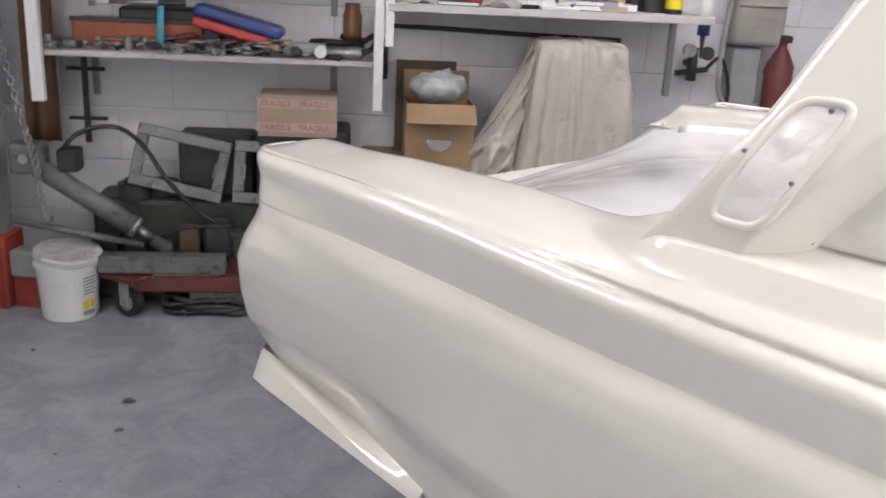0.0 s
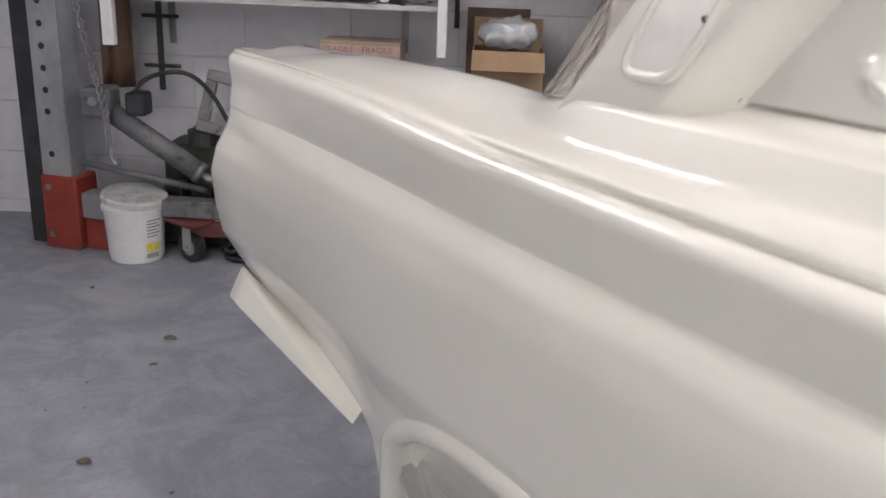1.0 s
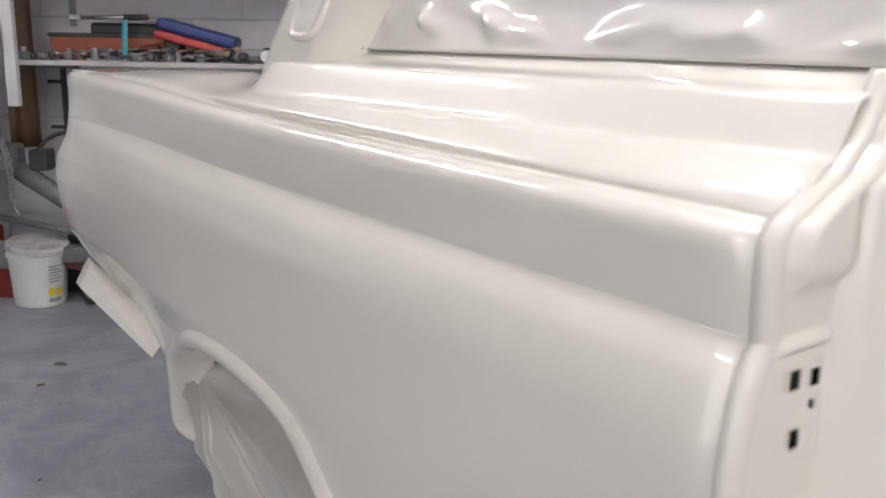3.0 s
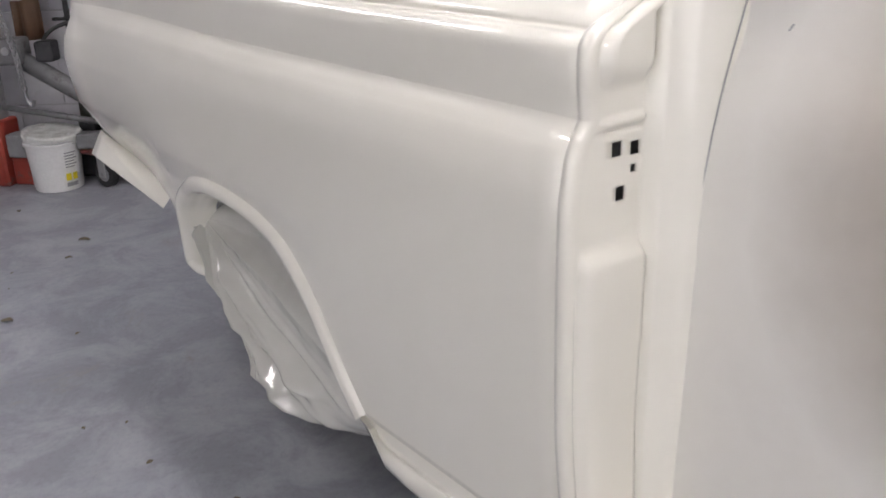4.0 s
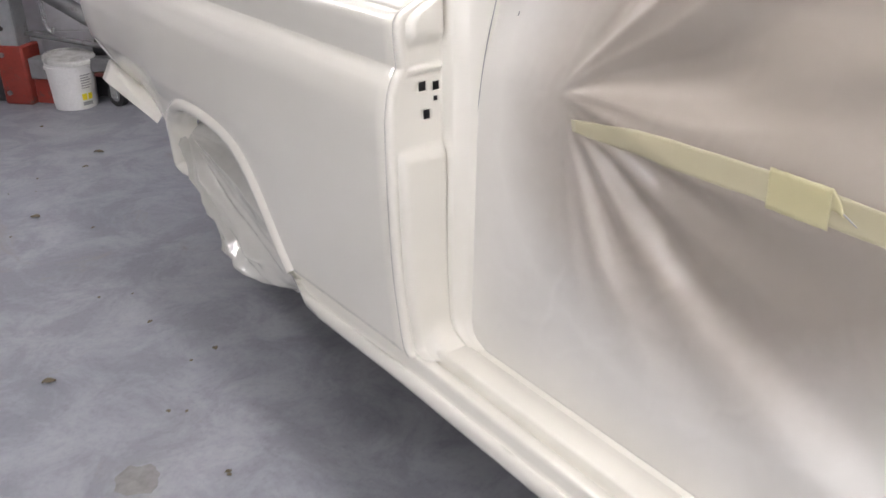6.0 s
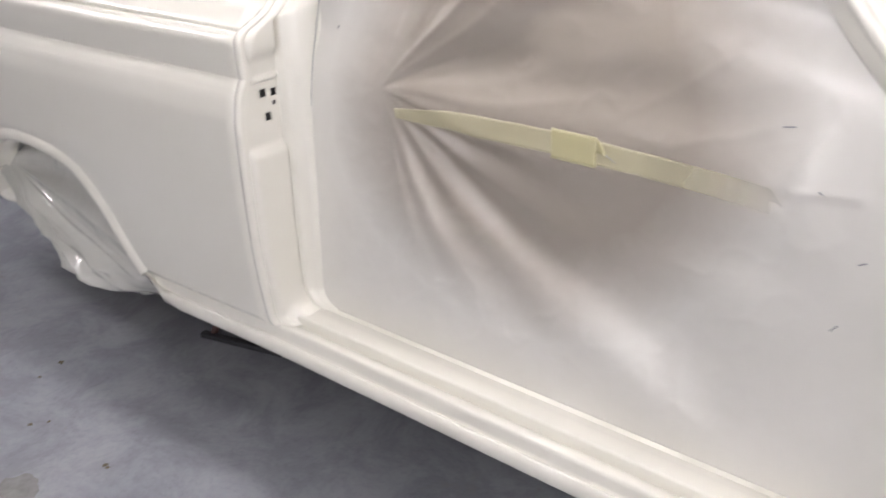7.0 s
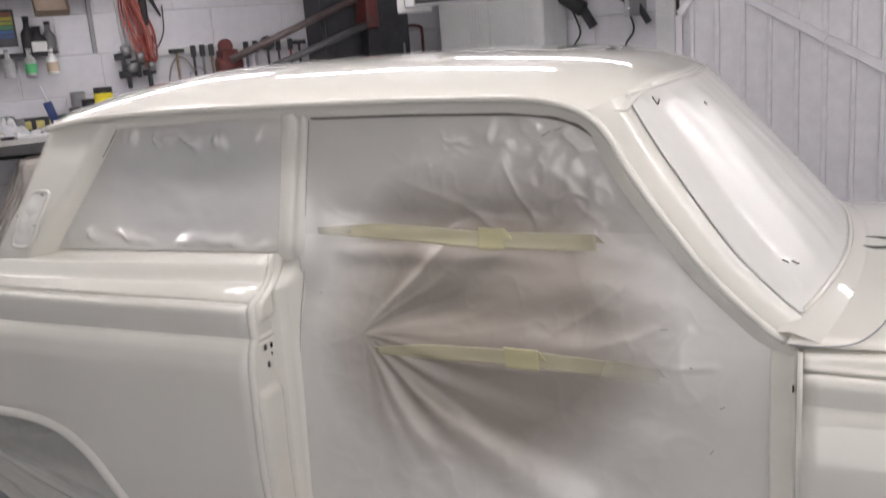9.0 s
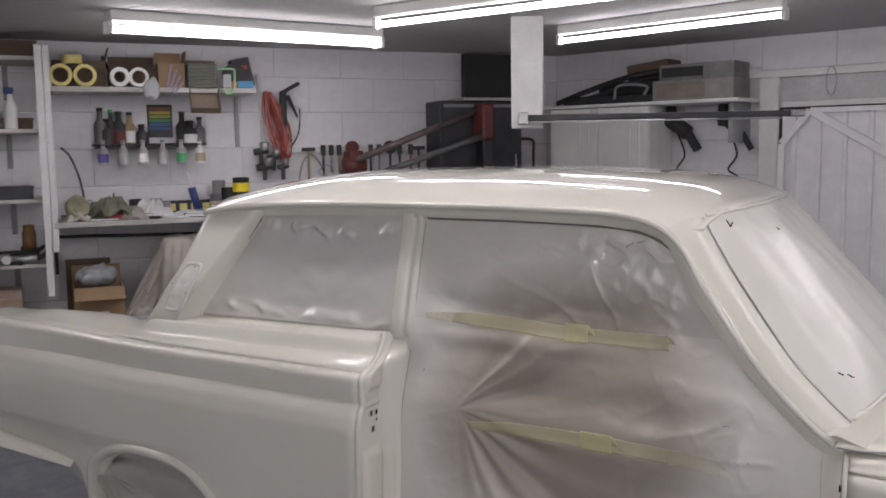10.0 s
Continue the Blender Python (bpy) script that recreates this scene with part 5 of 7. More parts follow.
for i in range(60):
    v = i / 59
    row = []
    for k in range(46):
        q = k / 45
        u0 = float(np.interp(v, (0, 0.25, 0.5, 0.75, 1), (0.600, 0.530, 0.440, 0.350, 0.270)))
        u1 = float(np.interp(v, (0, 0.25, 0.5, 0.75, 1), (0.690, 0.665, 0.640, 0.600, 0.560)))
        u = u0 + (u1 - u0) * q
        z = 1.085 * (1 - v) + 0.47 * v
        ridge = max(0.0, 1 - 2.2 * abs(fbm(q * 3.4 + 1.1 * v, v * 1.3, 3.0, 2))) ** 1.4
        heap = sstep(0.45, 0.95, v)
        lump = max(0.0, 1 - 1.9 * abs(fbm(q * 3.0, v * 7.0, 8.0, 3))) ** 1.3
        y = -0.02 - 0.10 * math.sin(math.pi * q) * (0.3 + v) - 0.055 * ridge * (1 - 0.5 * heap) - 0.10 * lump * heap
        row.append((u, y + 0.02 * q, z + 0.03 * lump * heap))
    rows.append(row)
rows.append([(x, y + 0.02, 0.0) for x, y, z in rows[-1]])
t = thing("dust_sheet", "grubby beige dust sheet bunched beside the covered machine", "dust sheet", at(0, 0.10, 0))
grid("sheet", np.array(rows), CANVAS, t, flip=True, thick=0.004)


# ---- window frames leaning
def window_frame(m, w, h, label):
    t = thing("window_frame", label, "window frame", m, "leaning frames")
    b = 0.045
    for x0, z0, x1, z1 in ((0, 0, w, b), (0, h - b, w, h), (0, b, b, h - b), (w - b, b, w, h - b)):
        part("rail", box(B(), x0, 0, z0, x1, 0.03, z1, 0.004), plain("grimy_frame", (0.24, 0.24, 0.245), 0.5, 0.1, 0.3, 8, 80, 0.2, 0.1, (0.10, 0.09, 0.08), 0.58), t)
    for x, z in ((b, h * 0.5), (w - b, h * 0.5)):
        part("hinge", rod(B(), (x, -0.006, z - 0.03), (x, -0.006, z + 0.03), 0.006), STEEL, t)
    return t


window_frame(at(-0.985, 0.12, 0.475, 0, -10, 12), 0.37, 0.25, "grey metal frame leaning among the machinery")
window_frame(at(-0.575, 0.12, 0.405, 0, -10, 3), 0.34, 0.255, "grey metal frame leaning among the machinery")
t = thing("black_crate", "dark plastic crate behind the grey frames", "crate", at(-0.80, 0.24, 0.40))
bm = box(B(), 0, 0, 0, 0.30, 0.16, 0.26, 0.008)
part("crate", bm, DARK, t)

# ---- gear machine on the floor
t = thing("machine_bed", "oily dark green machine casting standing on the floor", "machine", at(-1.18, 0.06, 0))
part("base", box(B(), 0, 0, 0, 1.10, 0.34, 0.20, 0.02, seg=2), DARK, t)
part("casting", box(B(), 0.04, 0.10, 0.20, 0.95, 0.34, 0.40, 0.025, seg=2), OLIVE, t)
part("ram_lug", box(B(), 0.50, -0.02, 0.20, 0.66, 0.06, 0.30, 0.012, seg=2), OLIVE, t)
part("flywheel", rod(B(), (0.30, 0.20, 0.40), (0.30, 0.20, 0.455), 0.075, 20), DARK, t, smooth=False)
part("gearbox", box(B(), 0.70, 0.10, 0.40, 1.08, 0.34, 0.705, 0.02, seg=2), DARK, t)
t = thing("hydraulic_ram", "grey steel hydraulic ram slanting down into a chrome rod", "hydraulic ram", at(0, 0, 0))
part("cylinder", rod(B(), (-1.27, -0.03, 0.565), (-0.93, -0.03, 0.340), 0.040, 20), GREY_D, t, smooth=True)
part("piston_rod", rod(B(), (-0.93, -0.03, 0.340), (-0.86, -0.03, 0.292), 0.018, 14), STEEL, t, "bright steel rod", True)
part("gland", rod(B(), (-0.935, -0.03, 0.343), (-0.915, -0.03, 0.330), 0.043, 20), STEEL, t, smooth=True)
part("clevis", box(B(), -1.36, -0.09, 0.545, -1.24, 0.03, 0.66, 0.015, seg=2), GREY_D, t)
part("clevis_pin", rod(B(), (-1.30, -0.105, 0.61), (-1.30, 0.04, 0.61), 0.018, 14), STEEL, t)
part("pump_block", box(B(), -1.20, -0.05, 0.55, -1.12, 0.04, 0.64, 0.012, seg=2), DARK, t)
part("ram_foot", rod(B(), (-0.86, -0.03, 0.292), (-0.80, -0.03, 0.250), 0.03, 12), OLIVE, t)
part("stay_leg", box(B(), -0.84, -0.06, 0.195, -0.78, 0.0, 0.27, 0.01), OLIVE, t)
t = thing("steel_bar", "thin grey steel bar propped across the machine", "steel bar", at(0, 0, 0))
part("bar", rod(B(), (-1.38, -0.06, 0.365), (-0.90, -0.02, 0.262), 0.014, 10), GREY_D, t, smooth=True)
t = thing("hydraulic_hose", "black hydraulic hose arching up and over", "hose", at(0, 0, 0))
part("hose", sweep(B(), curve_pts([(-1.20, 0.0, 0.60), (-1.16, 0.05, 0.67), (-1.08, 0.08, 0.703), (-0.99, 0.10, 0.697), (-0.90, 0.08, 0.63), (-0.80, 0.02, 0.505), (-0.68, -0.02, 0.40), (-0.60, -0.03, 0.35)], 6), 0.009, 8), BLACK, t, smooth=True)
t = thing("hydraulic_hose", "black hydraulic hose curling low across the machine", "hose", at(0, 0, 0))
part("hose", sweep(B(), curve_pts([(-0.86, -0.02, 0.27), (-0.78, -0.05, 0.33), (-0.68, -0.06, 0.352), (-0.55, -0.04, 0.35)], 6), 0.008, 8), BLACK, t, smooth=True)

# trolley: red frame, steel beam, castor wheels
t = thing("trolley", "low red steel trolley on castors carrying a grey beam", "trolley", at(0, 0, 0))
part("chassis", box(B(), -0.98, -0.12, 0.10, -0.45, 0.04, 0.165, 0.006), RED_D, t, "chipped red frame")
part("beam", box(B(), -1.055, -0.13, 0.178, -0.575, -0.05, 0.245, 0.005), GREY_D, t, "grey steel beam")
part("beam_pad", box(B(), -1.045, -0.11, 0.165, -0.60, -0.06, 0.178), TIMBER, t)
part("foot_plate", box(B(), -0.72, -0.10, 0.05, -0.48, -0.05, 0.10, 0.005), GREY_D, t)


def castor(m, parent=None):
    t = thing("castor", "steel swivel castor with a grey rubber wheel under a red plate", "castor", m, "castors")
    part("plate", box(B(), -0.085, -0.06, 0.155, 0.085, 0.06, 0.172, 0.004), RED_D, t)
    part("swivel", rod(B(), (0, 0, 0.135), (0, 0, 0.155), 0.03, 16), STEEL, t)
    for s in (-1, 1):
        bm = box(B(), -0.022, s * 0.024 - 0.003, 0.045, 0.026, s * 0.024 + 0.003, 0.138, 0.002)
        part("fork", bm, GALV, t)
    w = part("wheel", rod(B(), (0.004, -0.018, 0.06), (0.004, 0.018, 0.06), 0.06, 24), BLACK, t, "worn grey rubber tyre")
    part("hub", rod(B(), (0.004, -0.0195, 0.06), (0.004, 0.0195, 0.06), 0.034, 20), GREY, w)
    part("axle", rod(B(), (0.004, -0.03, 0.06), (0.004, 0.03, 0.06), 0.008, 10), STEEL, w)
    return t


castor(pose(-2.83, -0.205, 0, 0, 0, 20))
castor(at(-0.55, -0.02, 0, 80))

t = thing("chain_heap", "heap of oily dark chain on the floor under the trolley", "chain", at(-0.62, -0.06, 0))
random.seed(4)
for k in range(5):
    ph = random.uniform(0, 6)
    part("strand", sweep(B(), [(0.20 * math.sin(0.9 * q + ph) + random.uniform(-0.012, 0.012), 0.06 * math.cos(1.7 * q + ph), 0.012 + 0.012 * k + random.uniform(0, 0.012)) for q in np.linspace(0, 9, 60)], 0.009, 5), DARK, t, smooth=True)
t = thing("scrap_casting", "rusty dark iron casting lying behind the grey frames", "casting", at(-1.02, 0.20, 0.40))
part("hub", rod(B(), (0.05, 0, 0.0), (0.05, 0, 0.06), 0.07, 22), DARK, t)
part("flange", rod(B(), (0.05, 0, 0.06), (0.05, 0, 0.075), 0.045, 22), OLIVE, t)
t = thing("steel_offcuts", "dark steel offcuts stacked behind the hydraulic ram", "steel offcuts", at(-1.12, 0.0, 0.20))
for k in range(7):
    x, h = 0.03 + 0.105 * k, random.uniform(0.05, 0.16)
    part("offcut", box(B(), x, 0.02 + 0.01 * (k % 2), 0, x + random.uniform(0.06, 0.10), 0.08, h, 0.006), (DARK, OLIVE, BLACK, CARD_D)[k % 4], t)

# lidded pail
t = thing("bucket", "white plastic ten litre bucket with a loose grey-smeared lid", "bucket", pose(-2.975, -0.375, 0, 0, 0, 60) @ Matrix.Diagonal((1, 1, 0.91, 1)))
part("pail", lathe(B(), [(0, 0.0), (0.098, 0.0), (0.102, 0.004), (0.110, 0.12), (0.117, 0.225), (0.124, 0.227), (0.124, 0.240), (0.118, 0.242), (0.118, 0.255), (0.113, 0.255), (0.105, 0.02), (0, 0.02)], 40), PLASTIC_W, t, smooth=False)
bm = lathe(B(), [(0, 0.010), (0.085, 0.010), (0.100, 0.012), (0.108, 0.018), (0.122, 0.018), (0.126, 0.010), (0.126, -0.008), (0.122, -0.008), (0.120, 0.006), (0, 0.006)], 40)
bmesh.ops.transform(bm, matrix=pose(0.004, 0, 0.268, 5, 6, 0), verts=bm.verts)
part("lid", bm, plain("smeared_lid", (0.62, 0.62, 0.60), 0.5, 0, 0.2, 9, 60, 0.15, 0.1, (0.40, 0.39, 0.37), 0.55), t, "paint-smeared lid")
part("bail_handle", sweep(B(), [(0.122 * math.cos(a), 0.122 * math.sin(a), 0.232 - 0.035 * abs(math.sin(a * 1.0 + 0.6))) for a in np.linspace(-0.6, math.pi - 0.6, 24)], 0.0025, 6), STEEL, t, smooth=True)


def wrap_label(parent, r, a0, a1, z0, z1, material, taper=0.000):
    bm = B()
    n = 8
    lo = [bm.verts.new((r * math.cos(a0 + (a1 - a0) * k / n), r * math.sin(a0 + (a1 - a0) * k / n), z0)) for k in range(n + 1)]
    hi = [bm.verts.new(((r + taper) * math.cos(a0 + (a1 - a0) * k / n), (r + taper) * math.sin(a0 + (a1 - a0) * k / n), z1)) for k in range(n + 1)]
    for k in range(n):
        bm.faces.new((lo[k], lo[k + 1], hi[k + 1], hi[k]))
    return part("label", bm, material, parent)


base = -1.02
wrap_label(t, 0.1105, base + 0.02, base + 0.24, 0.055, 0.090, YELLOW, 0.002)
wrap_label(t, 0.1105, base + 0.30, base + 0.52, 0.055, 0.090, YELLOW, 0.002)
for k in range(6):
    wrap_label(t, 0.1135 + 0.0009 * k, base + 0.05, base + 0.45 + 0.1 * (k % 2), 0.118 + k * 0.014, 0.124 + k * 0.014, TEXT_GREY, 0.0004)
wrap_label(t, 0.1088, base + 0.02, base + 0.5, 0.025, 0.045, TEXT_GREY, 0.001)

# lifting post
t = thing("lift_post", "grey steel lift post with pin holes on a red foot", "vehicle lift", pose(-3.215, -0.60, 0, 0, 0, 40))
rows_z = [0.305, 0.362, 0.392, 0.555, 0.575]
bm = box(B(), -0.062, 0.0, 0.30, 0.062, 0.006, CEIL - 0.02)
part("face_plate", bm, GALV, t)
for s in (-1, 1):
    part("flange", box(B(), s * 0.062 - 0.004, 0.006, 0.30, s * 0.062 + 0.004, 0.10, CEIL - 0.02), GREY, t)
for z in (0.385, 0.552, 0.635, 0.718, 0.801, 0.884, 0.967, 1.05, 1.133, 1.216):
    part("pin_hole", rod(B(), (-0.012, -0.0015, z), (-0.012, 0.002, z), 0.0125, 14), VOID, t)
part("back_channel", box(B(), -0.17, 0.03, 0.0, -0.075, 0.14, CEIL - 0.02, 0.006), DARK, t, "dark steel channel")
part("foot", box(B(), -0.07, -0.012, 0.0, 0.09, 0.13, 0.30, 0.008), RED, t, "chipped red foot")
for x, z in ((-0.03, 0.255), (-0.03, 0.06)):
    part("bolt", rod(B(), (x, -0.020, z), (x, -0.010, z), 0.014, 6), STEEL, t)
part("foot_wing", box(B(), 0.09, 0.03, 0.0, 0.30, 0.10, 0.13, 0.006), RED, t)
part("foot_bracket", box(B(), 0.09, 0.015, 0.13, 0.24, 0.10, 0.235, 0.006), GREY, t)

# chain
t = thing("chain", "rusty steel lifting chain hanging beside the post", "chain", at(-1.30, -0.12, 0))
cp = curve_pts([(-0.05, 0, 1.25), (-0.03, 0, 1.0), (0.015, 0, 0.76), (0.05, 0, 0.60), (0.06, 0, 0.45)], 10)
link_mesh = None
for k in range(len(cp)):
    if link_mesh is None:
        ring = [(0.010 * math.cos(a), 0, 0.017 * math.sin(a)) for a in np.linspace(0, 2 * math.pi, 12, endpoint=False)]
        ob = part("chain_link", sweep(B(), ring, 0.0035, 5, True), STEEL, t, smooth=True)
        link_mesh = ob.data
    else:
        ob = new("chain_link", link_mesh)
        ob.parent = t
    ob.location = cp[k]
    ob.rotation_euler = (0, 0, radians(90 * (k % 2) + 20))
part("chain_hook", sweep(B(), curve_pts([(0.06, 0, 0.44), (0.065, 0, 0.40), (0.085, 0, 0.375), (0.095, 0, 0.40)], 5), 0.008, 8), STEEL, t, smooth=True)
t = thing("clamp", "dark bar clamp hanging on the wall", "clamp", at(-1.17, 0.30, 0.60))
part("bar", box(B(), -0.012, -0.006, 0, 0.012, 0.006, 0.36, 0.002), BLACK, t)
for z in (0.10, 0.30):
    part("jaw", rod(B(), (-0.07, 0, z), (0.08, 0, z), 0.008, 8), BLACK, t)
t = thing("leather_apron", "brown leather apron hanging behind the chain", "apron", at(-1.36, 0.20, 0.62))
rows = [[(-0.02 + 0.13 * u, 0.02 * math.sin(9 * u + v), 0.75 * v) for u in np.linspace(0, 1, 10)] for v in np.linspace(0, 1, 8)]
grid("leather", np.array(rows), plain("brown_leather", (0.12, 0.065, 0.035), 0.6), t, thick=0.003)


# ---- tool shelf
def spanner(m, ln, mat):
    t = thing("spanner", "steel spanner lying on the tool shelf", "spanner", m, "hand tools")
    part("shank", box(B(), 0, -0.006, 0.001, ln, 0.006, 0.008, 0.002), mat, t)
    for x in (0, ln):
        part("jaw", rod(B(), (x, 0, 0.0), (x, 0, 0.010), 0.013, 10), mat, t)


def socket(m, r, h):
    t = thing("socket", "chrome socket standing on the tool shelf", "socket", m, "hand tools")
    part("socket_body", lathe(B(), [(0.0, 0), (r, 0), (r, h * 0.55), (r * 0.86, h * 0.62), (r * 0.86, h), (r * 0.5, h), (r * 0.5, h * 0.6), (0, h * 0.6)], 14), STEEL, t)


random.seed(5)
for k in range(26):
    sr = random.uniform(0.011, 0.019)
    socket(at(-1.23 + 0.75 * random.random() ** 1.2, 0.03 + 0.10 * random.random(), 1.0 + (sr if k % 3 else 0.0), random.uniform(0, 360), 90 if k % 3 else 0), sr, random.uniform(0.03, 0.055))
for k in range(22):
    spanner(at(random.uniform(-1.15, -0.15), random.uniform(0.04, 0.25), 1.0 + 0.008 * (k % 4), random.uniform(-35, 35)), random.uniform(0.10, 0.24), STEEL if k % 3 else DARK)
for k in range(34):
    u, v, ln = random.uniform(-1.0, -0.10), random.uniform(0.03, 0.17), random.uniform(0.09, 0.22)
    t = thing("screwdriver", "grimy screwdriver or punch in the heap on the tool shelf", "hand tool", at(u, v, 1.008 + 0.010 * (k % 5), random.uniform(-70, 70), 0, random.uniform(-7, 2)), "hand tools")
    part("blade", rod(B(), (-ln / 2, 0, 0), (ln * 0.1, 0, 0), 0.0045, 8), STEEL, t, smooth=True)
    part("handle", lathe(B(), [(0, 0), (0.009, 0.0), (0.011, 0.01), (0.010, 0.03), (0.013, 0.06), (0.012, ln * 0.42), (0, ln * 0.45)], 10), (DARK, GREY_D, BLACK, RED_D, GREY_D, TIMBER, DARK)[k % 7], t, smooth=True).matrix_local = pose(ln * 0.08, 0, 0, 0, 90, 0)
t = thing("tool_tray", "rust-orange steel tool tray on the shelf", "tool tray", at(-1.18, 0.20, 1.0))
part("tray", box(B(), 0, 0, 0.0, 0.50, 0.18, 0.105, 0.008), ORANGE, t)
part("tray_rim", box(B(), -0.005, -0.005, 0.095, 0.505, 0.0, 0.112, 0.002), DARK, t)
t = thing("tool_case", "black plastic tool case lying on the orange tray", "tool case", at(-1.00, 0.20, 1.105, 3))
part("case", box(B(), 0, 0, 0, 0.34, 0.16, 0.05, 0.01), BLACK, t)
t = thing("torque_wrench", "long chrome torque wrench on the tool case", "torque wrench", at(-1.04, 0.16, 1.175, 2))
part("shaft", rod(B(), (0, 0, 0), (0.30, 0, 0.005), 0.009, 10), STEEL, t, smooth=True)
part("grip", rod(B(), (0.20, 0, 0.003), (0.30, 0, 0.005), 0.013, 10), DARK, t, smooth=True)
part("ratchet_head", box(B(), -0.03, -0.014, -0.012, 0.02, 0.014, 0.014, 0.004), STEEL, t)
t = thing("strap", "turquoise plastic strap hanging over the tray edge", "strap", at(-0.845, 0.15, 1.0))
rows = [[(x + 0.006 * math.sin(8 * z), -0.02 - 0.012 * math.sin(20 * z), z) for x in (0, 0.012, 0.024)] for z in np.linspace(0.01, 0.17, 12)]
grid("band", np.array(rows), CYAN, t, thick=0.004)
t = thing("trolley_jack_handle", "red and blue padded creeper headrest on the tool shelf", "tool bag", at(-0.72, 0.14, 1.10, -4, 0, 14))
part("red_tray", box(B(), 0, 0, 0, 0.30, 0.14, 0.035, 0.012, seg=2), RED2, t, "red moulded tray")
part("blue_pad", box(B(), -0.01, 0.03, 0.035, 0.34, 0.15, 0.085, 0.018, seg=2), BLUE, t, "dark blue pad")
part("prop", box(B(), 0.05, 0.03, -0.085, 0.11, 0.12, 0.0, 0.005), DARK, t)
part("prop", box(B(), 0.22, 0.03, -0.050, 0.28, 0.12, 0.0, 0.005), DARK, t)
t = thing("air_gun", "grey air impact gun lying on the tool shelf", "air tool", at(-0.36, 0.08, 1.0, 8))
part("barrel", rod(B(), (0, 0, 0.030), (0.16, 0, 0.030), 0.026, 16), GREY, t, smooth=True)
part("nose", rod(B(), (0.16, 0, 0.030), (0.20, 0, 0.030), 0.014, 12), STEEL, t, smooth=True)
part("grip", box(B(), 0.02, -0.10, 0.012, 0.06, 0.0, 0.045, 0.01), DARK, t)
t = thing("air_gun", "dark air ratchet with a round white cap", "air tool", at(-0.20, 0.06, 1.0, -12))
part("barrel", rod(B(), (0, 0, 0.028), (0.14, 0, 0.028), 0.022, 16), STEEL, t, smooth=True)
part("cap", rod(B(), (-0.01, -0.02, 0.030), (-0.01, -0.045, 0.030), 0.024, 16), PLASTIC_W, t)
part("hose_tail", sweep(B(), curve_pts([(0.14, 0, 0.03), (0.18, 0.02, 0.05), (0.17, 0.10, 0.09), (0.10, 0.16, 0.05)], 5), 0.011, 8), BLACK, t, smooth=True)
t = thing("hose_coil", "coil of black rubber hose on the tool shelf", "hose", at(-0.16, 0.22, 1.0))
part("coil", sweep(B(), [(0.10 * math.cos(a), 0.09 * math.sin(a), 0.012 + 0.004 * a) for a in np.linspace(0, 14, 70)], 0.012, 7), BLACK, t, smooth=True)
t = thing("jar", "amber glass jar at the end of the tool shelf", "jar", at(-0.10, 0.25, 1.0))
part("jar_body", lathe(B(), [(0, 0), (0.035, 0), (0.038, 0.02), (0.038, 0.10), (0.03, 0.12), (0.03, 0.145), (0, 0.145)], 20, (0, 0, 0.06)), plain("amber_glass", (0.20, 0.10, 0.03), 0.2), t, smooth=True)
part("stand", box(B(), -0.04, -0.04, 0, 0.04, 0.04, 0.06, 0.004), DARK, t)

# clutter on the upper boards of the tool bay
for k, (u, z, w, h, mt, lab) in enumerate(((-0.32, 1.36, 0.26, 0.07, DARK, "low dark metal tray of oily parts"), (-0.62, 1.36, 0.24, 0.12, CARD, "brown parts box on the shelf"), (-0.95, 1.36, 0.28, 0.10, GREY, "grey steel parts tin on the shelf"), (-0.22, 1.745, 0.18, 0.06, CARD_D, "flat dark box on the shelf"), (-0.60, 1.745, 0.30, 0.14, CARD_L, "pale cardboard box on the shelf"), (-0.30, 2.14, 0.30, 0.085, CARD_D, "dark shallow carton on the top shelf"), (-0.80, 2.14, 0.30, 0.09, CARD, "brown carton on the top shelf"))):
    t = thing("parts_box", lab, "box", at(u, 0.06, z, 3 - 2 * (k % 3)), "parts boxes")
    part("box_body", box(B(), 0, 0, 0, w, 0.26, h, 0.004), mt, t)
    part("box_rim", box(B(), -0.003, -0.003, h - 0.012, w + 0.003, 0.0, h + 0.002), mt, t)
t = thing("spray_bottle", "white plastic spray bottle on the shelf", "bottle", at(-0.15, 0.05, 1.745))
part("bottle_body", lathe(B(), [(0, 0), (0.032, 0), (0.034, 0.01), (0.034, 0.12), (0.015, 0.16), (0.013, 0.19), (0, 0.19)], 20), PLASTIC_W, t, smooth=True)
part("trigger", box(B(), -0.03, -0.012, 0.19, 0.02, 0.012, 0.225, 0.005), BLUE, t)
random.seed(8)
for k in range(16):
    t = thing("oily_part", "small dark oily metal part on the shelf", "metal part", at(random.uniform(-0.75, -0.06), random.uniform(0.03, 0.20), 1.36, random.uniform(0, 90)), "oily parts")
    r = random.uniform(0.015, 0.035)
    part("part_body", lathe(B(), [(0, 0), (r, 0), (r, r * 0.6), (r * 0.6, r * 0.9), (r * 0.6, r * 1.6), (0, r * 1.6)], 12), (DARK, STEEL, GREY)[k % 3], t)


# ================================================================ tape shelf
def tape_roll(m, R, r, w, mat, label):
    t = thing("tape_roll", label, "tape roll", m, "tape rolls")
    part("roll", lathe(B(), [(r + 0.004, 0), (R, 0), (R, w), (r + 0.004, w), (r + 0.004, 0)], 36), mat, t)
    part("core", lathe(B(), [(r, 0.0), (r + 0.004, 0.0), (r + 0.004, w), (r, w), (r, 0.0)], 30), CARD, t, "cardboard core")
    return t


SH = 1.985
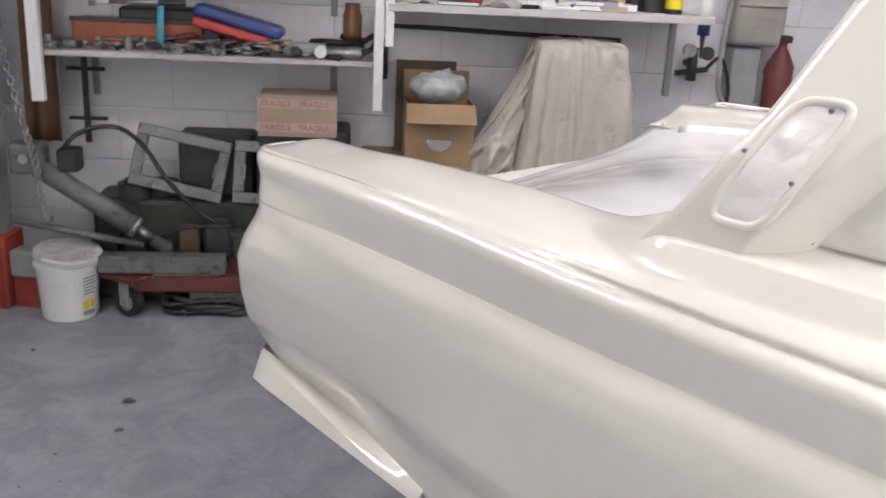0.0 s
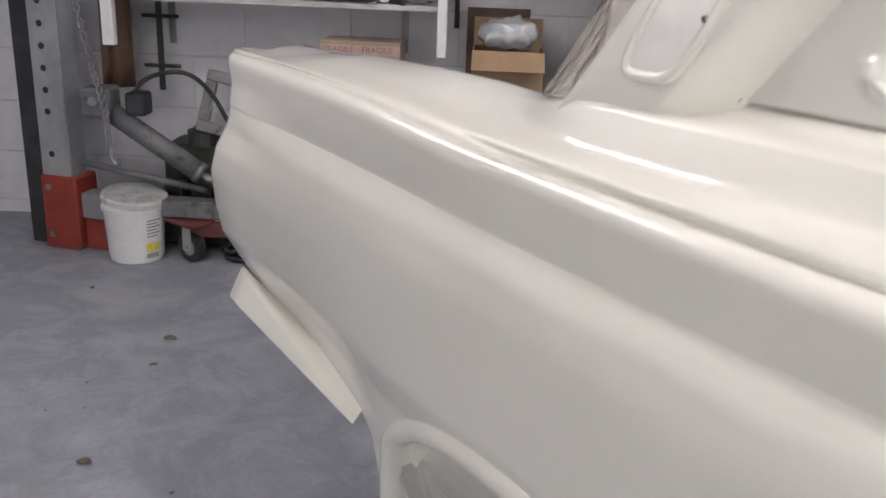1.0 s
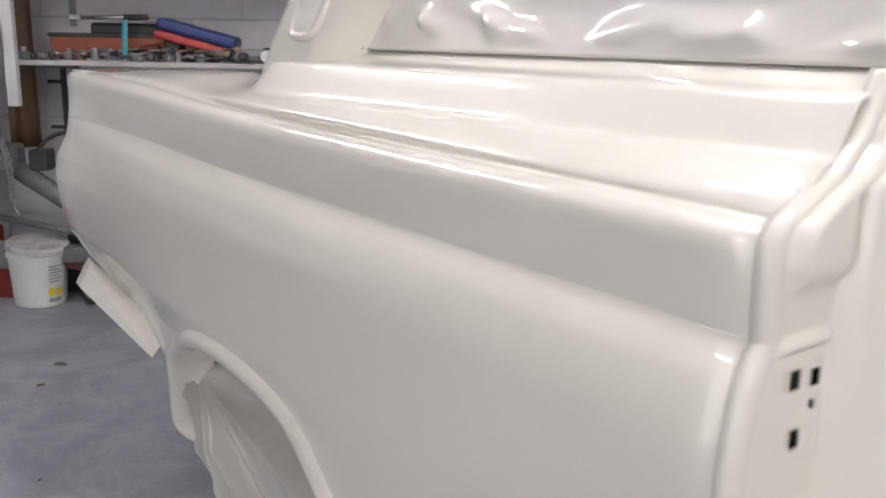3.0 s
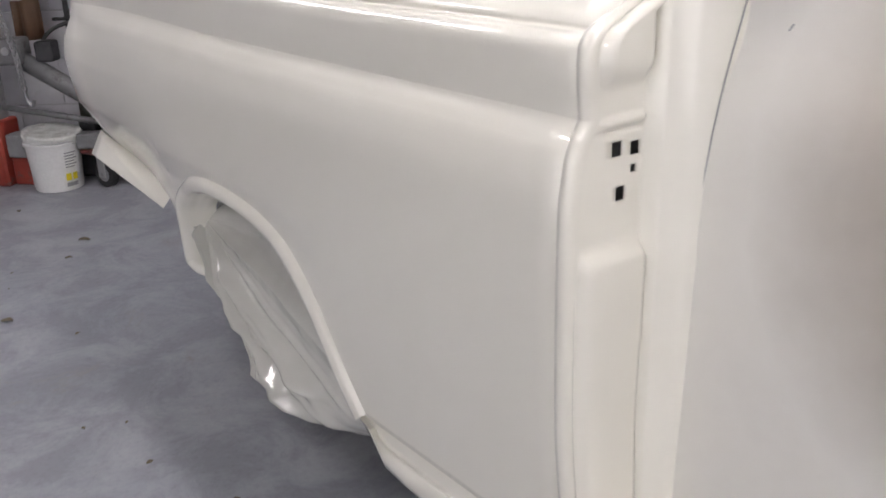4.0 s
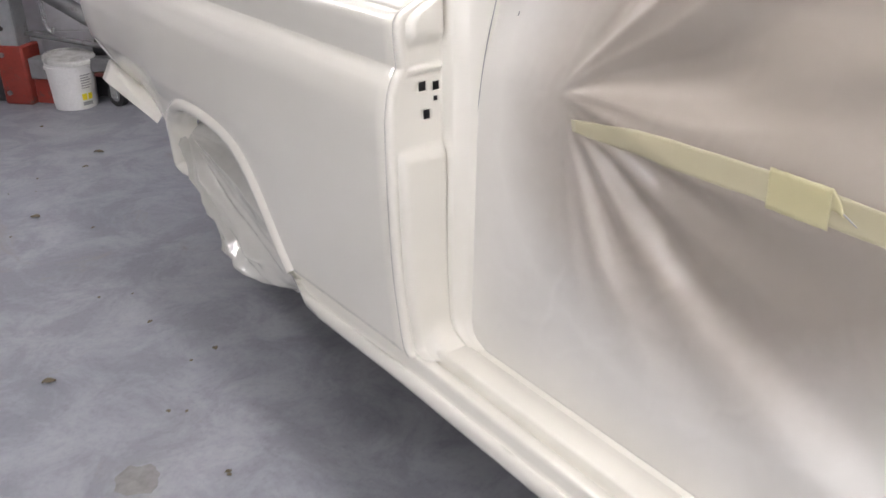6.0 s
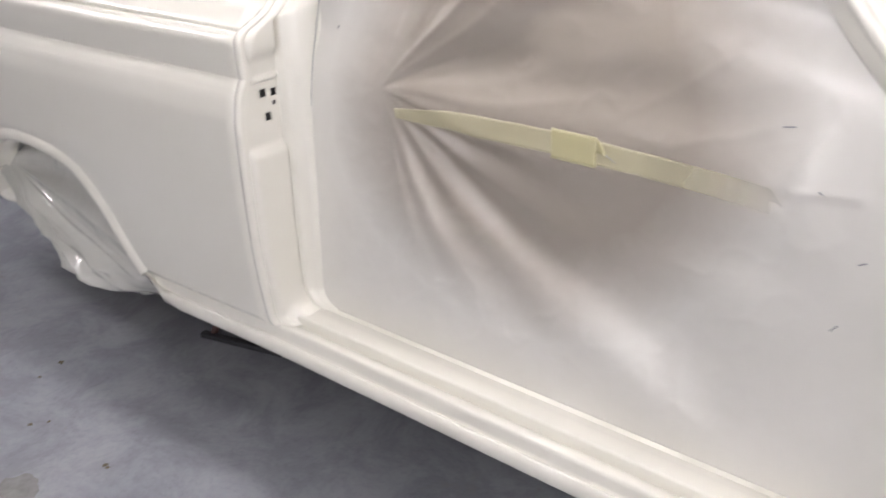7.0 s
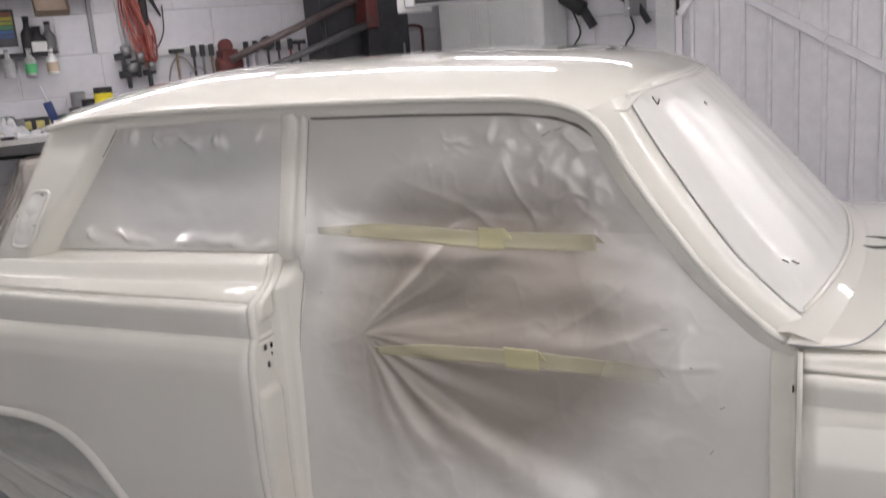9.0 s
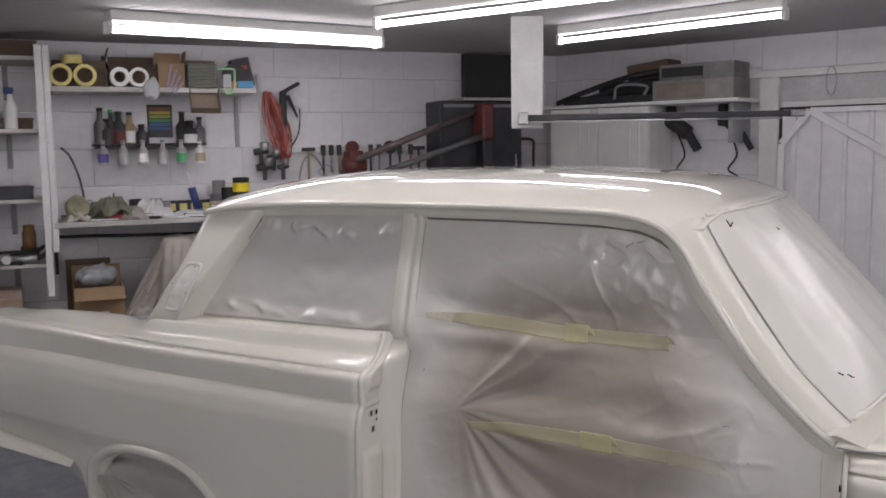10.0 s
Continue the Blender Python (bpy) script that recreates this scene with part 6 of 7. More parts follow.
tape_roll(at(0.115, 0.14, SH + 0.062, 0, 90), 0.062, 0.039, 0.048, TAPE_B, "yellow masking tape roll standing on the shelf")
tape_roll(at(0.243, 0.14, SH + 0.062, 0, 90), 0.062, 0.039, 0.048, TAPE_B, "yellow masking tape roll standing on the shelf")
tape_roll(at(0.180, 0.14, SH + 0.1745, 0, 90, 0) @ pose(0, 0, 0, 90, 0, 0) @ pose(0, 0.0, 0.0), 0.056, 0.036, 0.048, TAPE_B, "yellow masking tape roll lying on two others")
t = carton("cardboard_box", "dark open carton behind the yellow tape rolls", at(0.07, 0.16, SH), 0.29, 0.16, 0.15, CARD_D, [("r", 15)], "shelf cartons", False)
tape_roll(at(0.428, 0.13, SH + 0.055, 0, 90), 0.055, 0.028, 0.05, PLASTIC_W, "white backing tape roll on the shelf")
tape_roll(at(0.532, 0.13, SH + 0.055, 0, 90), 0.055, 0.034, 0.05, PLASTIC_W, "white backing tape roll on the shelf")
t = carton("cardboard_box", "dark open carton behind the white rolls", at(0.38, 0.17, SH), 0.26, 0.15, 0.115, CARD_D, [("l", 25), ("b", 5)], "shelf cartons", False)
t = thing("plastic_bag", "clear plastic bag hanging over the shelf edge", "plastic bag", at(0.60, 0.085, SH - 0.01))
bm = bmesh.new()
bmesh.ops.create_icosphere(bm, subdivisions=3, radius=1)
for v in bm.verts:
    n = 1 + 0.25 * fbm(v.co.x * 2.5, v.co.z * 2.5, 2.0)
    v.co = Vector((v.co.x * 0.048 * n, v.co.y * 0.02 * n, v.co.z * 0.065 * n))
part("bag", bm, CLEAR, t, smooth=True)
t = carton("cardboard_box", "brown open carton holding lilac sheets", at(0.645, 0.12, SH), 0.15, 0.16, 0.14, CARD, [("r", 10), ("b", 0)], "shelf cartons", False)
t = thing("paper_sheets", "rolled lilac abrasive sheets sticking out of the carton", "abrasive paper", at(0.665, 0.105, SH + 0.01, 0, 0, 0))
for k in range(4):
    bm = box(B(), 0.02 + 0.018 * k, -0.012, 0, 0.032 + 0.018 * k, -0.002, 0.13 - 0.015 * k, 0.002)
    bmesh.ops.transform(bm, matrix=pose(0, 0, 0, 0, 12 + 8 * k, 0), verts=bm.verts)
    part("sheet", bm, plain("lilac_paper", (0.40, 0.34, 0.48), 0.7), t)
t = carton("cardboard_box", "dark carton at the back of the shelf", at(0.80, 0.22, SH), 0.19, 0.12, 0.165, CARD_D, [], "shelf cartons")
t = thing("pad_stack", "stack of grey-green abrasive pads on the shelf", "abrasive pads", at(0.805, 0.065, SH))
PADM = plain("grey_green_pad", (0.16, 0.165, 0.14), 0.9)
for k in range(9):
    part("pad", box(B(), 0, 0, 0.0155 * k, 0.165, 0.14, 0.0155 * k + 0.0135, 0.002), PADM, t)
t = carton("cardboard_box", "open brown tray box hung below the shelf edge", at(0.815, 0.075, 1.835, 0, 62), 0.17, 0.15, 0.06, plain("grey_brown_card", (0.25, 0.19, 0.145), 0.8, 0, 0.2), [], "shelf cartons", False)
part("hook", box(B(), 0.05, 0.145, 0.0, 0.07, 0.16, 0.03), GREY, t)
t = thing("bag_clip", "light green plastic bag clip on the shelf end", "bag clip", at(0.985, 0.08, SH))
part("frame_bar", sweep(B(), curve_pts([(0.0, 0, 0.11), (0.08, 0, 0.11), (0.095, 0, 0.09), (0.085, 0, -0.01), (0.05, 0, -0.035), (0.02, 0, -0.01)], 5), 0.007, 8), plain("mint_plastic", (0.35, 0.65, 0.36), 0.4), t, smooth=True)
part("bag", box(B(), 0.025, 0.004, 0.0, 0.075, 0.012, 0.08, 0.003), CLEAR, t)
t = thing("sanding_disc", "dark round sanding backing disc leaning on the shelf", "sanding disc", at(1.085, 0.13, SH + 0.075, 0, 90))
part("disc", lathe(B(), [(0, 0), (0.06, 0), (0.073, 0.006), (0.073, 0.02), (0.02, 0.03), (0, 0.03)], 28), BLACK, t)
t = carton("cardboard_box", "black box with a red mark on the shelf end", at(1.10, 0.16, SH + 0.05, 0, 0, -12), 0.11, 0.10, 0.12, BLACK, [], "shelf cartons")
part("red_mark", box(B(), 0.035, -0.003, 0.055, 0.09, -0.001, 0.08), RED2, t)
part("packing", box(B(), 0.0, 0.0, -0.05, 0.11, 0.10, 0.0), DARK, t)
t = thing("packet", "blue and orange packet at the shelf end", "packet", at(1.10, 0.10, SH, 8))
part("packet_body", box(B(), 0, 0, 0, 0.10, 0.05, 0.045, 0.004), plain("bright_blue", (0.05, 0.28, 0.55), 0.4), t)
part("packet_end", box(B(), -0.045, 0.002, 0, 0.0, 0.048, 0.04, 0.003), plain("orange_card", (0.65, 0.25, 0.05), 0.5), t)


# ================================================================ gun rack and bottles
def bottle(m, r, h, body, cap, label, lab=None, hang=False):
    t = thing("bottle", label, "bottle", m, "rack bottles")
    part("bottle_body", lathe(B(), [(0, 0), (r, 0), (r * 1.04, h * 0.05), (r * 1.04, h * 0.62), (r * 0.45, h * 0.80), (r * 0.42, h), (0, h)], 20), body, t, smooth=True)
    part("cap", lathe(B(), [(0, h), (r * 0.5, h), (r * 0.5, h * 1.10), (0, h * 1.10)], 14), cap, t)
    if lab:
        part("label", lathe(B(), [(r * 1.06, h * 0.12), (r * 1.06, h * 0.5)], 20), lab, t, smooth=True)
    return t


t = thing("bottle_rack", "dark steel rail holding spray gun cups on the wall", "rack", at(0.27, 0.30, 1.655))
part("rail", box(B(), 0, 0, -0.008, 0.66, 0.012, 0.008, 0.003), DARK, t)
part("shelf_lip", box(B(), 0.02, 0.0, -0.02, 0.64, 0.11, -0.008, 0.002), DARK, t)
for k in range(7):
    part("ring", sweep(B(), [(0.055 + 0.112 * k * 0.86 + 0.030 * math.cos(a), -0.03 + 0.030 * math.sin(a), 0.0) for a in np.linspace(0, 2 * math.pi, 14, endpoint=False)], 0.003, 5, True), DARK, t, smooth=True)
CLOUDY = plain("cloudy_plastic", (0.40, 0.40, 0.40), 0.3)
for u, body, lab in ((0.327, CLOUDY, PURPLE), (0.439, CLOUDY, None), (0.552, CLOUDY, PLASTIC_W), (0.668, CLOUDY, None), (0.777, CLOUDY, GREEN), (0.888, PLASTIC_W, CARD_L)):
    bottle(at(u, 0.27, 1.535), 0.029, 0.135, body, GREY, "spray cup with label hanging from the dark rail", lab)
for u, r, h, body, lab, cap in ((0.36, 0.045, 0.15, DARK, None, BLACK), (0.385, 0.03, 0.20, DARK, RED2, GREEN), (0.492, 0.034, 0.185, CARD, PLASTIC_W, BLACK), (0.56, 0.04, 0.12, DARK, None, BLACK), (0.845, 0.05, 0.14, DARK, PLASTIC_W, DARK), (0.80, 0.035, 0.19, BLACK, None, DARK), (0.43, 0.042, 0.19, DARK, RED_D, BLACK), (0.325, 0.036, 0.21, GREY_D, None, BLACK), (0.905, 0.034, 0.16, GREY_D, None, BLACK)):
    bottle(at(u, 0.37, 1.647), r, h, body, cap, "dark bottle standing on the wall rack", lab)
t = thing("colour_chart", "striped colour chart card pinned to the wall", "colour chart", at(0.60, 0.41, 1.70))
part("card", box(B(), 0, 0, 0, 0.15, 0.004, 0.20), DARK, t)
for k, c in enumerate(((0.25, 0.10, 0.05), (0.45, 0.36, 0.05), (0.30, 0.34, 0.06), (0.07, 0.25, 0.12), (0.05, 0.12, 0.30), (0.05, 0.09, 0.24))):
    part("stripe", box(B(), 0.012, -0.002, 0.165 - 0.024 * k, 0.138, -0.0005, 0.184 - 0.024 * k), plain("chart_colour", c, 0.6), t)

# ================================================================ bench clutter
BZ = 1.223
random.seed(11)
t = thing("tin", "yellow-label tin on a black tin at the bench end", "tin", at(1.06, 0.30, BZ), "tins")
part("lower_tin", lathe(B(), [(0, 0), (0.055, 0), (0.055, 0.16), (0, 0.16)], 24), BLACK, t)
t = thing("tin", "yellow-label black paint tin on the bench", "tin", at(1.12, 0.22, BZ), "tins")
part("tin_body", lathe(B(), [(0, 0), (0.05, 0), (0.05, 0.215), (0.053, 0.218), (0.045, 0.222), (0, 0.222)], 24), BLACK, t)
part("label", lathe(B(), [(0.0512, 0.135), (0.0512, 0.19)], 24), YELLOW, t, smooth=True)
t = thing("tin", "small dark tin on the bench", "tin", at(1.0, 0.32, BZ), "tins")
part("tin_body", lathe(B(), [(0, 0), (0.04, 0), (0.04, 0.20), (0.043, 0.202), (0.036, 0.206), (0, 0.206)], 24), GREY, t)
t = thing("cartridge", "white and blue sealant cartridge leaning on the bench", "cartridge", at(0.87, 0.30, BZ + 0.01, 0, 0, -14))
part("tube", rod(B(), (0, 0, 0), (0, 0, 0.16), 0.024, 18), BLUE, t, smooth=True)
part("nozzle", rod(B(), (0, 0, 0.16), (0, 0, 0.26), 0.010, 10, 0.003), PLASTIC_W, t, smooth=True)
t = thing("cartridge", "white and blue sealant cartridge hung nozzle-down at the bench end", "cartridge", at(1.285, 0.06, 1.08))
part("tube", rod(B(), (0, 0, 0.08), (0, 0, 0.30), 0.024, 18), PLASTIC_W, t, smooth=True)
part("collar", rod(B(), (0, 0, 0.07), (0, 0, 0.14), 0.0245, 18), BLUE, t, smooth=True)
part("nozzle", rod(B(), (0, 0, 0.07), (0, 0, -0.02), 0.011, 10, 0.003), BLACK, t, smooth=True)
t = thing("number_plate", "yellow plate with dark bars leaning against the wall", "plate", at(0.66, 0.40, BZ, 0, -8))
part("plate", box(B(), 0, 0, 0, 0.33, 0.003, 0.085), DARK, t)
for k in range(4):
    part("bar", box(B(), 0.04 + 0.07 * k, -0.002, 0.02, 0.085 + 0.07 * k, -0.0005, 0.065), TAPE_B, t)
t = thing("pot", "round khaki clay pot lying on the bench", "pot", at(0.135, 0.16, BZ + 0.06, 30, 70))
part("bowl", lathe(B(), [(0, 0), (0.04, 0), (0.062, 0.03), (0.066, 0.08), (0.056, 0.08), (0.05, 0.03), (0, 0.02)], 28), plain("khaki_clay", (0.33, 0.32, 0.22), 0.8), t, smooth=True)
t = thing("rag", "folded khaki cloth on the bench", "rag", at(0.32, 0.22, BZ))
rows = [[(0.20 * u - 0.1 + 0.01 * fbm(u * 3, v * 3, 1.0), 0.14 * v, max(0.002, 0.10 * math.sin(math.pi * u) ** 0.4 * math.sin(math.pi * min(1, v * 1.0 + 0.02)) ** 0.4 + 0.03 * fbm(u * 4, v * 4, 2.0))) for u in np.linspace(0, 1, 20)] for v in np.linspace(0, 1, 14)]
grid("cloth", np.array(rows), plain("khaki_cloth", (0.28, 0.28, 0.20), 0.9), t, thick=0.002)
t = thing("rag", "crumpled white paper towel on the bench", "paper towel", at(0.57, 0.10, BZ))
rows = [[(0.24 * u - 0.12, 0.18 * v - 0.03, max(0.002, 0.075 * math.sin(math.pi * u) ** 0.5 * math.sin(math.pi * v) ** 0.5 * (1 + 0.9 * fbm(u * 4, v * 4, 7.0)))) for u in np.linspace(0, 1, 22)] for v in np.linspace(0, 1, 16)]
grid("towel", np.array(rows), plain("white_paper", (0.80, 0.80, 0.80), 0.8, 0, 0.05), t, thick=0.002)
t = thing("tin", "small steel tin on the bench", "tin", at(0.62, 0.30, BZ), "tins")
part("tin_body", lathe(B(), [(0, 0), (0.035, 0), (0.035, 0.10), (0.038, 0.102), (0.03, 0.106), (0, 0.106)], 22), STEEL, t)
for k, (u, v, w, d, h, mt, lab) in enumerate(((0.75, 0.06, 0.20, 0.14, 0.022, BLUE, "blue book on the bench"), (0.76, 0.05, 0.19, 0.13, 0.012, PLASTIC_W, "white booklet lying on the bench"), (0.42, 0.04, 0.20, 0.15, 0.018, CARD_L, "tan folder on the bench"), (0.43, 0.06, 0.14, 0.16, 0.014, CARD, "brown envelope on the bench"), (0.86, 0.10, 0.16, 0.12, 0.03, GREY, "grey box file on the bench"), (0.62, 0.02, 0.15, 0.10, 0.012, PLASTIC_W, "white leaflet lying on the bench"), (0.22, 0.03, 0.16, 0.12, 0.016, DARK, "dark notebook on the bench"))):
    z = BZ if k not in (1, 3) else BZ + (0.022 if k == 1 else 0.018)
    t = thing("book", lab, "book", at(u, v, z, random.uniform(-14, 14)), "books and papers")
    part("cover", box(B(), 0, 0, 0, w, d, h, 0.002), mt, t)
    part("page_block", box(B(), 0.003, -0.001, 0.003, w - 0.003, 0.0, h - 0.003), PLASTIC_W, t)
for k in range(10):
    t = thing("sanding_block", "small worn sanding block on the bench", "sanding block", at(random.uniform(0.08, 0.95), random.uniform(0.02, 0.12), BZ + (0.0 if k < 6 else 0.0), random.uniform(-40, 40)), "sanding blocks")
    part("block", box(B(), 0, 0, 0, random.uniform(0.05, 0.11), 0.045, random.uniform(0.015, 0.035), 0.006), (CARD_L, GREY, RED2, DARK, PLASTIC_W)[k % 5], t)
random.seed(11)


def rag(m, w, d, h, mat, seed, label):
    t = thing("rag", label, "rag", m, "rags")
    rows = []
    for i in range(16):
        row = []
        for k in range(20):
            a, b = i / 15 * 2 - 1, k / 19 * 2 - 1
            hh = max(0.0, 1 - (a * a + b * b) * 0.75)
            row.append((b * w / 2 * (1 + 0.2 * fbm(a, b, seed)), a * d / 2 * (1 + 0.2 * fbm(b, a, seed + 3)), 0.001 + h * hh * (0.45 + 0.9 * max(0.0, 1 - 2.2 * abs(fbm(b * 1.8, a * 1.8, seed + 1, 3))))))
        rows.append(row)
    grid("cloth", np.array(rows), mat, t, thick=0.002)


OLIVE_CLOTH = plain("olive_cloth", (0.20, 0.21, 0.15), 0.9, 0, 0.3, 7, 120, 0.5)
rag(at(0.33, 0.20, BZ, 12), 0.24, 0.20, 0.10, OLIVE_CLOTH, 2.0, "crumpled olive rag on the bench")
rag(at(0.47, 0.10, BZ, -20), 0.18, 0.16, 0.06, CLOTH, 5.0, "crumpled grey rag on the bench")
rag(at(0.60, 0.16, BZ, 40), 0.22, 0.18, 0.09, plain("white_paper_towel", (0.70, 0.70, 0.71), 0.85, 0, 0.1), 8.0, "crumpled white paper towel on the bench")
rag(at(0.16, 0.12, BZ, 0), 0.16, 0.15, 0.05, CANVAS, 9.0, "crumpled beige rag on the bench")
for k in range(12):
    w, d, h = random.uniform(0.10, 0.20), random.uniform(0.08, 0.15), random.uniform(0.006, 0.03)
    t = thing("paper_pad", "dog-eared pad of paper lying on the cluttered bench", "paper pad", at(random.uniform(0.15, 1.10), random.uniform(0.03, 0.22), BZ + 0.001 * k, random.uniform(-30, 30)), "paper pads")
    part("page_block", box(B(), -w / 2, 0, 0, w / 2, d, h, 0.001), (PLASTIC_W, CARD_L, SHELF, PURPLE, TEXT_GREY, WHITE_WOOD)[k % 6], t)
    part("cover", box(B(), -w / 2 - 0.001, -0.001, h, w / 2 + 0.001, d + 0.001, h + 0.0015), (SHELF, WHITE_WOOD, CARD, GREY, BLUE, PLASTIC_W)[k % 6], t)
rag(at(0.36, 0.10, BZ + 0.03, 30), 0.20, 0.16, 0.10, OLIVE_CLOTH, 12.0, "folded olive dust cloth on the bench")
rag(at(0.24, 0.24, BZ, 60), 0.18, 0.18, 0.09, CLOTH, 14.0, "crumpled grey rag on the bench")
for k, (u, v, r, h, mt, lab) in enumerate(((0.66, 0.20, 0.030, 0.085, STEEL, "small bare steel tin among the papers"), (0.96, 0.20, 0.036, 0.12, GREY_D, "grimy grey tin at the back of the bench"), (0.50, 0.30, 0.040, 0.10, DARK, "dark tin against the wall"), (1.18, 0.14, 0.034, 0.10, BLACK, "black tin at the bench end"))):
    t = thing("tin", lab, "tin", at(u, v, BZ), "tins")
    part("tin_body", lathe(B(), [(0, 0), (r, 0), (r, h), (r * 1.06, h + 0.002), (r * 0.9, h + 0.006), (r * 0.85, h + 0.002), (0, h + 0.002)], 22), mt, t)
    part("label", lathe(B(), [(r * 1.01, h * 0.2), (r * 1.01, h * 0.7)], 22), (SHELF, CARD_L, GREY, YELLOW)[k], t, smooth=True)
t = thing("desk_lamp_arm", "dark bent lamp arm standing on the bench", "lamp arm", at(0.20, 0.34, BZ))
part("arm", sweep(B(), curve_pts([(-0.10, 0, 0.42), (-0.05, 0, 0.36), (0.0, 0, 0.20), (0.02, 0, 0.0)], 6), 0.006, 8), DARK, t, smooth=True)
part("arm_base", lathe(B(), [(0, 0), (0.05, 0), (0.05, 0.012), (0.01, 0.02), (0, 0.02)], 20, (0.02, 0, 0)), DARK, t)

# ================================================================ hose, gun, tool rail
t = thing("hose_hank", "hank of orange-red air hose hanging on the wall", "hose", at(1.335, 0.36, 1.98))
random.seed(3)
hose_tones = [plain("air_hose", (0.46, 0.10, 0.075), 0.4, 0, 0.2), plain("air_hose_pale", (0.55, 0.22, 0.18), 0.4, 0, 0.2), plain("air_hose_dark", (0.26, 0.05, 0.04), 0.45, 0, 0.2)]
for k in range(16):
    o = 0.0085 * (k - 7.5)
    d, e, f = (random.uniform(-0.016, 0.016) for _ in range(3))
    low = -0.36 - random.uniform(0, 0.09)
    part("loop", sweep(B(), curve_pts([(o * 0.35, -0.012, 0.0), (o * 0.8 + 0.02 + d, -0.03 + d, -0.13), (o * 0.8 + 0.05 + e, -0.03 + f, -0.27), (o * 0.45 + 0.09, -0.015 + e, low), (o * 0.5 + 0.105 + f, 0.0, low + 0.03), (o * 0.9 + 0.085 + d, 0.012, -0.24), (o * 0.8 + 0.05, 0.0, -0.12), (o * 0.3 + 0.005, 0.0, -0.005)], 5), 0.0042, 6), hose_tones[k % 3], t, smooth=True)
part("peg", rod(B(), (0.0, 0.08, 0.0), (0.0, -0.04, 0.01), 0.008, 8), STEEL, t)
t = thing("white_pipe", "thin white upright pipe on the wall", "pipe", at(1.31, 0.40, 1.62))
part("pipe", rod(B(), (0, 0, 0), (-0.02, 0, 0.48), 0.011, 10), PLASTIC_W, t, smooth=True)
t = thing("air_gun", "black blow gun hanging beside the hose", "air tool", at(1.45, 0.37, 1.93))
part("grip", box(B(), -0.03, -0.02, -0.16, 0.012, 0.02, 0.06, 0.012, seg=2), BLACK, t)
part("barrel", rod(B(), (-0.01, 0, 0.05), (0.10, 0, 0.11), 0.012, 10), DARK, t, smooth=True)
part("nozzle", rod(B(), (0.02, 0, 0.03), (0.085, 0, -0.11), 0.016, 10, 0.006), BLACK, t, smooth=True)
part("cord", sweep(B(), curve_pts([(-0.02, 0, -0.16), (0.0, 0.0, -0.25), (0.03, 0, -0.30), (0.09, 0, -0.20), (0.10, 0, -0.05)], 6), 0.004, 6), BLACK, t, smooth=True)
t = thing("wall_socket", "small dark switch box on the wall", "switch", at(1.45, 0.40, 1.665))
part("switch_box", box(B(), 0, 0, 0, 0.05, 0.025, 0.05, 0.004), DARK, t)
t = thing("tool_rail", "white timber rail with hand tools hung along it", "tool rail", at(1.42, 0.395, 1.59))
part("rail", box(B(), 0, 0, 0, 1.00, 0.03, 0.045, 0.003), WHITE_WOOD, t)


def hung_tool(u, kind, mt, ln):
    t = thing("hung_tool", "hand tool hanging from the white rail", "hand tool", at(u, 0.37, 1.60), "hung tools")
    part("handle", rod(B(), (0, 0, -ln), (0, 0, 0.0), 0.008, 8), mt, t, smooth=True)
    if kind == "hammer":
        part("head", box(B(), -0.045, -0.012, 0.0, 0.045, 0.012, 0.025, 0.004), DARK, t)
    elif kind == "disc":
        part("head", rod(B(), (0, -0.012, 0.02), (0, 0.012, 0.02), 0.045, 20), mt, t)
    else:
        part("head", box(B(), -0.016, -0.008, -0.03, 0.016, 0.008, 0.04, 0.004), DARK, t)


for u, kind, mt, ln in ((1.60, "hammer", TIMBER, 0.22), (1.70, "x", DARK, 0.16), (1.755, "x", STEEL, 0.14), (1.81, "x", TIMBER, 0.15), (1.90, "disc", RED_D, 0.12), (2.03, "x", DARK, 0.15), (2.09, "x", STEEL, 0.18), (2.17, "disc", DARK, 0.15), (2.24, "x", DARK, 0.16), (2.32, "x", RED, 0.14), (2.38, "hammer", DARK, 0.2)):
    hung_tool(u, kind, mt, ln)
t = thing("wall_grinder", "bench grinder with red body bracketed to the wall", "grinder", at(1.80, 0.24, 1.44))
part("motor", rod(B(), (0, 0, 0.06), (0.14, 0, 0.06), 0.055, 20), RED_D, t, smooth=True)
part("guard", box(B(), 0.02, -0.05, 0.05, 0.12, 0.08, 0.16, 0.012, seg=2), RED_D, t)
part("bracket", box(B(), 0.03, 0.05, 0.0, 0.11, 0.20, 0.03), DARK, t)
t = thing("hose_reel", "coil of grey wire hanging on the wall", "wire coil", at(1.71, 0.36, 1.455))
part("coil", sweep(B(), [((0.05 + 0.006 * math.sin(5 * a)) * math.cos(a), -0.02 + 0.01 * math.sin(3 * a), (0.05 + 0.006 * math.cos(4 * a)) * math.sin(a)) for a in np.linspace(0, 25, 150)], 0.003, 5), STEEL, t, smooth=True)
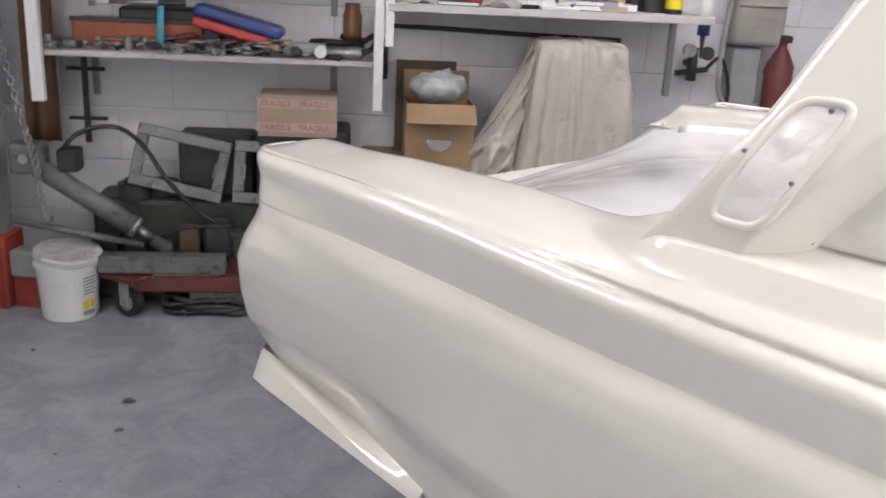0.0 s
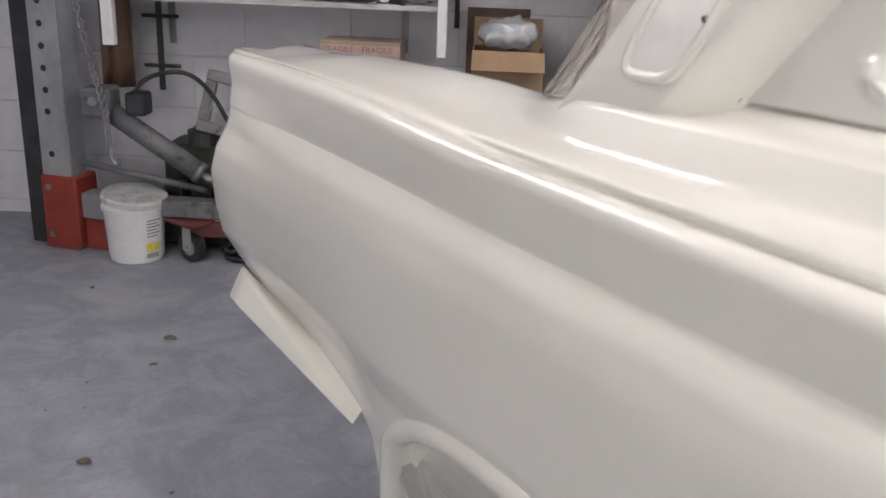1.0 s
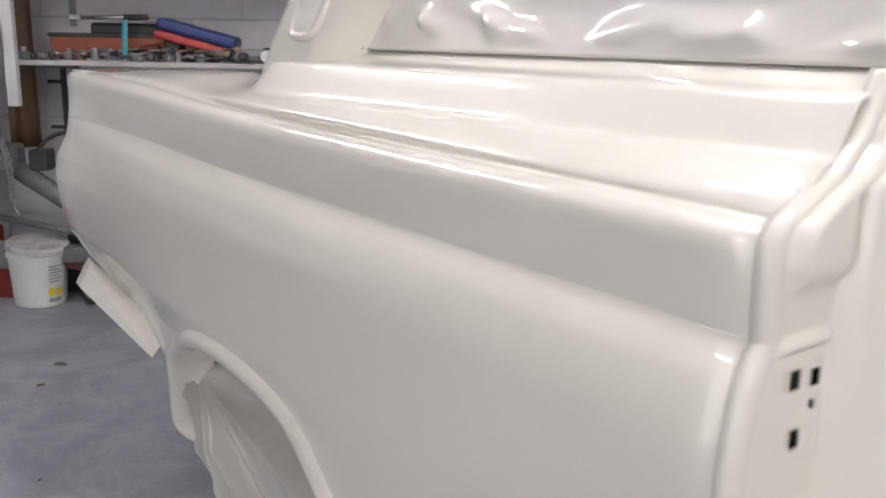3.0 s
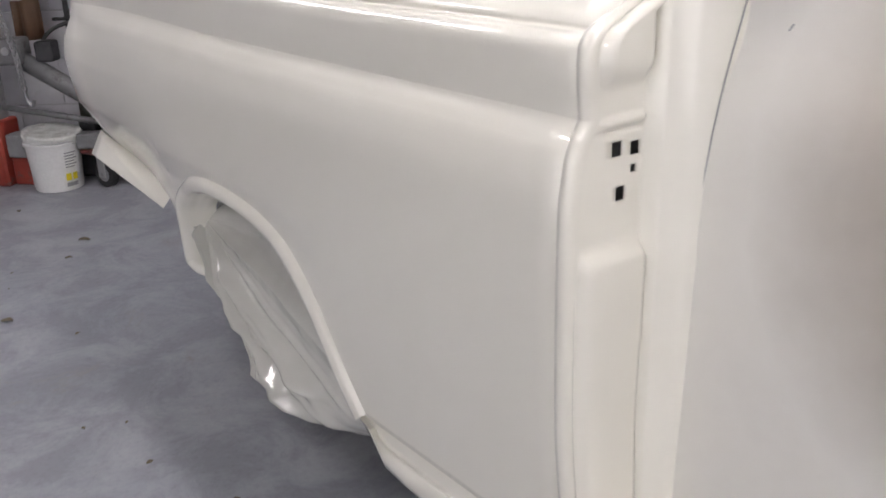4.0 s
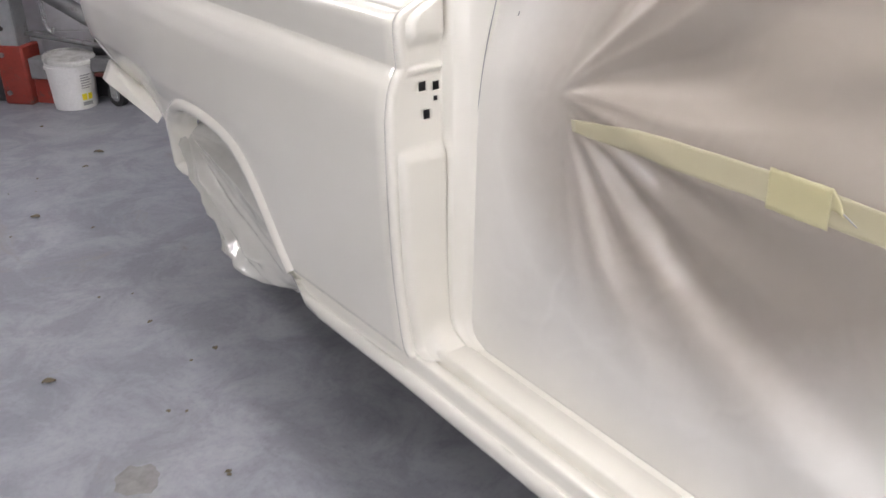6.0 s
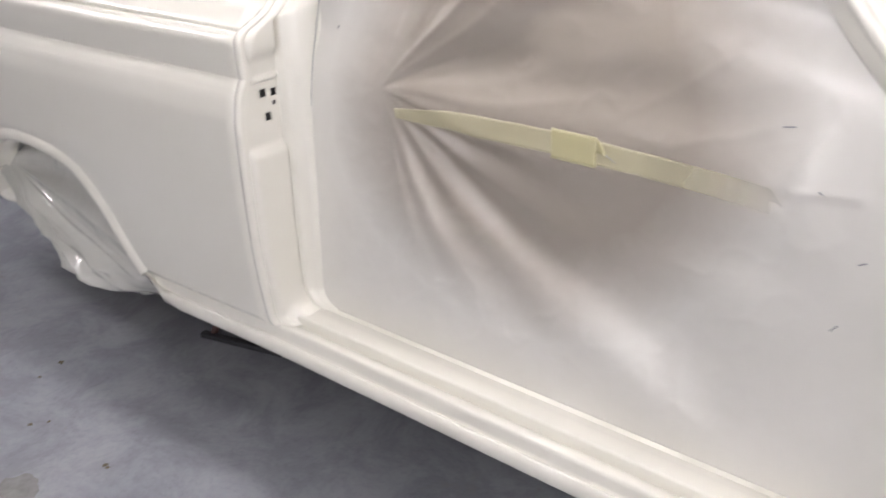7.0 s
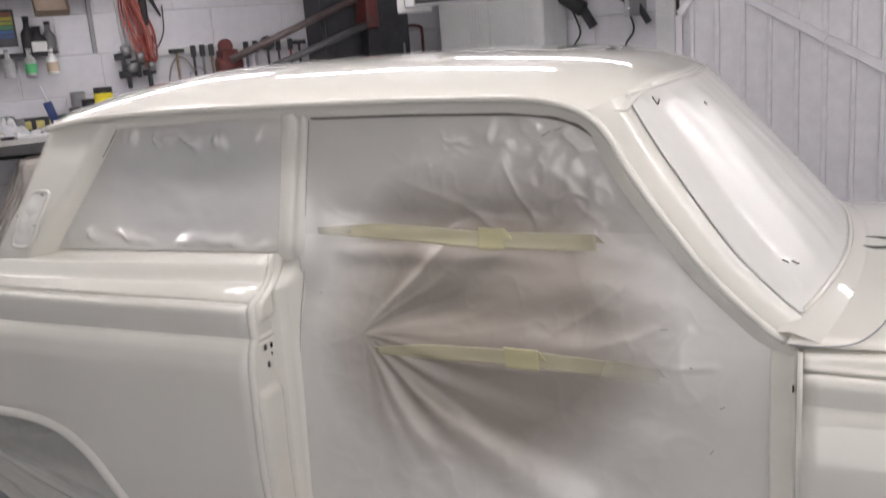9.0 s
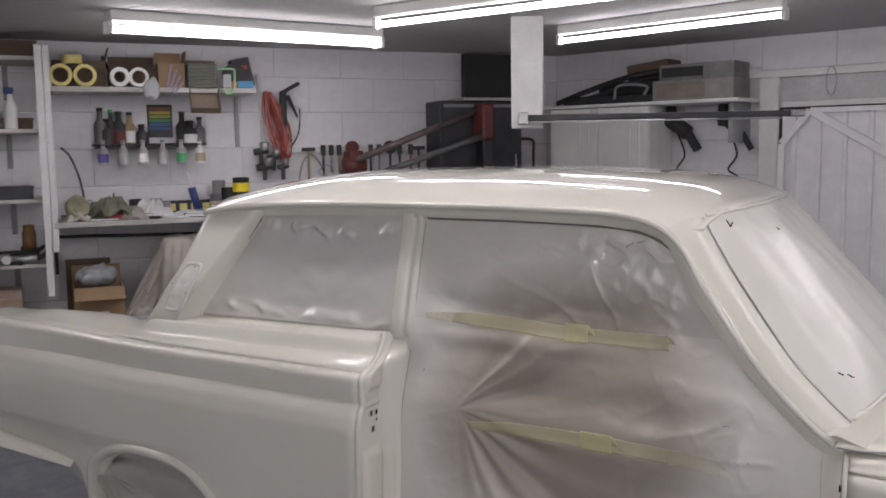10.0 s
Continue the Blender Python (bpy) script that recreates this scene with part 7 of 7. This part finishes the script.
for u, z, r in ((1.28, 1.60, 0.045), (1.36, 1.56, 0.04), (1.30, 1.50, 0.05), (1.42, 1.50, 0.035)):
    t = thing("spray_gun", "dark spray gun hanging below the hose", "spray gun", at(u, 0.34, z), "spray guns")
    part("gun_body", rod(B(), (-r, 0, 0), (r, 0, 0.01), r * 0.45, 12), DARK, t, smooth=True)
    part("grip", box(B(), -0.012, -0.012, -0.08, 0.012, 0.012, 0.0, 0.005), DARK, t)
    part("cup", lathe(B(), [(0, 0), (r * 0.6, 0), (r * 0.7, 0.05), (0, 0.055)], 16, (r * 0.5, 0, 0.01)), STEEL, t, smooth=True)
    part("hanger", rod(B(), (0, 0, 0), (0, 0.09, 0.01), 0.005, 6), STEEL, t)

# engine crane arms, cabinet, dark hatch
t = thing("crane_arms", "pair of worn red-grey steel crane arms slanting before the wall", "crane", at(0, 0.10, 0))
part("arm", rod(B(), (1.86, 0.06, 1.54), (2.72, 0.02, 1.86), 0.022, 10), plain("worn_red_steel", (0.20, 0.155, 0.15), 0.5, 0.2, 0.35), t, smooth=True)
part("arm", rod(B(), (1.92, -0.04, 1.43), (2.76, -0.06, 1.70), 0.022, 10), GREY_D, t, smooth=True)
part("head_plate", box(B(), 2.70, -0.10, 1.66, 2.78, 0.08, 1.90, 0.012), RED_D, t)
part("mast", box(B(), 2.72, -0.05, 0.0, 2.80, 0.05, 1.70, 0.006), DARK, t)
t = thing("wall_cabinet", "black steel cabinet standing against the wall", "cabinet", at(2.46, 0.17, 0))
part("cabinet_body", box(B(), 0, 0, 0, 0.62, 0.26, 1.925, 0.01), DARK, t)
part("cabinet_door", box(B(), 0.02, -0.008, 0.05, 0.60, 0.0, 1.90, 0.004), DARK, t)
part("door_trim", box(B(), 0.02, -0.014, 1.88, 0.60, -0.008, 1.90), GREY, t)
part("handle", rod(B(), (0.55, -0.04, 1.40), (0.55, -0.04, 1.56), 0.008, 8), STEEL, t)
t = thing("shelf", "pale narrow board on top of the black cabinet", "shelf", at(2.62, 0.14, 1.925))
part("board", box(B(), 0, 0, 0, 0.55, 0.29, 0.02, 0.002), SHELF, t)
t = thing("screen", "black flat panel standing on the board under the ceiling", "screen", at(2.70, 0.30, 1.945))
part("panel", box(B(), 0, 0, 0, 0.46, 0.05, 0.31, 0.006), BLACK, t)
part("bezel", box(B(), 0.0, -0.006, 0.0, 0.46, 0.0, 0.012), DARK, t)
t = thing("bent_pipe", "red bent pipe beside the cabinet", "pipe", at(3.12, 0.36, 1.30))
part("pipe", sweep(B(), curve_pts([(0.0, 0, 0.0), (0.0, 0, 0.30), (0.03, 0, 0.36), (0.14, 0, 0.36), (0.16, 0, 0.30), (0.15, 0, 0.0)], 6), 0.010, 8), plain("dark_red_pipe", (0.12, 0.04, 0.035), 0.5), t, smooth=True)
# valve and extinguisher low on the wall
t = thing("gas_regulator", "dark pipe valve cluster with hose on the wall", "valve", at(1.36, 0.34, 0.94))
part("valve_body", rod(B(), (0, 0, 0), (0, 0, 0.14), 0.022, 14), DARK, t, smooth=True)
part("cross_pipe", rod(B(), (-0.07, 0, 0.03), (0.07, 0, 0.05), 0.012, 10), DARK, t, smooth=True)
part("gauge", rod(B(), (-0.03, -0.02, 0.13), (-0.03, -0.045, 0.13), 0.028, 20), STEEL, t)
part("gauge", rod(B(), (0.05, -0.02, 0.12), (0.05, -0.045, 0.12), 0.028, 20), DARK, t)
part("wall_stub", rod(B(), (0, 0, 0.07), (0, 0.1, 0.07), 0.014, 10), DARK, t)
part("hose_loop", sweep(B(), curve_pts([(0.06, 0, 0.05), (0.12, -0.02, 0.10), (0.17, -0.02, -0.05), (0.14, 0, -0.25), (0.06, 0, -0.30)], 6), 0.008, 7), BLACK, t, smooth=True)
t = thing("fire_extinguisher", "red fire extinguisher hanging on the wall", "fire extinguisher", at(1.74, 0.31, 0.72))
part("cylinder", lathe(B(), [(0, 0), (0.055, 0), (0.06, 0.02), (0.06, 0.30), (0.03, 0.36), (0.018, 0.38), (0.018, 0.40), (0, 0.40)], 24), RED_D, t, smooth=True)
part("valve", box(B(), -0.02, -0.05, 0.40, 0.02, 0.03, 0.43, 0.005), BLACK, t)
part("wall_hook", box(B(), -0.02, 0.05, 0.25, 0.02, 0.11, 0.28), DARK, t)
t = thing("canvas_bag", "grey canvas respirator bag hanging on the wall", "bag", at(1.50, 0.30, 1.10))
bm = box(B(), 0, 0, 0, 0.24, 0.11, 0.28, 0.03, seg=3)
for v in bm.verts:
    v.co += Vector((0, -0.02 * fbm(v.co.x * 9, v.co.z * 9, 3.0), 0.01 * fbm(v.co.x * 8, v.co.z * 8, 1.0)))
part("bag_body", bm, CLOTH, t, smooth=True)
part("flap", box(B(), 0.01, -0.012, 0.16, 0.23, 0.0, 0.27, 0.006), CLOTH, t)
part("strap", sweep(B(), curve_pts([(0.02, 0.05, 0.27), (0.06, 0.08, 0.42), (0.12, 0.09, 0.48), (0.18, 0.08, 0.42), (0.22, 0.05, 0.27)], 6), 0.006, 6), CLOTH, t, smooth=True)
part("breathing_hose", sweep(B(), curve_pts([(-0.01, 0, 0.25), (-0.04, -0.02, 0.0), (-0.03, -0.02, -0.20), (0.05, -0.02, -0.27), (0.16, 0.0, -0.25)], 7), 0.011, 8), GREY, t, smooth=True)
t = thing("meter_box", "grey steel panel below the canvas bag", "meter box", at(1.53, 0.33, 0.80))
part("box_body", box(B(), 0, 0, 0, 0.13, 0.11, 0.29, 0.006), GREY, t)

# ================================================================ door wall


def atb(u, v, z, rz=0, rx=0, ry=0):
    return WALL_B @ pose(u, v, z, rx, ry, rz)


t = thing("tall_cupboard", "white tall cupboard with fluted doors", "cupboard", atb(0.18, -0.36, 0))
part("cupboard_body", box(B(), 0, 0.012, 0, 0.76, 0.34, 1.86, 0.004), PLASTIC_W, t)
for k in range(2):
    d = part("cupboard_door", box(B(), 0.005 + 0.38 * k, 0, 0.05, 0.375 + 0.38 * k, 0.012, 1.855, 0.003), PLASTIC_W, t)
    for f in range(4):
        part("flute", box(B(), 0.24 + 0.38 * k + 0.022 * f, -0.004, 0.06, 0.25 + 0.38 * k + 0.022 * f, 0.0, 1.85, 0.0015), WHITE_WOOD, d)
t = thing("shelf", "white shelf board loaded with trim and metal boxes", "shelf", atb(0.14, -0.38, 1.862))
part("board", box(B(), 0, 0, 0, 1.40, 0.36, 0.022, 0.003), WHITE_WOOD, t)
part("bracket", box(B(), 1.30, 0.10, -0.25, 1.33, 0.38, 0.0, 0.003), GREY, t)
JZ = 1.884
t = thing("trim_bundle", "dark bundle of car trim lying on the shelf", "car trim", atb(0.20, -0.30, JZ))
part("trim_strip", sweep(B(), curve_pts([(0.0, 0, 0.02), (0.25, 0.02, 0.10), (0.55, 0.04, 0.175), (0.86, 0.06, 0.21)], 6), [0.018] * 19, 8), BLACK, t, smooth=True)
part("trim_strip", sweep(B(), curve_pts([(0.02, 0.06, 0.02), (0.30, 0.08, 0.07), (0.60, 0.08, 0.15), (0.90, 0.10, 0.18)], 6), 0.014, 8), DARK, t, smooth=True)
part("trim_panel", box(B(), 0.05, 0.04, 0.0, 0.78, 0.26, 0.06, 0.01), DARK, t)
part("trim_panel", box(B(), 0.28, 0.08, 0.06, 0.80, 0.26, 0.15, 0.02, seg=2), BLACK, t)
part("loop", sweep(B(), curve_pts([(0.46, -0.01, 0.03), (0.48, -0.01, 0.11), (0.58, -0.01, 0.12), (0.70, -0.01, 0.10), (0.68, -0.01, 0.05)], 6), 0.010, 8), GREY, t, smooth=True)
t = thing("heater_box", "brown cardboard pieces on top of the trim bundle", "cardboard", atb(0.70, -0.20, JZ + 0.15, 0, 0, -6))
part("sheet", box(B(), 0, 0, 0, 0.30, 0.20, 0.10, 0.004), CARD_D, t)
t = thing("metal_box", "dull steel box with a black grille front on the shelf", "metal box", atb(0.95, -0.33, JZ))
part("box_body", box(B(), 0, 0, 0, 0.54, 0.26, 0.13, 0.004), plain("dull_steel", (0.27, 0.26, 0.25), 0.5, 0.4, 0.3), t)
part("front_panel", box(B(), 0.03, -0.004, 0.015, 0.36, 0.0, 0.11, 0.002), plain("brown_panel", (0.22, 0.19, 0.16), 0.6), t)
t = thing("metal_box", "dark-fronted steel tray stacked on the steel box", "metal box", atb(0.98, -0.30, JZ + 0.13))
part("box_body", box(B(), 0, 0, 0, 0.50, 0.24, 0.10, 0.004), plain("dull_steel_dark", (0.20, 0.20, 0.20), 0.5, 0.4, 0.3), t)
part("grille", box(B(), 0.02, -0.004, 0.02, 0.30, 0.0, 0.08, 0.002), BLACK, t)
for u, z, w in ((1.0, 1.74, 0.05), (1.36, 1.74, 0.035)):
    t = thing("drill", "black power drill hanging by the shelf", "drill", atb(u, -0.10, z), "hung drills")
    part("drill_body", rod(B(), (-0.05, 0, 0.04), (0.09, 0, -0.06), w, 16), BLACK, t, smooth=True)
    part("drill_nose", rod(B(), (0.09, 0, -0.06), (0.16, 0, -0.17), w * 0.6, 12), DARK, t, smooth=True)
    part("drill_grip", box(B(), -0.06, -0.025, -0.02, 0.0, 0.025, 0.12, 0.01), BLACK, t)
    part("cord", sweep(B(), curve_pts([(0.0, 0.02, -0.04), (0.04, 0.06, -0.20), (-0.02, 0.07, -0.30), (0.05, 0.08, -0.36), (0.02, 0.08, -0.50)], 6), 0.006, 6), BLACK, t, smooth=True)

# ribbed door with frame and brace
t = thing("door_1", "white ribbed steel door with a diagonal brace in a timber frame", "door", atb(1.66, -0.012, 0), kind="structure")
part("head_rail", box(B(), -0.22, -0.03, 2.01, 3.4, 0.01, 2.055, 0.003), WHITE_WOOD, t)
part("upper_rail", box(B(), 0.02, -0.02, 1.825, 3.4, 0.01, 1.86, 0.003), WHITE_WOOD, t)
part("side_post", box(B(), -0.12, -0.03, 0, 0.0, 0.01, 2.01, 0.003), WHITE_WOOD, t)
part("door_leaf", box(B(), 0.02, -0.004, 0.02, 3.4, 0.01, 1.822), DOORM, t)
# dark strips in place of the shade beside the leaf and under the rail
part("leaf_shade_strip", box(B(), 0.0005, -0.006, 0.02, 0.0195, 0.008, 1.8245), VOID, t, "dark strip standing in for the shaded gap beside the door leaf")
part("leaf_shade_strip", box(B(), 0.0205, -0.012, 1.8095, 3.4, -0.0045, 1.8245), VOID, t, "dark strip standing in for the shade under the door head")
rib = None
for k in range(22):
    x = 0.10 + 0.15 * k
    if rib is None:
        ob = part("rib", box(B(), -0.013, -0.026, 0.03, 0.013, -0.0045, 1.808, 0.005, seg=2), DOORM, t)
        rib = ob.data
    else:
        ob = new("rib", rib)
        ob.parent = t
    ob.location = (x, 0, 0)
bm = B()
for a, b, w in (((0.03, 1.60), (0.20, 1.80), 0.022), ((0.20, 1.80), (0.86, 1.41), 0.026), ((0.86, 1.41), (1.7, 0.92), 0.026), ((0.03, 0.1), (0.03, 1.60), 0.02), ((0.20, 1.80), (1.7, 1.80), 0.016)):
    d = Vector((b[0] - a[0], 0, b[1] - a[1]))
    m = Matrix.Translation(((a[0] + b[0]) / 2, -0.042, (a[1] + b[1]) / 2)) @ Matrix.Rotation(-math.atan2(d.z, d.x), 4, "Y")
    box(bm, -d.length / 2, -0.010, -w, d.length / 2, 0.010, w, 0.003, m)
part("brace", bm, DOORM, t, "white steel brace")
t = thing("wire_loop", "thin wire loop hooked over the door rail", "wire loop", atb(1.98, -0.06, 2.03))
part("loop", sweep(B(), [(0.03 * math.cos(a), 0, -0.06 + 0.085 * math.sin(a)) for a in np.linspace(0, 2 * math.pi, 18, endpoint=False)], 0.003, 5, True), STEEL, t, smooth=True)
t = thing("wall_conduit", "white plastic conduit running down the wall", "conduit", atb(1.0, -0.012, 0))
part("conduit_pipe", box(B(), 0, 0, 1.0, 0.03, 0.02, CEIL, 0.003), PLASTIC_W, t)

# hanging post with rail
t = thing("ceiling_post", "white boxed post hanging from the ceiling", "post", pose(0.085, 1.69, 0, 0, 0, 22))
part("post", box(B(), -0.082, -0.05, 1.70, 0.082, 0.05, CEIL, 0.004), WHITE_WOOD, t)
t = thing("door_track", "dark steel door track slung from the post to the wall", "door track", pose(0.09, 1.61, 1.755, 0, 0, 24.6))
part("track", box(B(), 0, -0.018, -0.018, 1.36, 0.018, 0.012, 0.003), DARK, t)
part("track_lip", box(B(), -0.01, -0.024, -0.030, 1.30, 0.0, -0.022, 0.002), STEEL, t)
part("end_bracket", box(B(), 1.34, -0.03, -0.02, 1.41, 0.03, 0.015, 0.004), STEEL, t)
part("end_bracket", box(B(), -0.02, -0.03, -0.035, 0.03, 0.03, 0.025, 0.004), STEEL, t)

for u, z, w, sd in ((-0.62, 1.36, 0.34, 3.0), (-0.95, 1.36, 0.26, 5.0), (-0.30, 1.745, 0.30, 7.0), (-0.75, 1.745, 0.34, 9.0)):
    t = thing("parts_heap", "heap of oily dark car parts on the shelf", "car parts", at(u, 0.20, z), "oily parts")
    random.seed(int(sd))
    for k in range(12):
        x, y, rr = random.uniform(-w / 2, w / 2), random.uniform(-0.14, 0.08), random.uniform(0.022, 0.056)
        part("car_part", lathe(B(), [(0, 0), (rr, 0), (rr, rr * 0.7), (rr * 0.6, rr), (rr * 0.6, rr * 1.5), (0, rr * 1.5)], 14, (x, y, 0)), (DARK, GREY_D, STEEL, OLIVE)[k % 4], t)
    part("strut", rod(B(), (-w / 2, -0.05, 0.012), (w / 2, 0.03, 0.05), 0.010, 8), GREY_D, t)

# ================================================================ floor things
def stand(m):
    t = thing("axle_stand", "dull red steel axle stand under the sill", "axle stand", m, "axle stands")
    for sx, sy in ((-1, -1), (1, -1), (-1, 1), (1, 1)):
        part("leg", rod(B(), (sx * 0.11, sy * 0.09, 0.006), (sx * 0.03, sy * 0.03, 0.20), 0.011, 8), plain("dull_red", (0.075, 0.032, 0.028), 0.6), t)
    part("foot_rail", box(B(), -0.14, -0.11, 0, 0.14, -0.09, 0.015), DARK, t)
    part("foot_rail", box(B(), -0.14, 0.09, 0, 0.14, 0.11, 0.015), DARK, t)
    part("collar", rod(B(), (0, 0, 0.22), (0, 0, 0.27), 0.04, 16), RED_D, t)
    part("stem", rod(B(), (0, 0, 0.25), (0, 0, 0.375), 0.018, 12), STEEL, t)
    part("saddle", box(B(), -0.05, -0.025, 0.375, 0.05, 0.025, 0.399, 0.004), DARK, t)


stand(pose(0.07, -0.34, 0, 0, 0, 12))
stand(pose(0.04, 0.44, 0, 0, 0, -8))
stand(pose(1.75, -0.42, 0, 0, 0, 5))
stand(pose(1.75, 0.42, 0, 0, 0, -5))
random.seed(21)


def leaf(x, y, s, mat=LEAF):
    t = thing("dead_leaf", "small curled dead leaf on the concrete", "leaf", pose(x, y, 0.0008, 0, 0, random.uniform(0, 360)), "floor debris")
    rows = []
    for i in range(7):
        u = i / 6
        w = 0.36 * s * math.sin(math.pi * u) ** 0.8 + 0.0006
        rows.append([(s * (u - 0.5), w * q, 0.0015 + 0.12 * s * abs(q) ** 1.5 + 0.04 * s * (1 + math.sin(5 * u))) for q in (-1, -0.5, 0, 0.5, 1)])
    grid("blade", np.array(rows), mat, t, thick=0.0006)


for x, y, s in ((-2.134, -0.525, 0.055), (-1.976, -0.629, 0.035), (-1.534, -0.937, 0.05), (-0.255, -0.794, 0.028), (-0.362, -1.194, 0.045), (-0.507, -0.881, 0.022), (-1.30, -0.80, 0.02), (-0.75, -0.95, 0.018), (-0.05, -1.0, 0.02), (0.25, -0.98, 0.02), (-2.7, -0.62, 0.03)):
    leaf(x, y, s * 0.75)
for k in range(26):
    leaf(random.uniform(-2.6, 0.6), random.uniform(-1.7, -0.75), random.uniform(0.006, 0.014))
t = thing("paint_scab", "flaking patch of bare concrete in the floor paint", "floor patch", pose(0.155, -1.148, 0.0005))
bm = B()
vs = [bm.verts.new((0.055 * (1 + 0.35 * fbm(math.cos(a) * 1.5, math.sin(a) * 1.5, 2.0)) * math.cos(a), 0.045 * (1 + 0.35 * fbm(math.cos(a) * 1.5, math.sin(a) * 1.5, 5.0)) * math.sin(a), 0.0012)) for a in np.linspace(0, 2 * math.pi, 30, endpoint=False)]
bm.faces.new(vs)
part("patch", bm, plain("bare_concrete", (0.27, 0.265, 0.26), 0.85, 0, 0.25, 30, 160, 0.4), t)

# ================================================================ wall pieces
blocks(wall_a, -3.55, 3.51, 0.42, -0.17, CEIL - 0.002)
blocks(wall_b, 0.0, 1.54, 0.0, -0.17, CEIL - 0.002)
blocks(wall_b, 1.54, 5.1, 0.0, 2.06, CEIL - 0.002)
